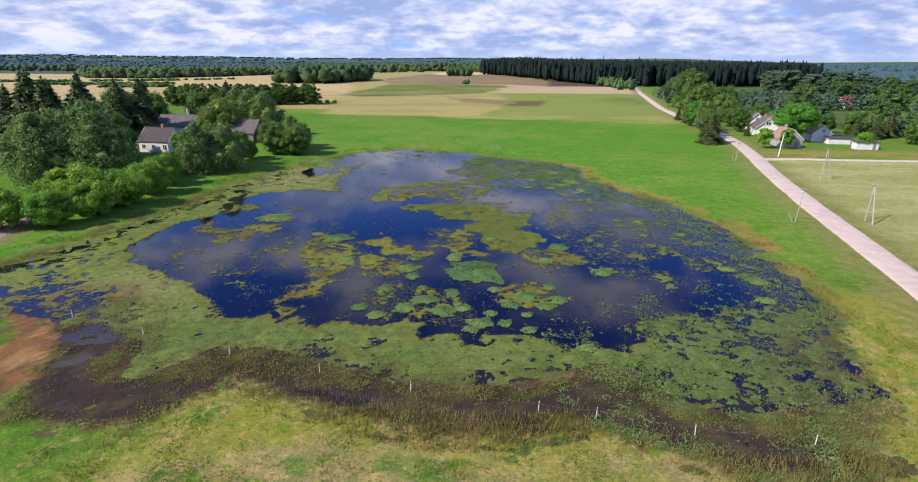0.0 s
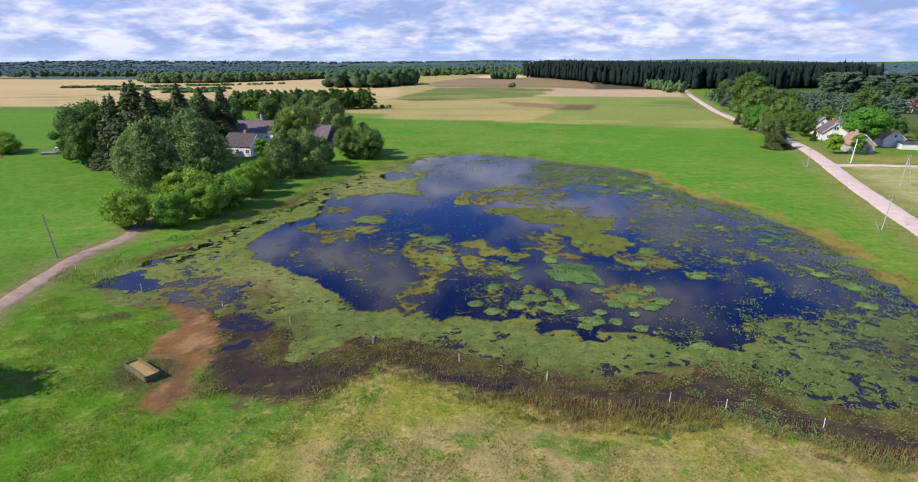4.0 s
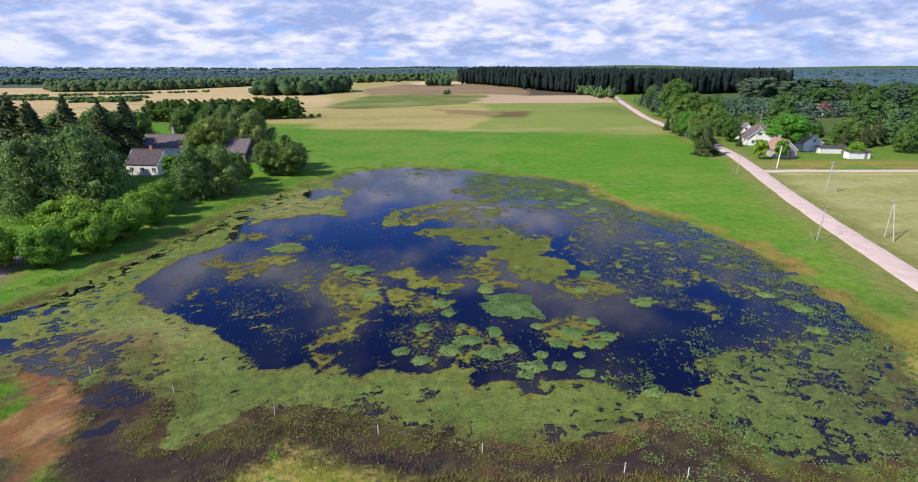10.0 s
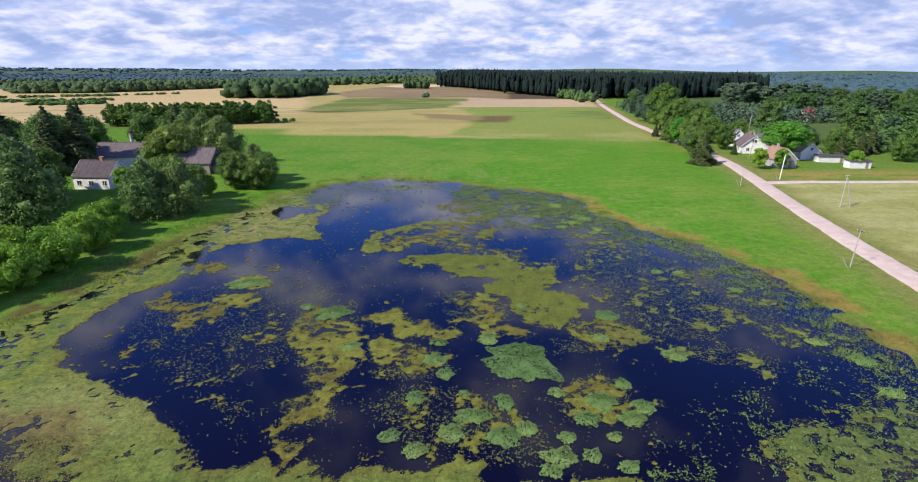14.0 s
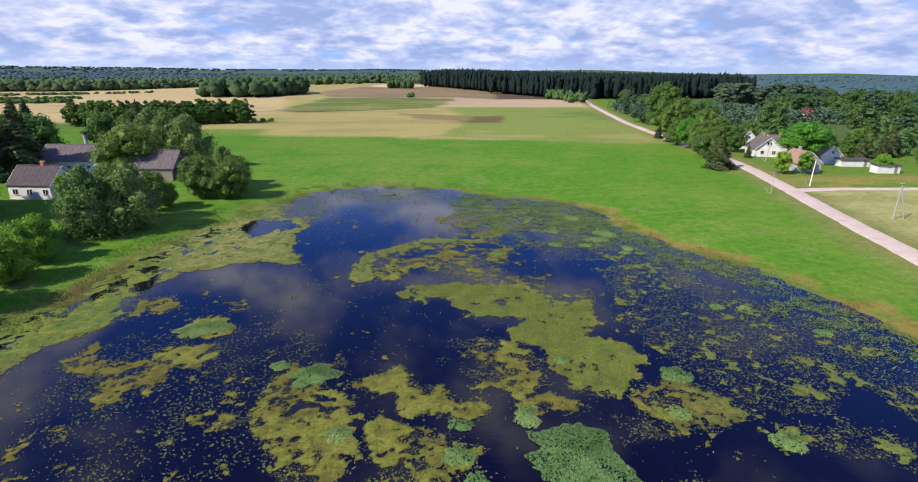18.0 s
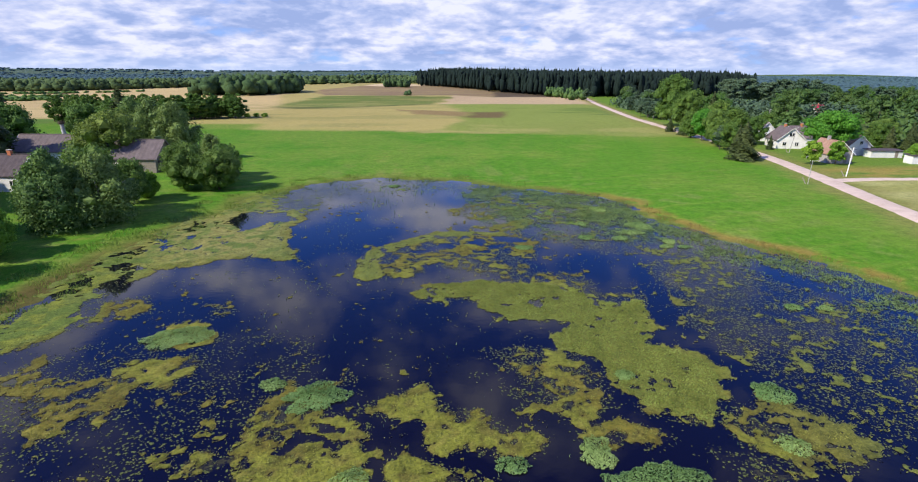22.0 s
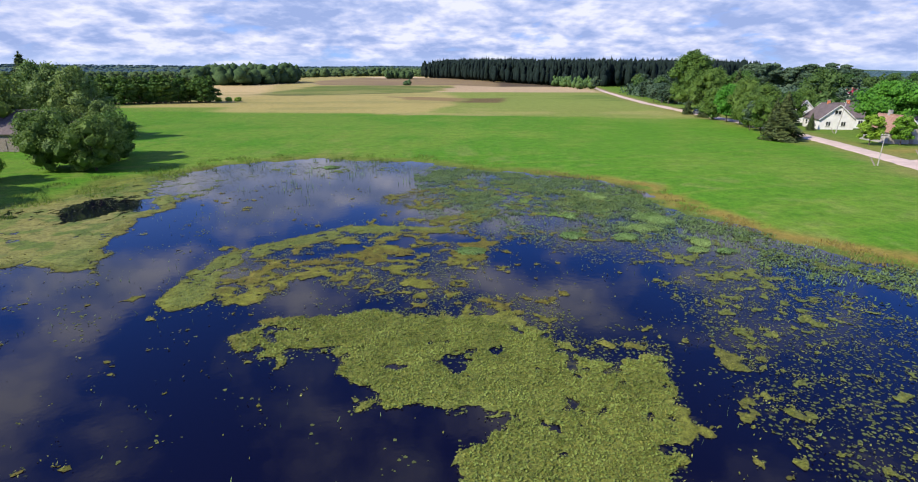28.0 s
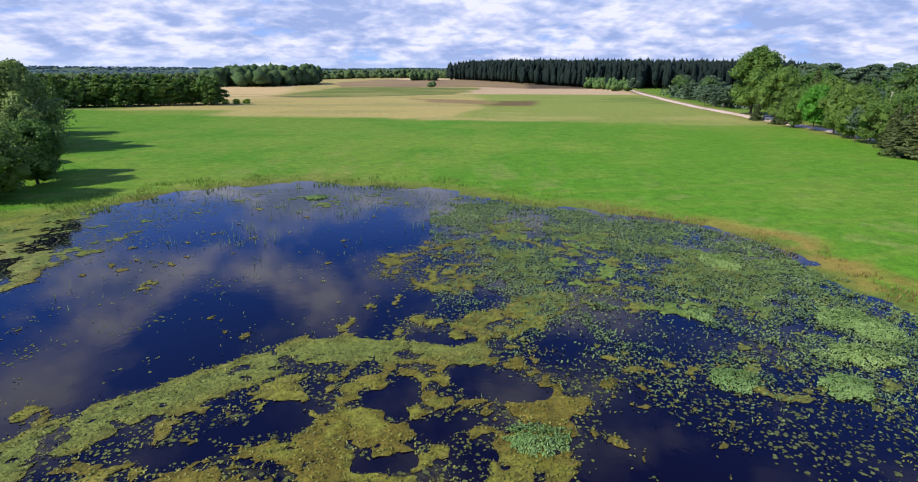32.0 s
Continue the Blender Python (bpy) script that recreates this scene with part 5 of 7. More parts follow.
rng = np.random.default_rng(5)
for i in range(2):
    make_kind(f"bush{i}", "shore_bush", "dense bright green leafy bush at the water's edge", 7.0, trunk_mesh("trunk", 4, 0.16, 5, rng), crown_mesh("crown", 7.0, 9.0, rng, L_BUSH, 6000, 0.33, 26, 0.0, flat=0.95))
    make_kind(f"birch{i}", "birch_tree", "tall grey-green weeping birch with hanging twigs", 14, trunk_mesh("trunk", 12, 0.22, 7, rng, 0.02, M_BIRCH), crown_mesh("crown", 14, 9.5, rng, L_BIRCH, 8000, 0.27, 34, 0.02, 2.0, point=0.85, core=0.52))
    make_kind(f"oak{i}", "broadleaf_tree", "rounded dark green broadleaf tree", 12, trunk_mesh("trunk", 8, 0.28, 8, rng), crown_mesh("crown", 12, 10.5, rng, L_OAK, 4400, 0.40, 26, 0.04))
    make_kind(f"spruce{i}", "spruce_tree", "tall dark spruce with brownish cones", 19, trunk_mesh("trunk", 17, 0.26, 0, rng), spruce_mesh("crown", 19, 9.0, rng, L_SPRUCE, 6800, 0.50))
make_kind("maple", "maple_tree", "yellowish green maple tree beside the barn", 10.5, trunk_mesh("trunk", 7, 0.25, 8, rng), crown_mesh("crown", 10.5, 10.5, rng, L_YELLOW, 6000, 0.33, 28, 0.0))
make_kind("lime", "lime_tree", "bright green round tree behind the grey shed", 12.5, trunk_mesh("trunk", 7, 0.3, 8, rng), crown_mesh("crown", 12.5, 13, rng, L_LIME, 4600, 0.5, 24, 0.12))
make_kind("poplar", "poplar_tree", "tall spreading poplar beside the gravel road", 24, trunk_mesh("trunk", 18, 0.5, 10, rng), crown_mesh("crown", 24, 17, rng, L_OAK, 6500, 0.60, 34, 0.05, point=0.4))
make_kind("small", "young_tree", "small green leafy tree by the roadside", 6, trunk_mesh("trunk", 4, 0.1, 6, rng), crown_mesh("crown", 6, 4.6, rng, L_BUSH, 1500, 0.34, 14, 0.10, point=0.4))
make_kind("pine", "pine_tree", "pine tree with blue-green needles", 14, trunk_mesh("trunk", 12, 0.24, 6, rng), crown_mesh("crown", 14, 8, rng, L_PINE, 1900, 0.55, 16, 0.22, flat=0.7, point=0.5))
make_kind("wood", "woodland_tree", "green broadleaf tree at the edge of the woods", 14, trunk_mesh("trunk", 10, 0.26, 5, rng), crown_mesh("crown", 14, 11, rng, L_WOOD, 1150, 0.68, 14, 0.0))
make_kind("belt", "belt_tree", "young dark green tree in the shelter belt", 9, trunk_mesh("trunk", 7, 0.14, 4, rng), crown_mesh("crown", 9, 5.2, rng, L_OAK, 720, 0.45, 8, 0.0, point=0.9))
make_kind("willow", "willow_tree", "pale yellow-green weeping willow", 10, trunk_mesh("trunk", 6, 0.3, 6, rng), crown_mesh("crown", 10, 10, rng, L_YELLOW, 2200, 0.42, 18, 0.04, 0.8))


def plant(key, x, y, h, spread=1.0, group="", label=""):
    """Sets a tree of that kind and height on the ground."""
    name, tag, h0, trunk, crown = TREES[key]
    s = h / h0
    root = empty(name, pose(x, y, ground_at(x, y) - 0.05, 0, 0, rng.uniform(0, 360)) @ Matrix.Diagonal((s * spread, s * spread, s, 1)))
    for part_name, me in (("trunk", trunk), ("crown", crown)):
        ob = new(part_name, me)
        ob.parent = root
    return tagged(root, label or tag, "bush" if "bush" in name else "tree", group, "thing")


# bushes and trees on the west bank
G_BUSH, G_FARM = "bushes along the west bank", "trees round the farmstead"
for key, x, y, h, s in (("bush0", -71.5, 80.5, 6.2, .95), ("bush1", -64.5, 81.5, 5.4, .95), ("bush0", -62, 88, 5.8, .95), ("bush1", -61, 95.5, 6.0, 1.0), ("bush0", -61.5, 104, 6.2, .95), ("bush1", -62.5, 112, 6.2, .85), ("bush0", -67.5, 92, 7.4, 1.0)):
    plant(key, x, y, h, s, G_BUSH)
for key, x, y, h, s in (("birch0", -85, 108, 16, 1.15), ("birch1", -75, 112, 16, 1.15), ("birch0", -80, 117, 18, 1.1), ("birch1", -61.5, 125, 12.5, 1.15), ("birch0", -56.5, 128, 11.5, 1.2), ("oak0", -60, 133, 11, 1.0), ("birch1", -91, 113, 14.5, 1.1), ("birch0", -87, 117, 16, 1.1), ("spruce1", -96, 128, 21, 1.7), ("spruce0", -90, 131, 22, 1.6), ("spruce1", -101, 130, 22.5, 1.7), ("oak0", -126, 141, 15, 1.0), ("oak1", -120, 134, 12, .9), ("spruce1", -112, 131, 10, 1.7), 
                        
                        ("spruce0", -106, 135, 22, 1.6), ("spruce1", -110, 134, 19, 1.4), ("spruce0", -98, 143, 19.5, 1.4), ("spruce1", -94, 137, 17, 1.4), ("spruce1", -116, 140, 18, 1.4), ("spruce0", -106, 143, 20, 1.4), ("oak1", -90, 141, 12, 1.0), ("oak0", -128, 148, 16, 1.05), ("oak1", -121, 142, 14, .9), ("oak0", -134, 156, 15, .9),
                        ("spruce0", -116, 133, 10, 1.1), ("spruce0", -121, 212, 18, 1.3), ("spruce1", -127, 205, 16, 1.3), ("oak1", -115, 205, 14, 1.0), ("oak0", -133, 212, 13, 1.0), ("spruce1", -108, 174, 19, 1.3), ("spruce0", -103, 178, 20, 1.3), ("birch0", -112, 180, 18, 1.1),
                        ("maple", -47, 153, 7.8, 1.05), ("maple", -53.5, 154, 8.8, 0.95), ("oak1", -48, 162, 8, .95), ("birch0", -52, 167, 10, 1.1), ("bush1", -57.5, 146, 4.6, .75), ("maple", -78, 178, 13, 1.05), ("birch1", -75, 195, 16.5, 1.15), ("birch0", -68, 190, 16, 1.1), ("birch1", -81, 198, 17, 1.1), ("spruce1", -86, 204, 18, 1.6), ("oak0", -89, 214, 15, 1.1),
                        ("spruce0", -97, 228, 16, 1.1), ("oak0", -106, 224, 13, .9), ("oak1", -140, 235, 12, 1.1), ("oak0", -152, 222, 12, 1.1), ("small", -78, 150, 6, 1.1), ("bush0", -70, 141, 6, .9), ("oak1", -58, 142, 8, .8)):
    plant(key, x, y, h, s, G_FARM)
plant("oak0", -63, 27, 12, 1.0, "", "dark broadleaf tree in the pasture casting a shadow")

# shelter belt behind the farm
for i in range(115):
    u = 0.40 * i / 114
    bx = np.interp(u, [0, 0.3, 1], [-92, -145, -290]) + rng.normal() * 2.5
    by = np.interp(u, [0, 0.3, 1], [338, 318, 352]) + rng.normal() * 3.5
    plant("belt", bx, by, rng.uniform(10, 13.5), rng.uniform(1.15, 1.5), "trees of the shelter belt")
for x, y in ((-86, 336), (-82, 338), (-78, 339)):
    plant("small", x, y, 2.6, 1.8, "trees of the shelter belt", "low green scrub at the end of the shelter belt")

# trees along the road and round the houses
G_ROAD = "trees beside the gravel road"
for key, x, y, h, s in (("spruce0", 81.5, 181, 10.5, 1.75), ("spruce1", 87, 192, 8.5, 1.3), ("oak0", 88.5, 199, 8.5, .9), ("oak1", 91, 208, 9.5, .9), ("pine", 87, 201, 8, .9), ("oak0", 93.5, 216, 11, .8), ("lime", 95, 225, 10.5, .7), ("oak1", 96, 234, 10, .9),
                        ("spruce1", 99, 245, 7.5, 1.4), ("spruce0", 100, 258, 5.5, 1.6), ("poplar", 113.5, 284, 23.5, 1.0), ("oak1", 119, 279, 17, 1.0), ("oak0", 112, 268, 14.5, .9), ("spruce1", 120, 262, 16, 1.1), ("oak1", 116, 250, 13, .9), ("oak0", 126, 270, 15, 1.0),
                        ("oak1", 107, 214, 9.5, .85), ("spruce0", 104, 201.5, 4.5, 1.2), ("small", 94.5, 172, 6.4, 1.1), ("small", 101, 171.5, 6.2, 1.0), ("lime", 112.5, 188, 12.3, 1.0), ("oak0", 111, 232, 11, .9), ("oak1", 121, 228, 10, .9),
                        ("willow", 148, 208, 9.5, 1.05), ("spruce1", 154, 200, 11, 1.2), ("pine", 136, 212, 11, 1.1), ("pine", 131, 218, 10, 1.1), ("oak0", 150, 182, 8, 1.0), ("oak1", 160, 190, 10, 1.0), ("spruce0", 146, 195, 9, 1.2), ("small", 129, 176, 5, 1.2), ("oak0", 133, 204, 8, 1.0), ("oak1", 140, 199, 8.5, 1.0), ("spruce0", 137, 193, 8, 1.3), ("oak0", 127, 208, 8, .9), ("oak1", 152, 172, 7, 1.1), ("oak1", 170, 178, 12, 1.1), ("oak0", 172, 166, 9, 1.0)):
    plant(key, x, y, h, s, G_ROAD)
for i in range(46):
    u = (i + rng.uniform(-0.3, 0.3)) / 45
    plant("pine", np.interp(u, [0, 1], [128, 176]) + rng.normal() * 5, np.interp(u, [0, 1], [318, 470]), rng.uniform(7, 10), 1.25, "young pines beyond the road")
def red_house_view(x, y):
    """True in the open strip of low ground that leads to the red house."""
    return np.hypot(x, y) > 205 and y < 334 and 0.655 < (x + 8) / (y - 4) < 0.80


for i in range(210):
    x, y = rng.uniform(130, 430), rng.uniform(200, 520)
    if (x - 230) ** 2 + (y - 338) ** 2 < 17 ** 2 or x < 150 and y > 250 or red_house_view(x, y) or 0.44 < (x + 8) / y < 0.615 and y > 215:
        continue
    plant(("wood", "pine", "wood", "belt")[i % 4], x, y, rng.uniform(10, 17), 1.15, "trees of the eastern woods")
for i in range(20):
    plant("pine", 266 + rng.normal() * 22, 432 + rng.normal() * 7, rng.uniform(18, 24), 1.2, "trees of the eastern woods")


# ---- distant woods ----
def woods(name, spots, h, w, mat, label, seed, pointed=0.5, lumps=4, squat=1.0, rough_top=0.2):
    """Many small crowns, each of a few lumps, as one mesh: spots is an array of x, y."""
    r = np.random.default_rng(seed)
    v0, f0 = ICO1
    n = len(spots)
    hh, ww = h * r.uniform(1 - rough_top, 1.10, n), w * r.uniform(0.75, 1.25, n)
    base = ground_height(spots[:, 0], spots[:, 1])
    vs = []
    for size, z, off in ((0.95, 0.36, 0.0), (0.72, 0.62, 0.26), (0.55 - 0.2 * pointed, 0.82, 0.24), (0.6, 0.5, 0.5))[:lumps]:
        v = v0[None] * (1 + 0.2 * r.normal(size=(n, len(v0), 1)))
        v = v * np.stack([ww * size / 2, ww * size / 2, hh * (0.16 + 0.22 * size) * squat], 1)[:, None]
        a = r.uniform(0, 6.283, n)
        v[:, :, 0] += (spots[:, 0] + np.cos(a) * off * ww * 0.5)[:, None]
        v[:, :, 1] += (spots[:, 1] + np.sin(a) * off * ww * 0.5)[:, None]
        v[:, :, 2] += (base + hh * z)[:, None]
        vs.append(v.reshape(-1, 3))
    f = (f0[None] + (np.arange(n * lumps) * len(v0))[:, None, None]).reshape(-1, 3)
    me = mesh_of(name, np.concatenate(vs), f)
    me.materials.append(mat)
    return tagged(new(name, me), label, "woods", kind="stuff")


def fill(corners, count, seed, edge=0.5):
    """Random places inside an outline."""
    r = np.random.default_rng(seed)
    c = np.array(corners, float)
    p = r.uniform(c.min(0), c.max(0), (count * 4, 2))
    return p[outline_distance(p[:, 0], p[:, 1], corners) < 0][:count]


def along(pts, count, spread, seed):
    r = np.random.default_rng(seed)
    line = np.array(smooth_line(pts, 6))
    return line[r.integers(0, len(line), count)] + r.normal(size=(count, 2)) * spread


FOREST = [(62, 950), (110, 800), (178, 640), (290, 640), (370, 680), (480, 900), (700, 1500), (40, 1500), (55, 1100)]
woods("conifer_forest", np.concatenate([along([(62, 950), (110, 800), (178, 640), (290, 640), (370, 680)], 4600, 12, 1), along([(370, 690), (440, 740), (520, 900)], 300, 9, 36), fill(FOREST, 1300, 2)]), 22, 6.0, M_FOREST_SHADED, "tall conifer forest behind the fields, cloud shadow in its colour", 3, -0.2, 4, 0.95)


def thicket(name, spots, h, w, mat, label, seed, leaf=0.9, per=22, conical=0.0):
    """Low dense growth: many leaf sprays heaped at each spot, as one mesh."""
    r = np.random.default_rng(seed)
    n = len(spots) * per
    cx, cy = np.repeat(spots[:, 0], per), np.repeat(spots[:, 1], per)
    hh = np.repeat(h * r.uniform(0.7, 1.15, len(spots)), per)
    a, u = r.uniform(0, 6.283, n), r.uniform(0.05, 1, n)
    rad = w / 2 * np.sqrt(np.clip(1 - u ** (2 - conical), 0.02, 1)) * r.uniform(0.6, 1.1, n)
    dx, dy = np.cos(a) * rad, np.sin(a) * rad
    z = ground_height(cx, cy) + hh * u
    nrm = np.stack([np.cos(a) * (1 - u * 0.5), np.sin(a) * (1 - u * 0.5), 0.3 + u], 1) + r.normal(size=(n, 3)) * 0.4
    me = mesh_of(name, *cards(np.stack([cx + dx, cy + dy, z], 1), nrm, leaf * r.uniform(0.8, 1.3, n), leaf * r.uniform(1.2, 2.0, n), r))
    me.materials.append(mat)
    return tagged(new(name, me), label, "woods", kind="stuff")


thicket("young_pine_plantation", fill([(126, 318), (150, 312), (250, 322), (258, 372), (200, 430), (176, 480), (160, 470)], 900, 31), 7.0, 6.5, L_PINE, "dense plantation of young blue-green pines", 32, 1.1, 26, 0.8)
thicket("undergrowth", np.array([p for p in fill([(134, 214), (180, 180), (430, 190), (440, 520), (290, 530), (288, 415), (262, 365), (240, 325), (134, 300)], 1000, 33) if not red_house_view(*p) and not (0.44 < (p[0] + 8) / p[1] < 0.6 and p[1] > 230)]), 7, 9, L_WOOD, "dense green undergrowth below the eastern woods", 34, 1.5, 24)
woods("far_copse", fill([(-206, 618), (-150, 610), (-112, 684), (-128, 735), (-215, 725)], 190, 4), 17, 15, L_FAR, "dark green copse among the corn fields", 5, 0.0)
woods("field_bush_group", fill([(-23, 822), (10, 822), (12, 845), (-20, 845)], 46, 6), 10, 7, L_FAR, "dark bushes standing in a ploughed field", 7)
woods("lone_field_bush", np.array([(2, 616), (5, 617), (3, 619)]), 5, 5, L_FAR, "single dark bush in the stubble", 8)
woods("roadside_bushes", along([(150, 545), (158, 590), (150, 610)], 26, 5, 9), 9, 7, L_WOOD, "green bushes where the road meets the forest", 10)
bands = np.concatenate([fill([(-590, 880), (-470, 900), (-400, 990), (-330, 1120), (-360, 1260), (-560, 1150), (-680, 1000)], 950, 11), fill([(-420, 1180), (-200, 1190), (60, 1130), (60, 1300), (-420, 1330)], 600, 12),
                        along([(-1500, 1200), (-900, 1450), (-500, 1500), (-100, 1600), (200, 1500)], 500, 60, 13), along([(-330, 1060), (-210, 1090), (-90, 1080)], 50, 12, 14)])
woods("tree_lines", bands, 14, 15, L_FAR, "tree lines and copses between distant fields", 15, 0.0, 4, 1.0, 0.5)
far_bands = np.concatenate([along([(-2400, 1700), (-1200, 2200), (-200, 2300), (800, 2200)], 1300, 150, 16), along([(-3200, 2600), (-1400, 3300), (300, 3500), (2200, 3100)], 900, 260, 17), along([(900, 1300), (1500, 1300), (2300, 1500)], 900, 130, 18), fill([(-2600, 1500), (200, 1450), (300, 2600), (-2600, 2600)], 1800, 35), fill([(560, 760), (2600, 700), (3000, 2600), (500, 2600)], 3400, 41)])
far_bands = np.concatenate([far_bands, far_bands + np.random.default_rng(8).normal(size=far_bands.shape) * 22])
woods("distant_woods", far_bands, 7, 24, L_FAR_HAZE, "distant woods up to the skyline, blue haze in their colour", 19, 0.2, 2)
woods("east_woods", np.concatenate([fill([(420, 260), (900, 330), (900, 560), (460, 520), (400, 420)], 700, 20)]), 15, 11, L_FAR, "mixed green woods east of the village", 21, 0.4)
field_scrub = np.concatenate([along([(-420, 560), (-360, 575), (-320, 590)], 36, 5, 22), along([(-520, 640), (-430, 700), (-330, 760)], 50, 6, 23), along([(-330, 520), (-280, 525)], 20, 4, 24)])
woods("field_scrub", np.repeat(field_scrub, 3, 0) + np.random.default_rng(3).normal(size=(3 * len(field_scrub), 2)) * 5, 2.6, 7, L_OAK, "low green scrub strips in the corn field", 25, 0.0)


# ---- houses ----
def prism(bm, L, W, eave, ridge):
    """Walls of a gabled house: ridge along x."""
    x, y = L / 2, W / 2
    pts = [(-x, -y, -0.3), (x, -y, -0.3), (x, y, -0.3), (-x, y, -0.3), (-x, -y, eave), (x, -y, eave), (x, y, eave), (-x, y, eave), (-x, 0, ridge), (x, 0, ridge)]
    v = [bm.verts.new(p) for p in pts]
    for q in ((0, 1, 5, 4), (2, 3, 7, 6), (1, 2, 6, 9, 5), (3, 0, 4, 8, 7), (4, 5, 9, 8), (6, 7, 8, 9), (3, 2, 1, 0)):
        bm.faces.new([v[i] for i in q])
    return bm


def roof_slab(bm, L, W, eave, ridge, side, over=0.45, thick=0.14, ribs=True):
    """One slope with overhang, in shallow corrugations."""
    run, rise = W / 2, ridge - eave
    n = max(8, int(L / 0.45)) if ribs else 1
    slope = math.hypot(run, rise)
    out = (slope + over) / slope
    rows = []
    for lift in (0.02, 0.02 + thick):
        for k in (0.0, out):
            rows.append([bm.verts.new(((i / n - 0.5) * (L + 2 * over), side * run * k, ridge - rise * k + lift + (0.05 * (i % 2) if ribs and lift > 0.1 else 0))) for i in range(n + 1)])
    a, b, c, d = rows
    for i in range(n):
        for q in ((c[i], c[i + 1], d[i + 1], d[i]), (b[i], b[i + 1], a[i + 1], a[i]), (d[i], d[i + 1], b[i + 1], b[i]), (a[i], a[i + 1], c[i + 1], c[i])):
            bm.faces.new(q if side < 0 else q[::-1])
    for i in (0, n):
        q = (a[i], c[i], d[i], b[i])
        bm.faces.new(q)
    bmesh.ops.recalc_face_normals(bm, faces=bm.faces)
    return bm


def window(parent, m, w=1.0, h=1.2, frame_mat=None):
    """A window in a wall whose outside faces -y of m: frame, sill, panes."""
    fr = part("window", box(bmesh.new(), -w / 2, -0.05, -h / 2, w / 2, 0.06, h / 2, 0.01), frame_mat or M_WHITE, parent)
    fr.matrix_basis = m
    for sx in (-1, 1):
        part("pane", box(bmesh.new(), sx * w / 4 - w * 0.2, -0.062, -h * 0.42, sx * w / 4 + w * 0.2, -0.045, h * 0.42), M_GLASS, fr)
    part("sill", box(bmesh.new(), -w / 2 - 0.06, -0.12, -h / 2 - 0.06, w / 2 + 0.06, 0.03, -h / 2, 0.01), M_CONCRETE, fr)


def house(name, x, y, turn, L, W, eave, ridge, wall, roof, label, windows=(), door=None, chimney=None, category="house", over=0.45):
    """windows: (face, along, height, w, h); face s or n for the long sides, e or w for the gables."""
    root = empty(name, pose(x, y, ground_at(x, y), 0, 0, turn))
    walls = part("wall", prism(bmesh.new(), L, W, eave, ridge), wall, root)
    for side in (-1, 1):
        part("roof_slope", roof_slab(bmesh.new(), L, W, eave, ridge, side, over), roof, root)
    part("ridge_cap", box(bmesh.new(), -L / 2 - over, -0.18, ridge + 0.06, L / 2 + over, 0.18, ridge + 0.24, 0.05), roof, root)
    for sx in (-1, 1):
        bm = bmesh.new()
        for sy in (-1, 1):
            run, rise = W / 2 + 0.3, (ridge - eave) * (1 + 0.6 / W)
            ang = math.atan2(rise, run)
            box(bm, 0, -0.02, -0.11, math.hypot(run, rise), 0.02, 0.09, m=Matrix.Translation((sx * (L / 2 + over + 0.03), 0, ridge + 0.05)) @ Euler((0, ang, sy * math.pi / 2)).to_matrix().to_4x4())
        part("bargeboard", bm, M_WHITE if wall is not M_WOOD else M_WOOD, root)
    faces = {"s": pose(0, -W / 2, 0), "n": pose(0, W / 2, 0, 0, 0, 180), "e": pose(L / 2, 0, 0, 0, 0, 90), "w": pose(-L / 2, 0, 0, 0, 0, -90)}
    for face, along_, z, w, h in windows:
        window(root, faces[face] @ pose(along_, 0, z), w, h)
    if door:
        face, along_ = door
        d = part("door", box(bmesh.new(), -0.45, -0.06, 0, 0.45, 0.04, 2.0, 0.015), M_WOOD, root, "plain wooden door")
        d.matrix_basis = faces[face] @ pose(along_, 0, 0.05)
        part("handle", box(bmesh.new(), 0.28, -0.12, 0.98, 0.40, -0.06, 1.02), M_DARKMETAL, d)
    if chimney is not None:
        ch = part("chimney", box(bmesh.new(), chimney - 0.35, -0.3, ridge - 0.8, chimney + 0.35, 0.3, ridge + 0.9, 0.02), M_BRICK if wall is not M_GREYWALL else M_CONCRETE, root, "brick chimney on the ridge")
        part("chimney_cap", box(bmesh.new(), chimney - 0.42, -0.37, ridge + 0.9, chimney + 0.42, 0.37, ridge + 1.02, 0.02), M_CONCRETE, ch)
    return tagged(root, label, category, kind="thing")


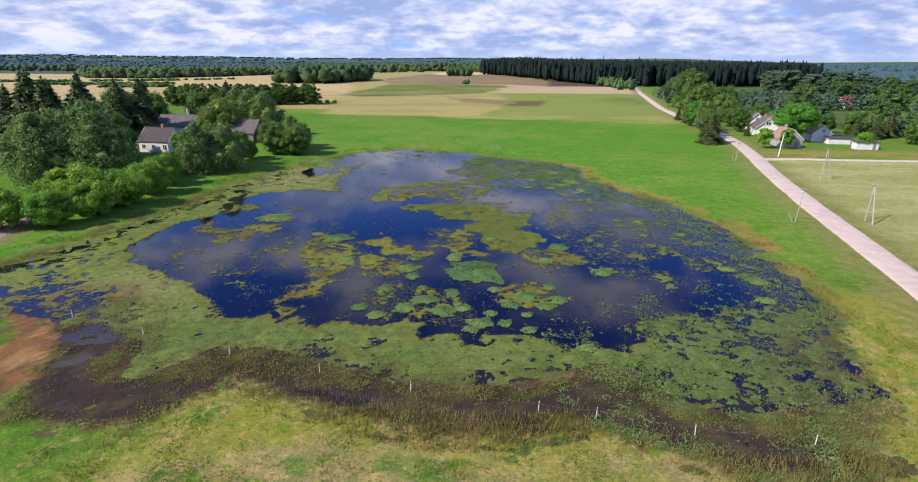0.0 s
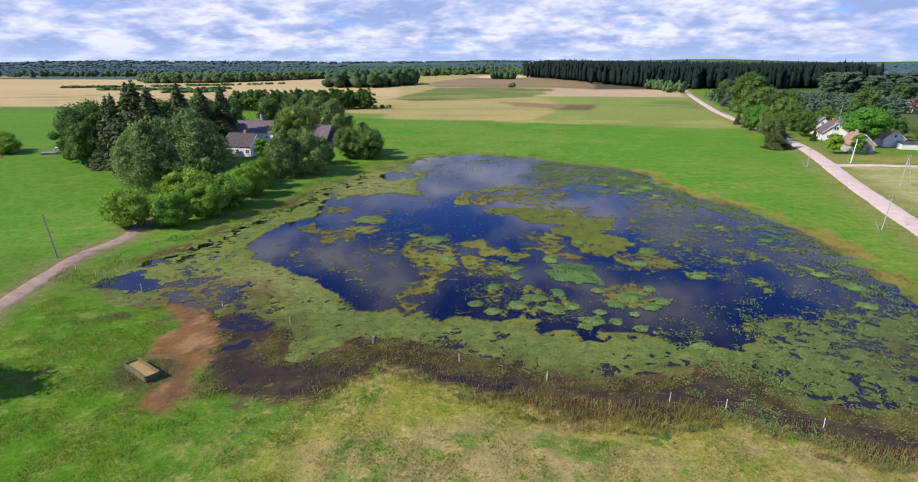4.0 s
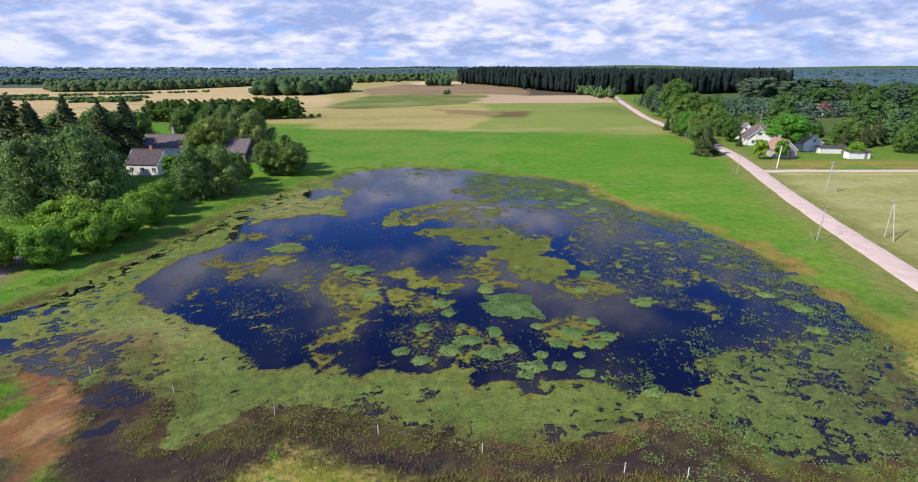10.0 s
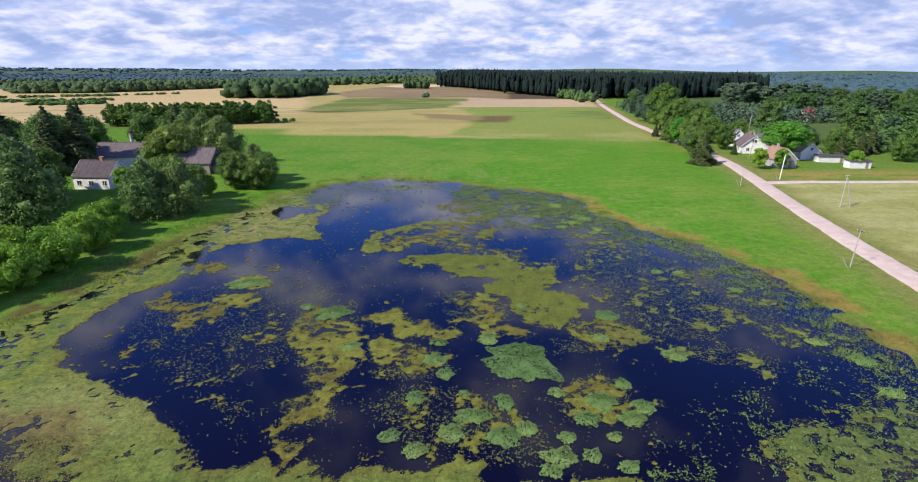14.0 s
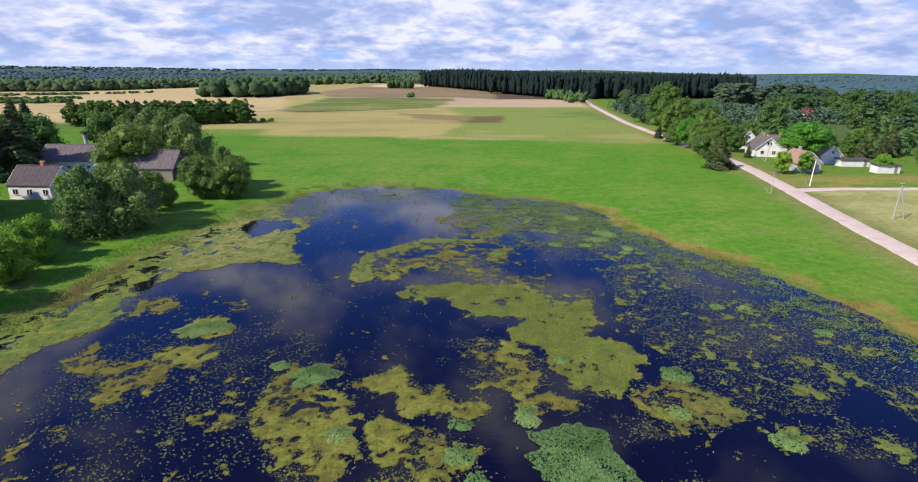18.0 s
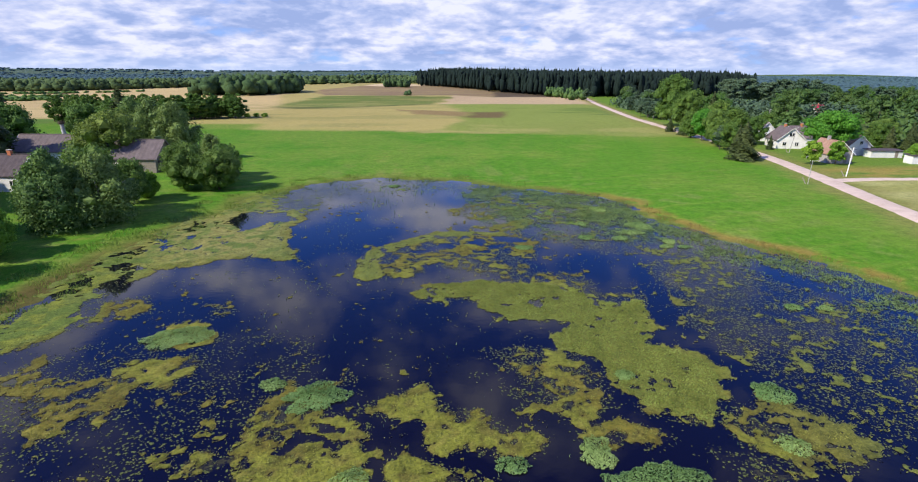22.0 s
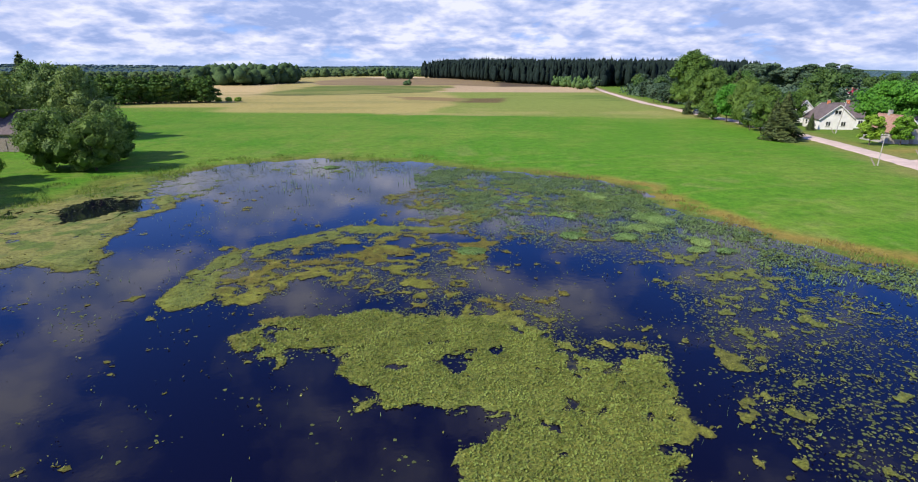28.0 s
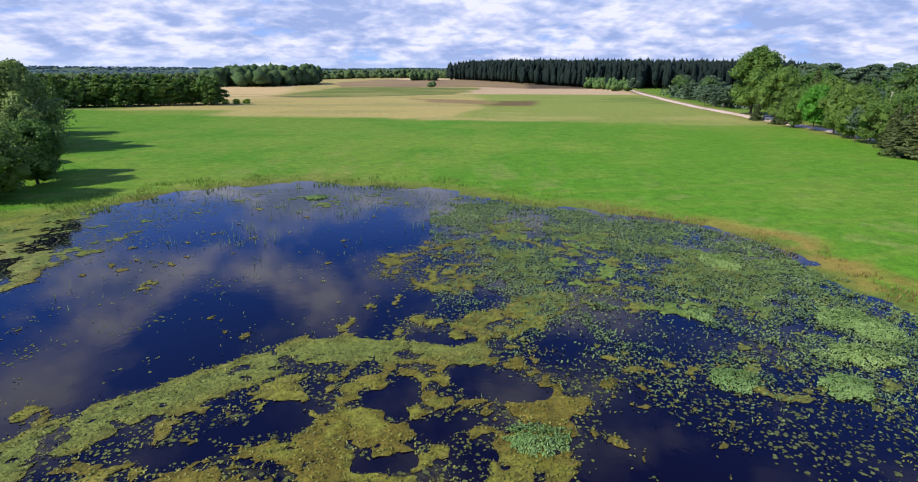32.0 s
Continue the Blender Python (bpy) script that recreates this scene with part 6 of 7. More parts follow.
G_EAST, G_WEST = "houses of the hamlet by the road", "buildings of the farmstead"
for ob in (house("house", 113, 207, 74, 10, 8.4, 2.7, 6.3, M_WHITE, M_ROOF_GREY, "white plastered house with a grey gabled roof", [("w", -0.1, 4.4, 1.6, 1.1), ("w", -2.0, 1.5, 1.1, 1.2), ("w", 1.6, 1.5, 1.1, 1.2), ("n", -2.5, 1.5, 1.1, 1.2), ("n", 2, 1.5, 1.1, 1.2)], ("n", 0), 1.5),
           house("house", 121.5, 210, -14, 9, 7.5, 3.0, 6.4, M_WHITE, M_ROOF_GREY, "white house wing with a grey roof and dormer", [("s", -2.6, 1.6, 1.1, 1.2), ("s", 1.2, 1.6, 1.1, 1.2)], ("s", 3.0), -1.0),
           house("house", 119, 227, 74, 9, 6.6, 3.0, 6.4, M_WHITE, M_ROOF_GREY, "white house with a grey roof behind the others", [("w", 0, 4.2, 0.9, 1.0), ("w", -1.6, 1.6, 1.0, 1.2), ("w", 1.6, 1.6, 1.0, 1.2)], None, 1.0),
           house("shed", 104.5, 178, 82, 9, 6.6, 2.6, 5.6, M_GREYWALL, M_ROOF_BROWN, "grey block shed with a worn brown tile roof", [("w", 0, 3.9, 0.6, 0.8)], ("w", 1.4), 1.4, "shed"),
           house("house", 123, 191.5, 78, 8, 6.0, 2.8, 5.6, M_WHITE, M_ROOF_BROWN, "small white house with a reddish roof", [("w", 0.2, 3.7, 0.8, 0.9)], None, None),
           house("house", 230, 338, 20, 9.5, 8, 2.8, 6.8, M_WHITE, M_ROOF_RED, "house with a bright red metal roof among trees", [("s", -2, 1.6, 1.2, 1.2), ("s", 2, 1.6, 1.2, 1.2), ("e", 0, 4.0, 1, 1), ("e", -1.8, 1.6, 1, 1.2)], None, 1.0)):
    tagged(ob, group=G_EAST)
for ob in (house("farmhouse", -86.5, 157, -8, 9, 8.0, 3.0, 6.4, M_WHITE, M_ROOF_DARK, "white farmhouse with a dark gabled roof", [("s", -3, 1.6, 1.1, 1.2), ("s", 0, 1.6, 1.1, 1.2), ("s", 3.4, 1.6, 1.1, 1.2), ("e", 0.6, 4.2, 0.8, 0.9), ("e", -1.8, 1.6, 1, 1.2)], ("e", 1.5), 0.8, over=0.3),
           house("barn", -95, 188, -4, 15, 10, 3.6, 7.0, M_WHITE, M_ROOF_GREY, "long barn with a grey-brown corrugated roof", [("s", -5, 2.0, 0.9, 0.7), ("s", 0, 2.0, 0.9, 0.7), ("s", 5, 2.0, 0.9, 0.7)], ("s", 7.5), None, "barn"),
           house("barn", -70, 176, -6, 10, 9, 3.2, 6.8, M_WOOD, M_ROOF_GREY, "weathered wooden barn with a grey slate-like roof among trees", [("s", -3.4, 1.8, 0.9, 0.8)], ("s", -1), None, "barn"),
           house("shed", -62, 175.5, -6, 5.5, 7, 2.4, 4.8, M_WOOD, M_ROOF_DARK, "low wooden annex with a dark roof", [("s", 0.5, 1.4, 0.7, 0.6)], ("s", -1.4), None, "shed"),
           house("house", -127, 191, -12, 9, 7.5, 3.0, 6.2, M_BRICK, M_ROOF_DARK, "orange brick house with a dark roof behind birches", [("e", 0, 4.2, 0.8, 0.9), ("s", -2, 1.6, 1.0, 1.2), ("s", 2, 1.6, 1.0, 1.2)], ("e", 2), 0),
           house("shed", -106, 184, 60, 7, 5.4, 2.6, 4.8, M_GREYWALL, M_ROOF_GREY, "small grey shed between the farm buildings", [("w", 0, 1.6, 0.7, 0.7)], None, None, "shed"),
           house("shed", -75.5, 157.5, -8, 5, 4, 2.2, 3.8, M_WHITE, M_ROOF_DARK, "white lean-to with a dark roof beside the farmhouse", [("s", 0, 1.3, 0.6, 0.6)], None, None, "shed")):
    tagged(ob, group=G_WEST)


def flat_shed(x, y, turn, L, W, h, wall, roof, label):
    root = empty("shed", pose(x, y, ground_at(x, y), 0, 0, turn))
    part("wall", box(bmesh.new(), -L / 2, -W / 2, -0.2, L / 2, W / 2, h), wall, root)
    bm = box(bmesh.new(), -L / 2 - 0.3, -W / 2 - 0.3, h + 0.004, L / 2 + 0.3, W / 2 + 0.3, h + 0.14, 0.02)
    for v in bm.verts:
        v.co.z += 0.08 * (v.co.y + W / 2)
    part("roof", bm, roof, root)
    d = part("door", box(bmesh.new(), -0.45, -0.05, 0, 0.45, 0.05, 1.9, 0.01), M_WOOD, root)
    d.matrix_basis = pose(L * 0.3, -W / 2, 0.05)
    return tagged(root, label, "shed", G_EAST, "thing")


flat_shed(126.5, 184.0, -8, 9, 3.2, 1.9, M_WHITE, M_ROOF_DARK, "low white shed with a dark flat roof")
flat_shed(126.5, 172.5, -6, 6.4, 3, 2.1, M_WHITE, M_ROOF_DARK, "low white outbuilding overgrown with vines")
plant("bush1", 126, 173.5, 4.4, 0.85, "", "leafy vine heap growing over the white outbuilding")


# ---- poles ----
def pole(x, y, h, lean_x=0.0, lean_y=0.0, r=0.08, mat=None, label="", arms=True):
    z = ground_at(x, y)
    root = empty("utility_pole", pose(x, y, z))
    top = Vector((lean_x, lean_y, h))
    part("shaft", rod(bmesh.new(), (0, 0, -0.3), top, r, r * 0.72, 10), mat or M_CONCRETE, root)
    if mat is not M_WOOD:
        part("stub", rod(bmesh.new(), (-0.2, 0.1, -0.3), (-0.75, 0.9, 1.3), 0.11, 0.10, 8), M_WOOD, root, "dark tarred prop beside the foot")
    if arms:
        arm = part("crossarm", box(bmesh.new(), -0.55, -0.05, -0.05, 0.55, 0.05, 0.05, 0.01), M_DARKMETAL, root)
        arm.matrix_basis = pose(lean_x * 0.95, lean_y * 0.95, h * 0.95, 0, 0, -70)
        for sx in (-0.45, 0.45):
            part("insulator", rod(bmesh.new(), (sx, 0, 0.05), (sx, 0, 0.2), 0.05, 0.035, 8), M_POST, arm, "white porcelain insulator")
    return tagged(root, label or "leaning pale concrete utility pole beside the road", "pole", "utility poles along the road", "thing")


def brace_pole(x, y, h, dx, dy, turn_label):
    """A pole with a slanting strut that meets it near the top."""
    root = empty("braced_pole", pose(x, y, ground_at(x, y)))
    part("shaft", rod(bmesh.new(), (0, 0, -0.3), (0.35, 0.1, h), 0.12, 0.09, 10), M_CONCRETE, root)
    part("strut", rod(bmesh.new(), (dx, dy, -0.3), (0.42, 0.1, h * 0.93), 0.11, 0.08, 10), M_CONCRETE, root)
    arm = part("crossarm", box(bmesh.new(), -0.6, -0.05, -0.05, 0.6, 0.05, 0.05, 0.01), M_DARKMETAL, root)
    arm.matrix_basis = pose(0.35, 0.1, h * 0.97, 0, 0, 20)
    for sx in (-0.5, 0, 0.5):
        part("insulator", rod(bmesh.new(), (sx, 0, 0.05), (sx, 0, 0.22), 0.05, 0.035, 8), M_POST, arm)
    return tagged(root, turn_label, "pole", "utility poles along the road", "thing")


pole(56.1, 88.3, 5.8, 0.6, 0.2)
pole(73.9, 147.0, 5.0, 0.3, 0.2)
pole(89.8, 155.0, 6.6, 0.7, 0.3, 0.13, M_POST, "whitewashed utility pole at the lane's mouth")
pole(105.0, 194.0, 7.6, 1.6, 0.4, 0.12, M_CONCRETE, "pale leaning utility pole in front of the white house")
pole(-72.3, 65.0, 6.4, -1.3, 0.6, 0.12, M_WOOD, "weathered wooden pole beside the farm track", False)
pole(128, 240, 8.5, 0.8, 0, 0.14, M_CONCRETE, "pale utility pole behind the houses")
pole(150, 268, 8.5, 0.4, 0, 0.14, M_CONCRETE, "pale utility pole in front of the young pines")
pole(93.0, 208.0, 6.0, 0.1, 0, 0.16, M_POST, "white double pole among the roadside trees")
brace_pole(68.2, 88.9, 6.3, -0.5, -2.6, "pale concrete pole with a slanting strut in dry grass")
brace_pole(82.2, 123.4, 6.9, 2.6, 0.2, "pale concrete pole with a wide strut in the field")

# ---- stork's nest on a dead trunk ----
nest_pole = empty("nest_trunk", pose(-99, 200, ground_at(-99, 200)))
bm = bmesh.new()
for z0, z1, r0, r1 in ((0, 3.5, 0.62, 0.52), (3.5, 8.6, 0.52, 0.46)):
    rod(bm, (-0.09 * z0 + 0.5, 0, z0 - 0.2 * (z0 == 0)), (-0.09 * z1 + 0.5, 0, z1), r0, r1, 12)
part("trunk", bm, M_BIRCH, nest_pole, "bleached dead tree trunk")
r = np.random.default_rng(77)
a = r.uniform(0, 6.283, 420)
rad = 0.95 * np.sqrt(r.uniform(0.05, 1, 420))
c = np.stack([-0.27 + np.cos(a) * rad, np.sin(a) * rad, 8.6 + r.uniform(0, 0.6, 420) * (0.5 + 0.5 * rad)], 1)
v, f = cards(c, np.stack([np.cos(a), np.sin(a), r.uniform(-1, 1, 420)], 1), 0.06, 0.9, r)
part("nest", mesh_of("nest", v, f), M_STICKS, nest_pole, "large stork's nest of dry sticks")
tagged(nest_pole, "bleached dead trunk carrying a large stick nest", "trunk", kind="thing")

# ---- fence along the south shore ----
fence = empty("pasture_fence", pose(0, 0, 0))
POSTS = [(-66, 60.5), (-62, 59), (-53, 55), (-40.5, 51), (-31, 47.3), (-21, 43.5), (-12, 40.5), (-4, 38), (6, 35.6), (10.3, 34.9), (17, 33), (25, 32), (31.5, 31), (40, 29)]
tops = []
for i, (px, py) in enumerate(POSTS):
    z = max(ground_at(px, py), -0.1)
    post = part("fence_post", rod(bmesh.new(), (0, 0, -0.4), (random.uniform(-0.08, 0.08), random.uniform(-0.05, 0.05), 0.90), 0.034, 0.028, 8), M_POST, fence)
    post.location = (px, py, z)
    part("insulator", rod(bmesh.new(), (0.03, -0.07, 0.72), (0.03, -0.07, 0.80), 0.03, 0.025, 6), M_DARKMETAL, post)
    tops.append(Vector((px + 0.03, py - 0.07, z + 0.76)))
for p, q in zip(tops, tops[1:]):
    bm = bmesh.new()
    prev = p
    for k in range(1, 9):
        u = k / 8
        nxt = p.lerp(q, u) - Vector((0, 0, 0.18 * 4 * u * (1 - u)))
        rod(bm, prev, nxt, 0.005, 0.005, 4)
        prev = nxt
    part("wire", bm, M_WOOD, fence)
tagged(fence, "electric fence of short white posts and a sagging wire", "fence", kind="thing")

# ---- water trough ----
trough = empty("water_trough", pose(-40.6, 36.3, ground_at(-40.6, 36.3) + 0.02, 0, 0, -32))
TL, TW, TH = 3.8, 1.25, 0.55
for name, b in (("side_panel", (-TL / 2, -TW / 2, 0, TL / 2, -TW / 2 + 0.1, TH)), ("side_panel", (-TL / 2, TW / 2 - 0.1, 0, TL / 2, TW / 2, TH)), ("end_panel", (-TL / 2 - 0.09, -TW / 2, 0, -TL / 2, TW / 2, TH)), ("end_panel", (TL / 2, -TW / 2, 0, TL / 2 + 0.09, TW / 2, TH))):
    part(name, box(bmesh.new(), *b, 0.02), M_RUST, trough)
part("bottom", box(bmesh.new(), -TL / 2, -TW / 2 + 0.1, 0, TL / 2, TW / 2 - 0.1, 0.06), M_RUST, trough)
part("water", box(bmesh.new(), -TL / 2 + 0.004, -TW / 2 + 0.104, 0.07, TL / 2 - 0.004, TW / 2 - 0.104, 0.40), M_MUDWATER, trough, "brown still water")
for sy in (-1, 1):
    part("rim", box(bmesh.new(), -TL / 2 - 0.1, sy * TW / 2 - 0.07, TH + 0.003, TL / 2 + 0.1, sy * TW / 2 + 0.07, TH + 0.05, 0.01), M_RUST, trough, "worn mossy rim")
tagged(trough, "long rusty cattle trough with brown water on trodden mud", "trough", kind="thing")


# ---- car ----
def car(x, y, turn):
    root = empty("car", pose(x, y, ground_at(x, y) + 0.14, 0, 0, turn))
    bm = bmesh.new()
    profile = [(-2.15, 0.32), (-2.2, 0.62), (-2.1, 0.95), (-1.0, 1.0), (-0.35, 1.02), (1.95, 0.98), (2.12, 0.78), (2.12, 0.32)]
    rings = [[bm.verts.new((px, s * w, pz)) for px, pz in profile] for s, w in ((-1, 0.86), (1, 0.86))]
    n = len(profile)
    for i in range(n):
        bm.faces.new((rings[0][i], rings[0][(i + 1) % n], rings[1][(i + 1) % n], rings[1][i]))
    bm.faces.new(rings[0][::-1])
    bm.faces.new(rings[1])
    bmesh.ops.bevel(bm, geom=list(bm.edges), offset=0.07, segments=2, affect="EDGES", profile=0.6)
    bmesh.ops.recalc_face_normals(bm, faces=bm.faces)
    part("body", bm, M_CAR, root)
    bm = bmesh.new()
    low = [bm.verts.new(p) for p in ((-1.0, -0.8, 1.0), (1.95, -0.8, 0.98), (1.95, 0.8, 0.98), (-1.0, 0.8, 1.0))]
    high = [bm.verts.new(p) for p in ((-0.3, -0.62, 1.48), (1.6, -0.62, 1.46), (1.6, 0.62, 1.46), (-0.3, 0.62, 1.48))]
    for i in range(4):
        bm.faces.new((low[i], low[(i + 1) % 4], high[(i + 1) % 4], high[i]))
    bm.faces.new(high)
    bmesh.ops.bevel(bm, geom=list(bm.edges), offset=0.05, segments=1, affect="EDGES")
    bmesh.ops.recalc_face_normals(bm, faces=bm.faces)
    part("windows", bm, M_GLASS, root, "dark tinted glass all round")
    part("roof", box(bmesh.new(), -0.25, -0.6, 1.475, 1.55, 0.6, 1.53, 0.02), M_CAR, root)
    for wx in (-1.35, 1.35):
        for s in (-1, 1):
            tyre = part("wheel", rod(bmesh.new(), (wx, s * 0.70, 0.18), (wx, s * 0.89, 0.18), 0.32, 0.32, 20), M_TYRE, root)
            part("rim", rod(bmesh.new(), (wx, s * 0.885, 0.18), (wx, s * 0.90, 0.18), 0.2, 0.19, 12), M_CONCRETE, tyre)
    for s in (-1, 1):
        part("tail_light", box(bmesh.new(), 2.08, s * 0.68 - 0.12, 0.68, 2.14, s * 0.68 + 0.12, 0.86, 0.015), M_LAMP, root)
        part("headlight", box(bmesh.new(), -2.2, s * 0.62 - 0.16, 0.62, -2.14, s * 0.62 + 0.16, 0.76, 0.015), M_POST, root)
    return tagged(root, "silver-blue family car on the gravel road", "car", kind="thing")


car(103.6, 257.0, -79 + 180)


# ---- farm machines and boxes in the far yard ----
M_GREEN_PAINT = material("green_paint", (0.02, 0.16, 0.07), (0.05, 0.24, 0.11), 0.8, 0.45, 0.05)
M_RED_PAINT = material("red_paint", (0.45, 0.035, 0.015), (0.62, 0.08, 0.03), 0.8, 0.5, 0.05)
tractor = empty("tractor", pose(-141, 163, ground_at(-141, 163) + 0.02, 0, 0, 15))
part("hood", box(bmesh.new(), -0.2, -0.4, 0.8, 1.9, 0.4, 1.5, 0.08), M_GREEN_PAINT, tractor)
cab = part("cab", box(bmesh.new(), -1.4, -0.65, 1.0, -0.2, 0.65, 2.4, 0.08), M_GLASS, tractor)
part("cab_roof", box(bmesh.new(), -1.5, -0.75, 2.4, -0.1, 0.75, 2.55, 0.05), M_WHITE, cab)
for wx, wr, ww in ((-1.0, 0.8, 0.4), (1.5, 0.45, 0.28)):
    for s in (-1, 1):
        wheel = part("wheel", rod(bmesh.new(), (wx, s * 0.6, wr), (wx, s * (0.6 + ww), wr), wr, wr, 20), M_TYRE, tractor)
        part("rim", rod(bmesh.new(), (wx, s * (0.6 + ww) - s * 0.01, wr), (wx, s * (0.61 + ww), wr), wr * 0.5, wr * 0.45, 12), M_WHITE, wheel)
tagged(tractor, "green tractor with a white cab roof beside the trees", "tractor", kind="thing")
bale = empty("loading_frame", pose(-144.5, 165, ground_at(-144.5, 165)))
part("mast", box(bmesh.new(), -0.2, -0.2, 0, 0.2, 0.2, 2.9, 0.04), M_WOOD, bale)
part("boom", box(bmesh.new(), -0.9, -0.15, 2.5, 0.6, 0.15, 2.8, 0.04), M_WOOD, bale)
tagged(bale, "weathered loader mast standing beside the tractor", "machine", kind="thing")
for x, y, L, W, h, mat, lab in ((-150, 160, 1.8, 1.4, 1.0, M_WHITE, "white box standing in the yard grass"), (-146, 152, 4.2, 2.4, 0.7, M_WOOD, "flat weathered wooden trailer on the grass"), (-141.5, 155, 2.6, 1.2, 0.9, M_WOOD, "dark stacked pallets on the grass")):
    root = empty("yard_box", pose(x, y, ground_at(x, y), 0, 0, 20))
    part("body", box(bmesh.new(), -L / 2, -W / 2, 0.0, L / 2, W / 2, h * 0.85, 0.04), mat, root)
    part("top", box(bmesh.new(), -L / 2 - 0.05, -W / 2 - 0.05, h * 0.85 + 0.003, L / 2 + 0.05, W / 2 + 0.05, h, 0.03), mat, root)
    tagged(root, lab, "box", kind="thing")
for x, y in ((-155, 143), (-132, 158)):
    root = empty("red_implement", pose(x, y, ground_at(x, y) + 0.02, 0, 0, 10))
    part("beam", box(bmesh.new(), -1.8, -0.12, 0.5, 1.8, 0.12, 0.75, 0.03), M_RED_PAINT, root)
    for k in range(5):
        part("tine", rod(bmesh.new(), (-1.6 + 0.8 * k, 0, 0.5), (-1.5 + 0.8 * k, 0.35, 0), 0.05, 0.03, 6), M_RED_PAINT, root)
    tagged(root, "red farm implement with curved tines", "implement", kind="thing")
for x, y, h, s in ((-160, 152, 5, 1.2), (-166, 156, 6, 1.2), (-134, 147, 2.8, 1.0)):
    plant("bush0", x, y, h, s, "", "dark green bush at the edge of the yard")


# ---- water plants ----
def leaf_clump(cx, cy, rx, ry, rng, height=0.3, per=330, size=0.125):
    n = int(per * math.pi * rx * ry) + 30
    a, q = rng.uniform(0, 6.283, n), np.sqrt(rng.uniform(0, 1, n))
    edge = 0.45 + 1.1 * fbm(np.cos(a) * 2 + cx, np.sin(a) * 2 + cy, 1.0, 3, 7)
    x, y = np.cos(a) * q * rx * edge, np.sin(a) * q * ry * edge
    z = height * (1 - 0.7 * q ** 2) * rng.uniform(0.5, 1.1, n)
    nrm = np.stack([np.cos(a) * 0.3, np.sin(a) * 0.3, np.full(n, 0.9)], 1) + rng.normal(size=(n, 3)) * 0.42
    return cards(np.stack([x, y, z], 1), nrm, size * rng.uniform(0.4, 0.7, n), size * rng.uniform(0.9, 1.5, n), rng)


CLUMPS_A = [(2, 65, 3.2, 3.9), (-32, 88.6, 2.6, 1.9), (-7, 66, 1.1, 1.2), (-6, 63, 0.8, 1.1), (-1, 70, 1.2, 1.4), (-9, 59, 0.9, 1.1), (-1, 58, 0.8, 1.4), (-4, 56, 1.6, 1.2), (-6, 54, 1.1, 1.2), (-2, 53.2, 1.5, 1.2), (0.2, 54, 1.0, 1.0), (-11, 54, 0.9, 0.8),
            (-9, 52, 0.9, 0.9), (2, 50.4, 1.4, 1.1), (4.6, 50.4, 0.7, 0.8), (5.6, 55, 1.0, 1.0), (7.6, 57.4, 1.4, 1.4)]
CLUMPS_B = [(9.3, 54.6, 1.1, 1.0), (11, 56.4, 1.0, 1.0), (7, 49, 0.9, 0.7), (18, 65, 1.2, 1.2), (1, 49, 0.9, 0.7), (14, 75, 1.3, 1.4), (-19, 78, 2.4, 1.7), (12, 45.4, 1.0, 0.7), (4, 59, 0.7, 0.8), (14, 115, 1.0, 1.1), (19, 114, 1.3, 1.3), (24.5, 120.5, 1.8, 2.4), (4, 111, 1.3, 0.9),
            (7, 52.4, 0.7, 0.6), (3.2, 52.6, 0.8, 0.7), (10.5, 60, 0.8, 0.9), (-4.5, 59.5, 0.5, 0.6), (16, 122, 0.8, 0.9), (22, 131, 1.2, 1.6), (25, 112, 1.0, 1.5)]
CLUMPS_C = [(23.6, 109.8, 0.9, 0.7), (25.9, 109.3, 0.9, 0.6), (26.6, 89.1, 0.9, 0.8), (29.6, 88.5, 0.9, 0.7), (34.4, 81.5, 1.2, 0.8), (34.6, 66.5, 1.1, 0.9), (36.5, 62.5, 1.2, 1.2), (34.7, 56.7, 1.3, 1.0), (21.6, 116.8, 1.6, 1.2), (-12.9, 154.9, 1.2, 1.0),
            (-15.9, 69.3, 1.0, 1.0), (-22.1, 80, 1.0, 0.8), (11.6, 69.3, 1.0, 0.9), (4.3, 78.4, 0.8, 0.8), (-6.4, 69.4, 0.9, 0.8)]
rng = np.random.default_rng(21)
for cx, cy, rx, ry in CLUMPS_A + CLUMPS_B + CLUMPS_C:
    root = empty("water_plant", pose(cx, cy, 0.0))
    v, f = leaf_clump(cx, cy, rx, ry, rng, 0.26 + 0.03 * min(rx, 3))
    part("leaves", mesh_of("leaves", v, f), L_CLUMP, root)
    tagged(root, "round clump of grey-green leafy water plants", "water plant", "leafy clumps on the pond", "thing")


def scatter(count, x0, x1, y0, y1, weight, rng):
    """Random places, kept with the chance that weight gives."""
    x, y = rng.uniform(x0, x1, count), rng.uniform(y0, y1, count)
    keep = rng.uniform(0, 1, count) < weight(x, y)
    return x[keep], y[keep]


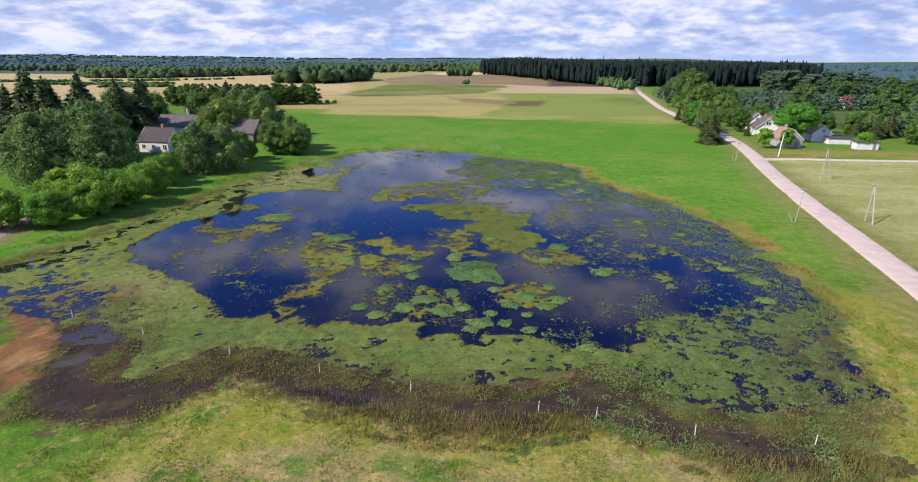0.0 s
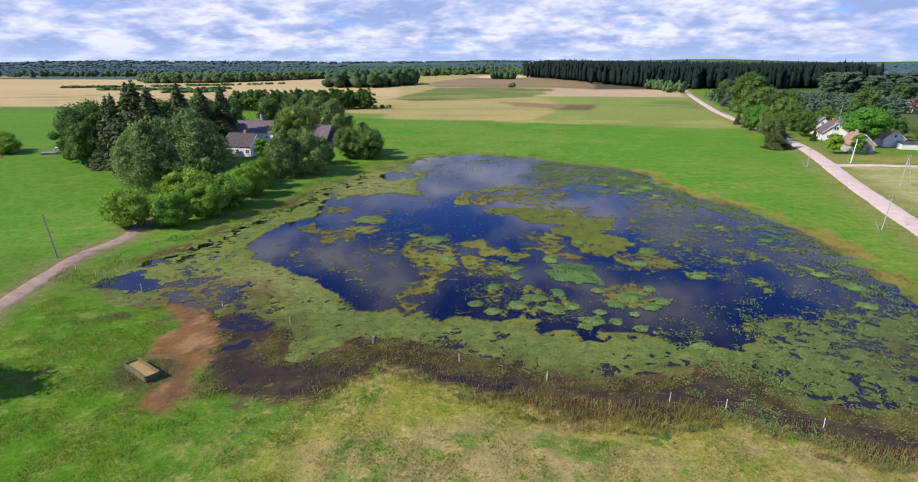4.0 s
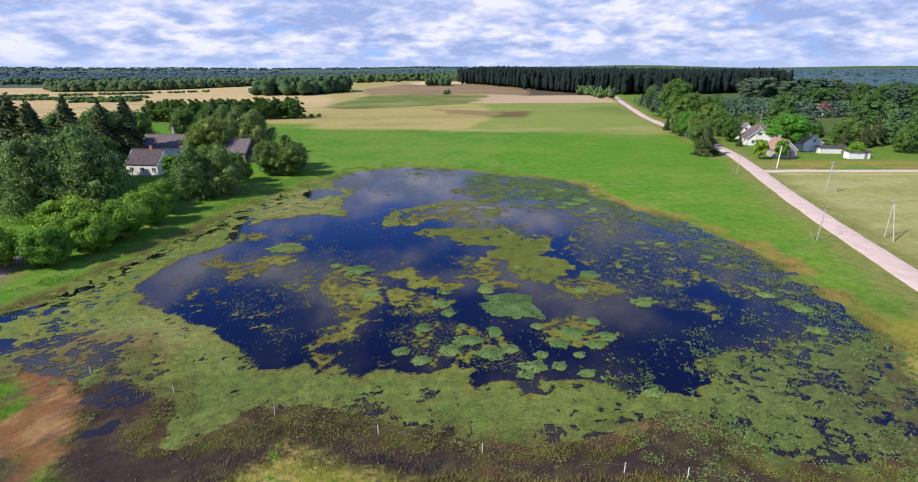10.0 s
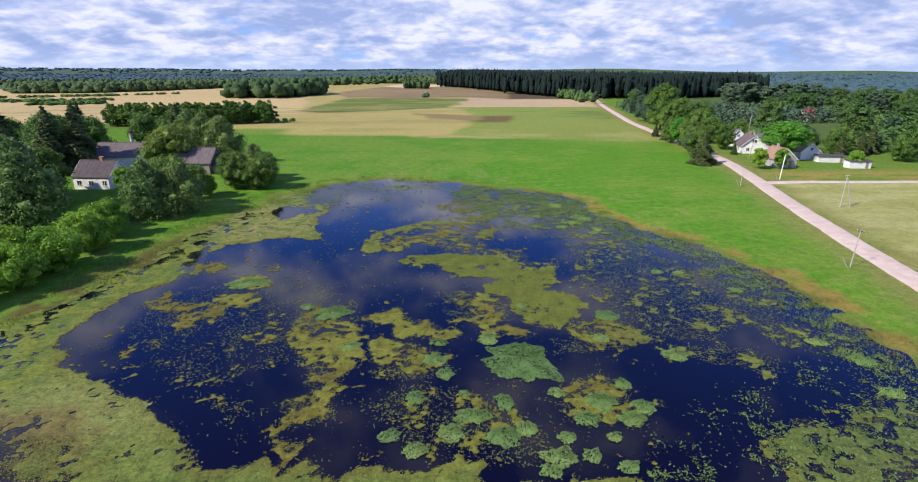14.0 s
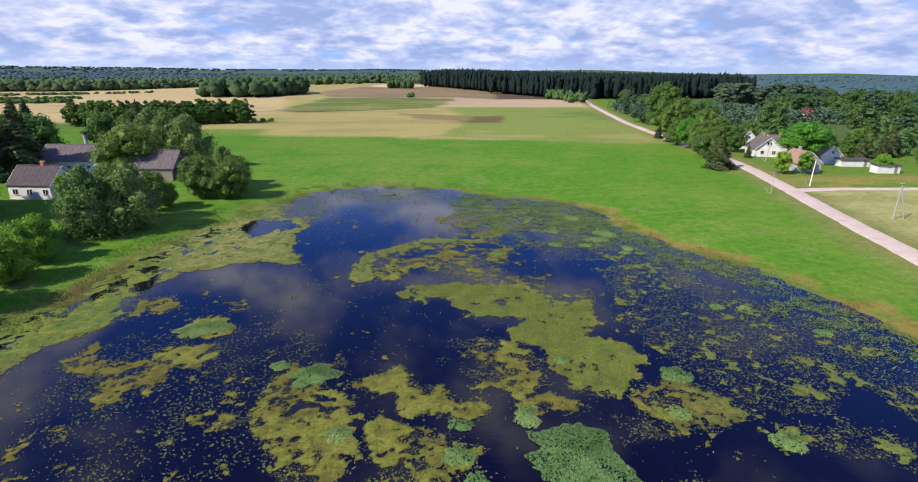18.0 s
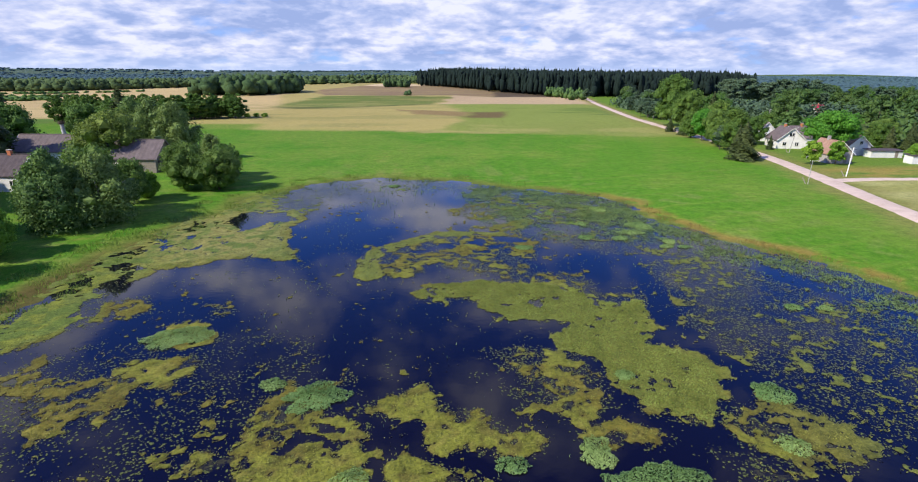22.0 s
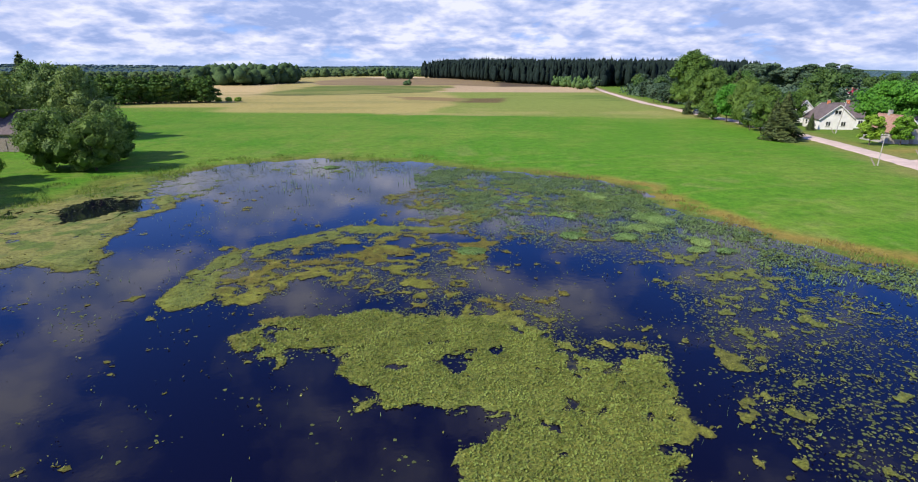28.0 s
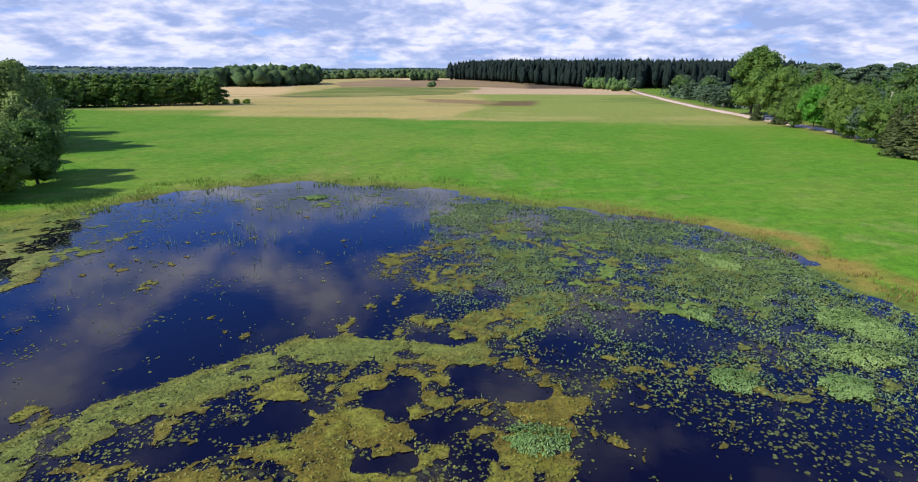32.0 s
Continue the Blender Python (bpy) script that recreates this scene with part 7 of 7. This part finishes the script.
def blades(x, y, z, height, width, rng, lean=0.35):
    """Narrow upright triangles."""
    n = len(x)
    a = rng.uniform(0, 6.283, n)
    h, w = height * rng.uniform(0.5, 1.3, n), width * rng.uniform(0.6, 1.3, n)
    dx, dy = np.cos(a) * w / 2, np.sin(a) * w / 2
    lx, ly = rng.normal(size=n) * lean * h, rng.normal(size=n) * lean * h
    v = np.stack([np.stack([x - dx, y - dy, z - 0.03], 1), np.stack([x + dx, y + dy, z - 0.03], 1), np.stack([x + lx, y + ly, z + h], 1)], 1).reshape(-1, 3)
    return v, np.arange(len(v)).reshape(-1, 3)


def stuff(name, vf, mat, label, category):
    me = mesh_of(name, *vf)
    me.materials.append(mat)
    return tagged(new(name, me), label, category, kind="stuff")


# leaves lying on the mats, and the loose leafy growth round them
def leaf_weight(x, y):
    f, dens, inner, d = floating_weed(x, y)
    inside = outline_distance(x, y, OPEN_WATER) < 1.5
    loose = step(f, -0.75, 0.15) * (0.25 + 0.75 * step(dens, 0.2, 0.7))
    return inside * np.where(f > 0.05, 0.55, 0.75 * loose)


def leaves_on(name, x, y, width, length, mat, label):
    n = len(x)
    z = 0.03 + rng.uniform(0, 0.10, n)
    stuff(name, cards(np.stack([x, y, z], 1), np.stack([rng.normal(size=n) * 0.55, rng.normal(size=n) * 0.55, np.ones(n)], 1), width * rng.uniform(0.5, 1.5, n), length * rng.uniform(0.6, 1.5, n), rng), mat, label, "pond weed")


leaves_on("loose_weed", *scatter(640000, -48, 40, 46, 146, leaf_weight, rng), 0.065, 0.115, L_LOOSE, "loose leafy pond weed spreading over dark water")
leaves_on("mat_leaves", *scatter(110000, -12, 14, 71, 101, lambda x, y: within(x, y, BIG_MAT, 0.5) * (floating_weed(x, y)[0] > 0), rng), 0.075, 0.125, L_MATLEAF, "small yellow-green leaves standing on the weed mats")
# small floating pads and scraps of weed round the mats
def scrap_weight(x, y):
    f, dens, inner, d = floating_weed(x, y)
    return (f < -0.08) * (d < -0.5) * (1 - 0.5 * step(dens, 0.9, 1.2)) * np.maximum(step(dens + 0.9 * (fbm(x, y, 2.5, 4, 131, 0.65) - 0.5), 0.12, 0.75), 0.8 * step(inner, -2, 2) * np.maximum(step(y, 126, 138), step(x, 24, 32))) * 0.5


gx_, gy_ = scatter(480000, -54, 46, 42, 160, scrap_weight, rng)
n = len(gx_)
ang = np.arange(6) * math.pi / 3
rad = 0.062 * rng.uniform(0.35, 1.4, n) ** 1.5
turn = rng.uniform(0, 6.283, n)
hexa = np.stack([gx_[:, None] + rad[:, None] * np.cos(ang[None] + turn[:, None]) * rng.uniform(0.6, 1.3, (n, 6)), gy_[:, None] + rad[:, None] * np.sin(ang[None] + turn[:, None]) * rng.uniform(0.6, 1.3, (n, 6)), np.repeat(0.006 + 0.014 * rng.uniform(0, 1, n), 6).reshape(n, 6)], 2).reshape(-1, 3)
stuff("weed_scraps", (hexa, np.arange(6 * n).reshape(-1, 6)), L_SCRAP, "small floating scraps of olive pond weed", "pond weed")
# single plants in the shallows of the east and north shore
ex, ey = scatter(90000, -34, 46, 46, 164, lambda x, y: (pond_distance(x, y) < 2) * step(fbm(x, y, 4, 4, 113), 0.46, 0.62) * np.maximum(step(outline_distance(x, y, OPEN_WATER), -9, 1) * step(x + 0.5 * (y - 100), 8, 30) * (1 - 0.7 * step(y, 134, 142)), 0.04), rng)
stuff("shallow_water_plants", blades(ex, ey, np.zeros(len(ex)), 0.26, 0.055, rng), L_CLUMP, "thin green plants standing in shallow water", "water plant")
# the veil of fine green weed in the north-eastern shallows
def veil_weight(x, y):
    f, dens, inner, d = floating_weed(x, y)
    patch = 0.6 * fbm(x, y, 5.0, 4, 171, 0.6) + 0.4 * fbm(x, y, 1.1, 3, 173)
    return (d < -0.4) * step(x + 0.45 * (y - 110), 4, 15) * step(y + 0.3 * (x - 20), 108, 120) * (0.08 + 0.92 * step(patch, 0.40, 0.58))


leaves_on("shallow_weed", *scatter(300000, 0, 44, 96, 152, veil_weight, np.random.default_rng(77)), 0.085, 0.15, L_VEIL, "fine green water weed veiling the shallows")
# fine plants over the mud and water of the south margin and the eastern shallows
mx_, my_ = scatter(330000, -40, 40, 26, 56, lambda x, y: (pond_distance(x, y) < 1.5) * step(-pond_distance(x, y), -1.5, 0.5) * step(outline_distance(x, y, OPEN_WATER), 2.5, 6.0) * step(0.5 * fbm(x, y, 3, 4, 141) + 0.5 * fbm(x, y, 0.9, 3, 143), 0.37, 0.60) * (1 - 0.92 * np.clip(1.4 * mud_pool(x, y), 0, 1)) * (1 - 0.85 * step(x, 12, 20) * step(y, 34, 39)), rng)
n = len(mx_)
mz_ = np.maximum(ground_height(mx_, my_), 0) + rng.uniform(0.02, 0.16, n)
stuff("mud_plants", cards(np.stack([mx_, my_, mz_], 1), np.stack([rng.normal(size=n) * 0.6, rng.normal(size=n) * 0.6, np.ones(n)], 1), 0.06 * rng.uniform(0.5, 1.4, n), 0.15 * rng.uniform(0.5, 1.5, n), rng), L_MUD, "olive and brown marsh plants covering wet mud", "marsh plants")
sx_, sy_ = scatter(300000, 8, 46, 26, 150, lambda x, y: (pond_distance(x, y) < 1) * step(outline_distance(x, y, OPEN_WATER), -7, 1) * (1 - 0.85 * step(y, 130, 140)) * step(0.5 * fbm(x, y, 4, 4, 151) + 0.5 * fbm(x, y, 1.0, 3, 153), 0.47, 0.66), rng)
n = len(sx_)
sz_ = np.maximum(ground_height(sx_, sy_), 0) + rng.uniform(0.01, 0.12, n)
stuff("shallow_pondweed", cards(np.stack([sx_, sy_, sz_], 1), np.stack([rng.normal(size=n) * 0.5, rng.normal(size=n) * 0.5, np.ones(n)], 1), 0.10 * rng.uniform(0.6, 1.4, n), 0.26 * rng.uniform(0.6, 1.4, n), rng), L_SEDGE, "grey-green pondweed breaking the surface of shallow water", "pond weed")
# grass of the near pasture
px, py = scatter(300000, -62, 44, 14, 52, lambda x, y: (ground_height(x, y) > 0.12) * step(fbm(x, y, 2.2, 4, 117), 0.36, 0.66) * (red_soil(x, y) < 0.3), rng)
stuff("pasture_grass", blades(px, py, ground_height(px, py), 0.15, 0.07, rng, 0.6), L_PASTURE, "short tufty pasture grass with yellow stalks", "grass")
wx, wy = scatter(40000, -26, 40, 27, 42, lambda x, y: (np.abs(pond_distance(x, y) - 0.6) < 2.6) * (0.22 + 0.78 * np.maximum(blob(x, y, -1, 33.6, 9, 2.4) > 0.4, blob(x, y, 22, 30, 8, 2) > 0.5)), rng)
stuff("tall_dry_weeds", blades(wx, wy, ground_height(wx, wy), 0.55, 0.05, rng, 0.25), L_DRY, "tall brownish dry weeds along the muddy shore", "weeds")
rx_, ry_ = scatter(110000, 8, 52, 52, 156, lambda x, y: (np.abs(pond_distance(x, y) - 1.4) < 2.0) * step(x, 8, 26) * step(fbm(x, y, 3, 4, 119), 0.42, 0.62), rng)
stuff("shore_sedge", blades(rx_, ry_, ground_height(rx_, ry_), 0.32, 0.08, rng, 0.35), L_DRY, "rusty brown sedge along the eastern shore", "sedge")
nx_, ny_ = scatter(150000, -70, 30, 56, 168, lambda x, y: (np.abs(pond_distance(x, y) - 2.5) < 4.5) * (1 - step(x, 0, 20)) * step(fbm(x, y, 3, 4, 123), 0.40, 0.62), rng)
stuff("shore_grass", blades(nx_, ny_, np.maximum(ground_height(nx_, ny_), 0), 0.34, 0.11, rng, 0.35), L_GRASS, "rough olive grass along the north and west bank", "grass")
# a few reeds in the open water of the north end
qx, qy = scatter(5000, -26, 4, 126, 158, lambda x, y: step(fbm(x, y, 3, 3, 127), 0.66, 0.74) * 0.5, rng)
stuff("reeds", blades(qx, qy, np.zeros(len(qx)), 0.8, 0.05, rng, 0.12), L_CLUMP, "sparse dark reeds in open water", "reeds")
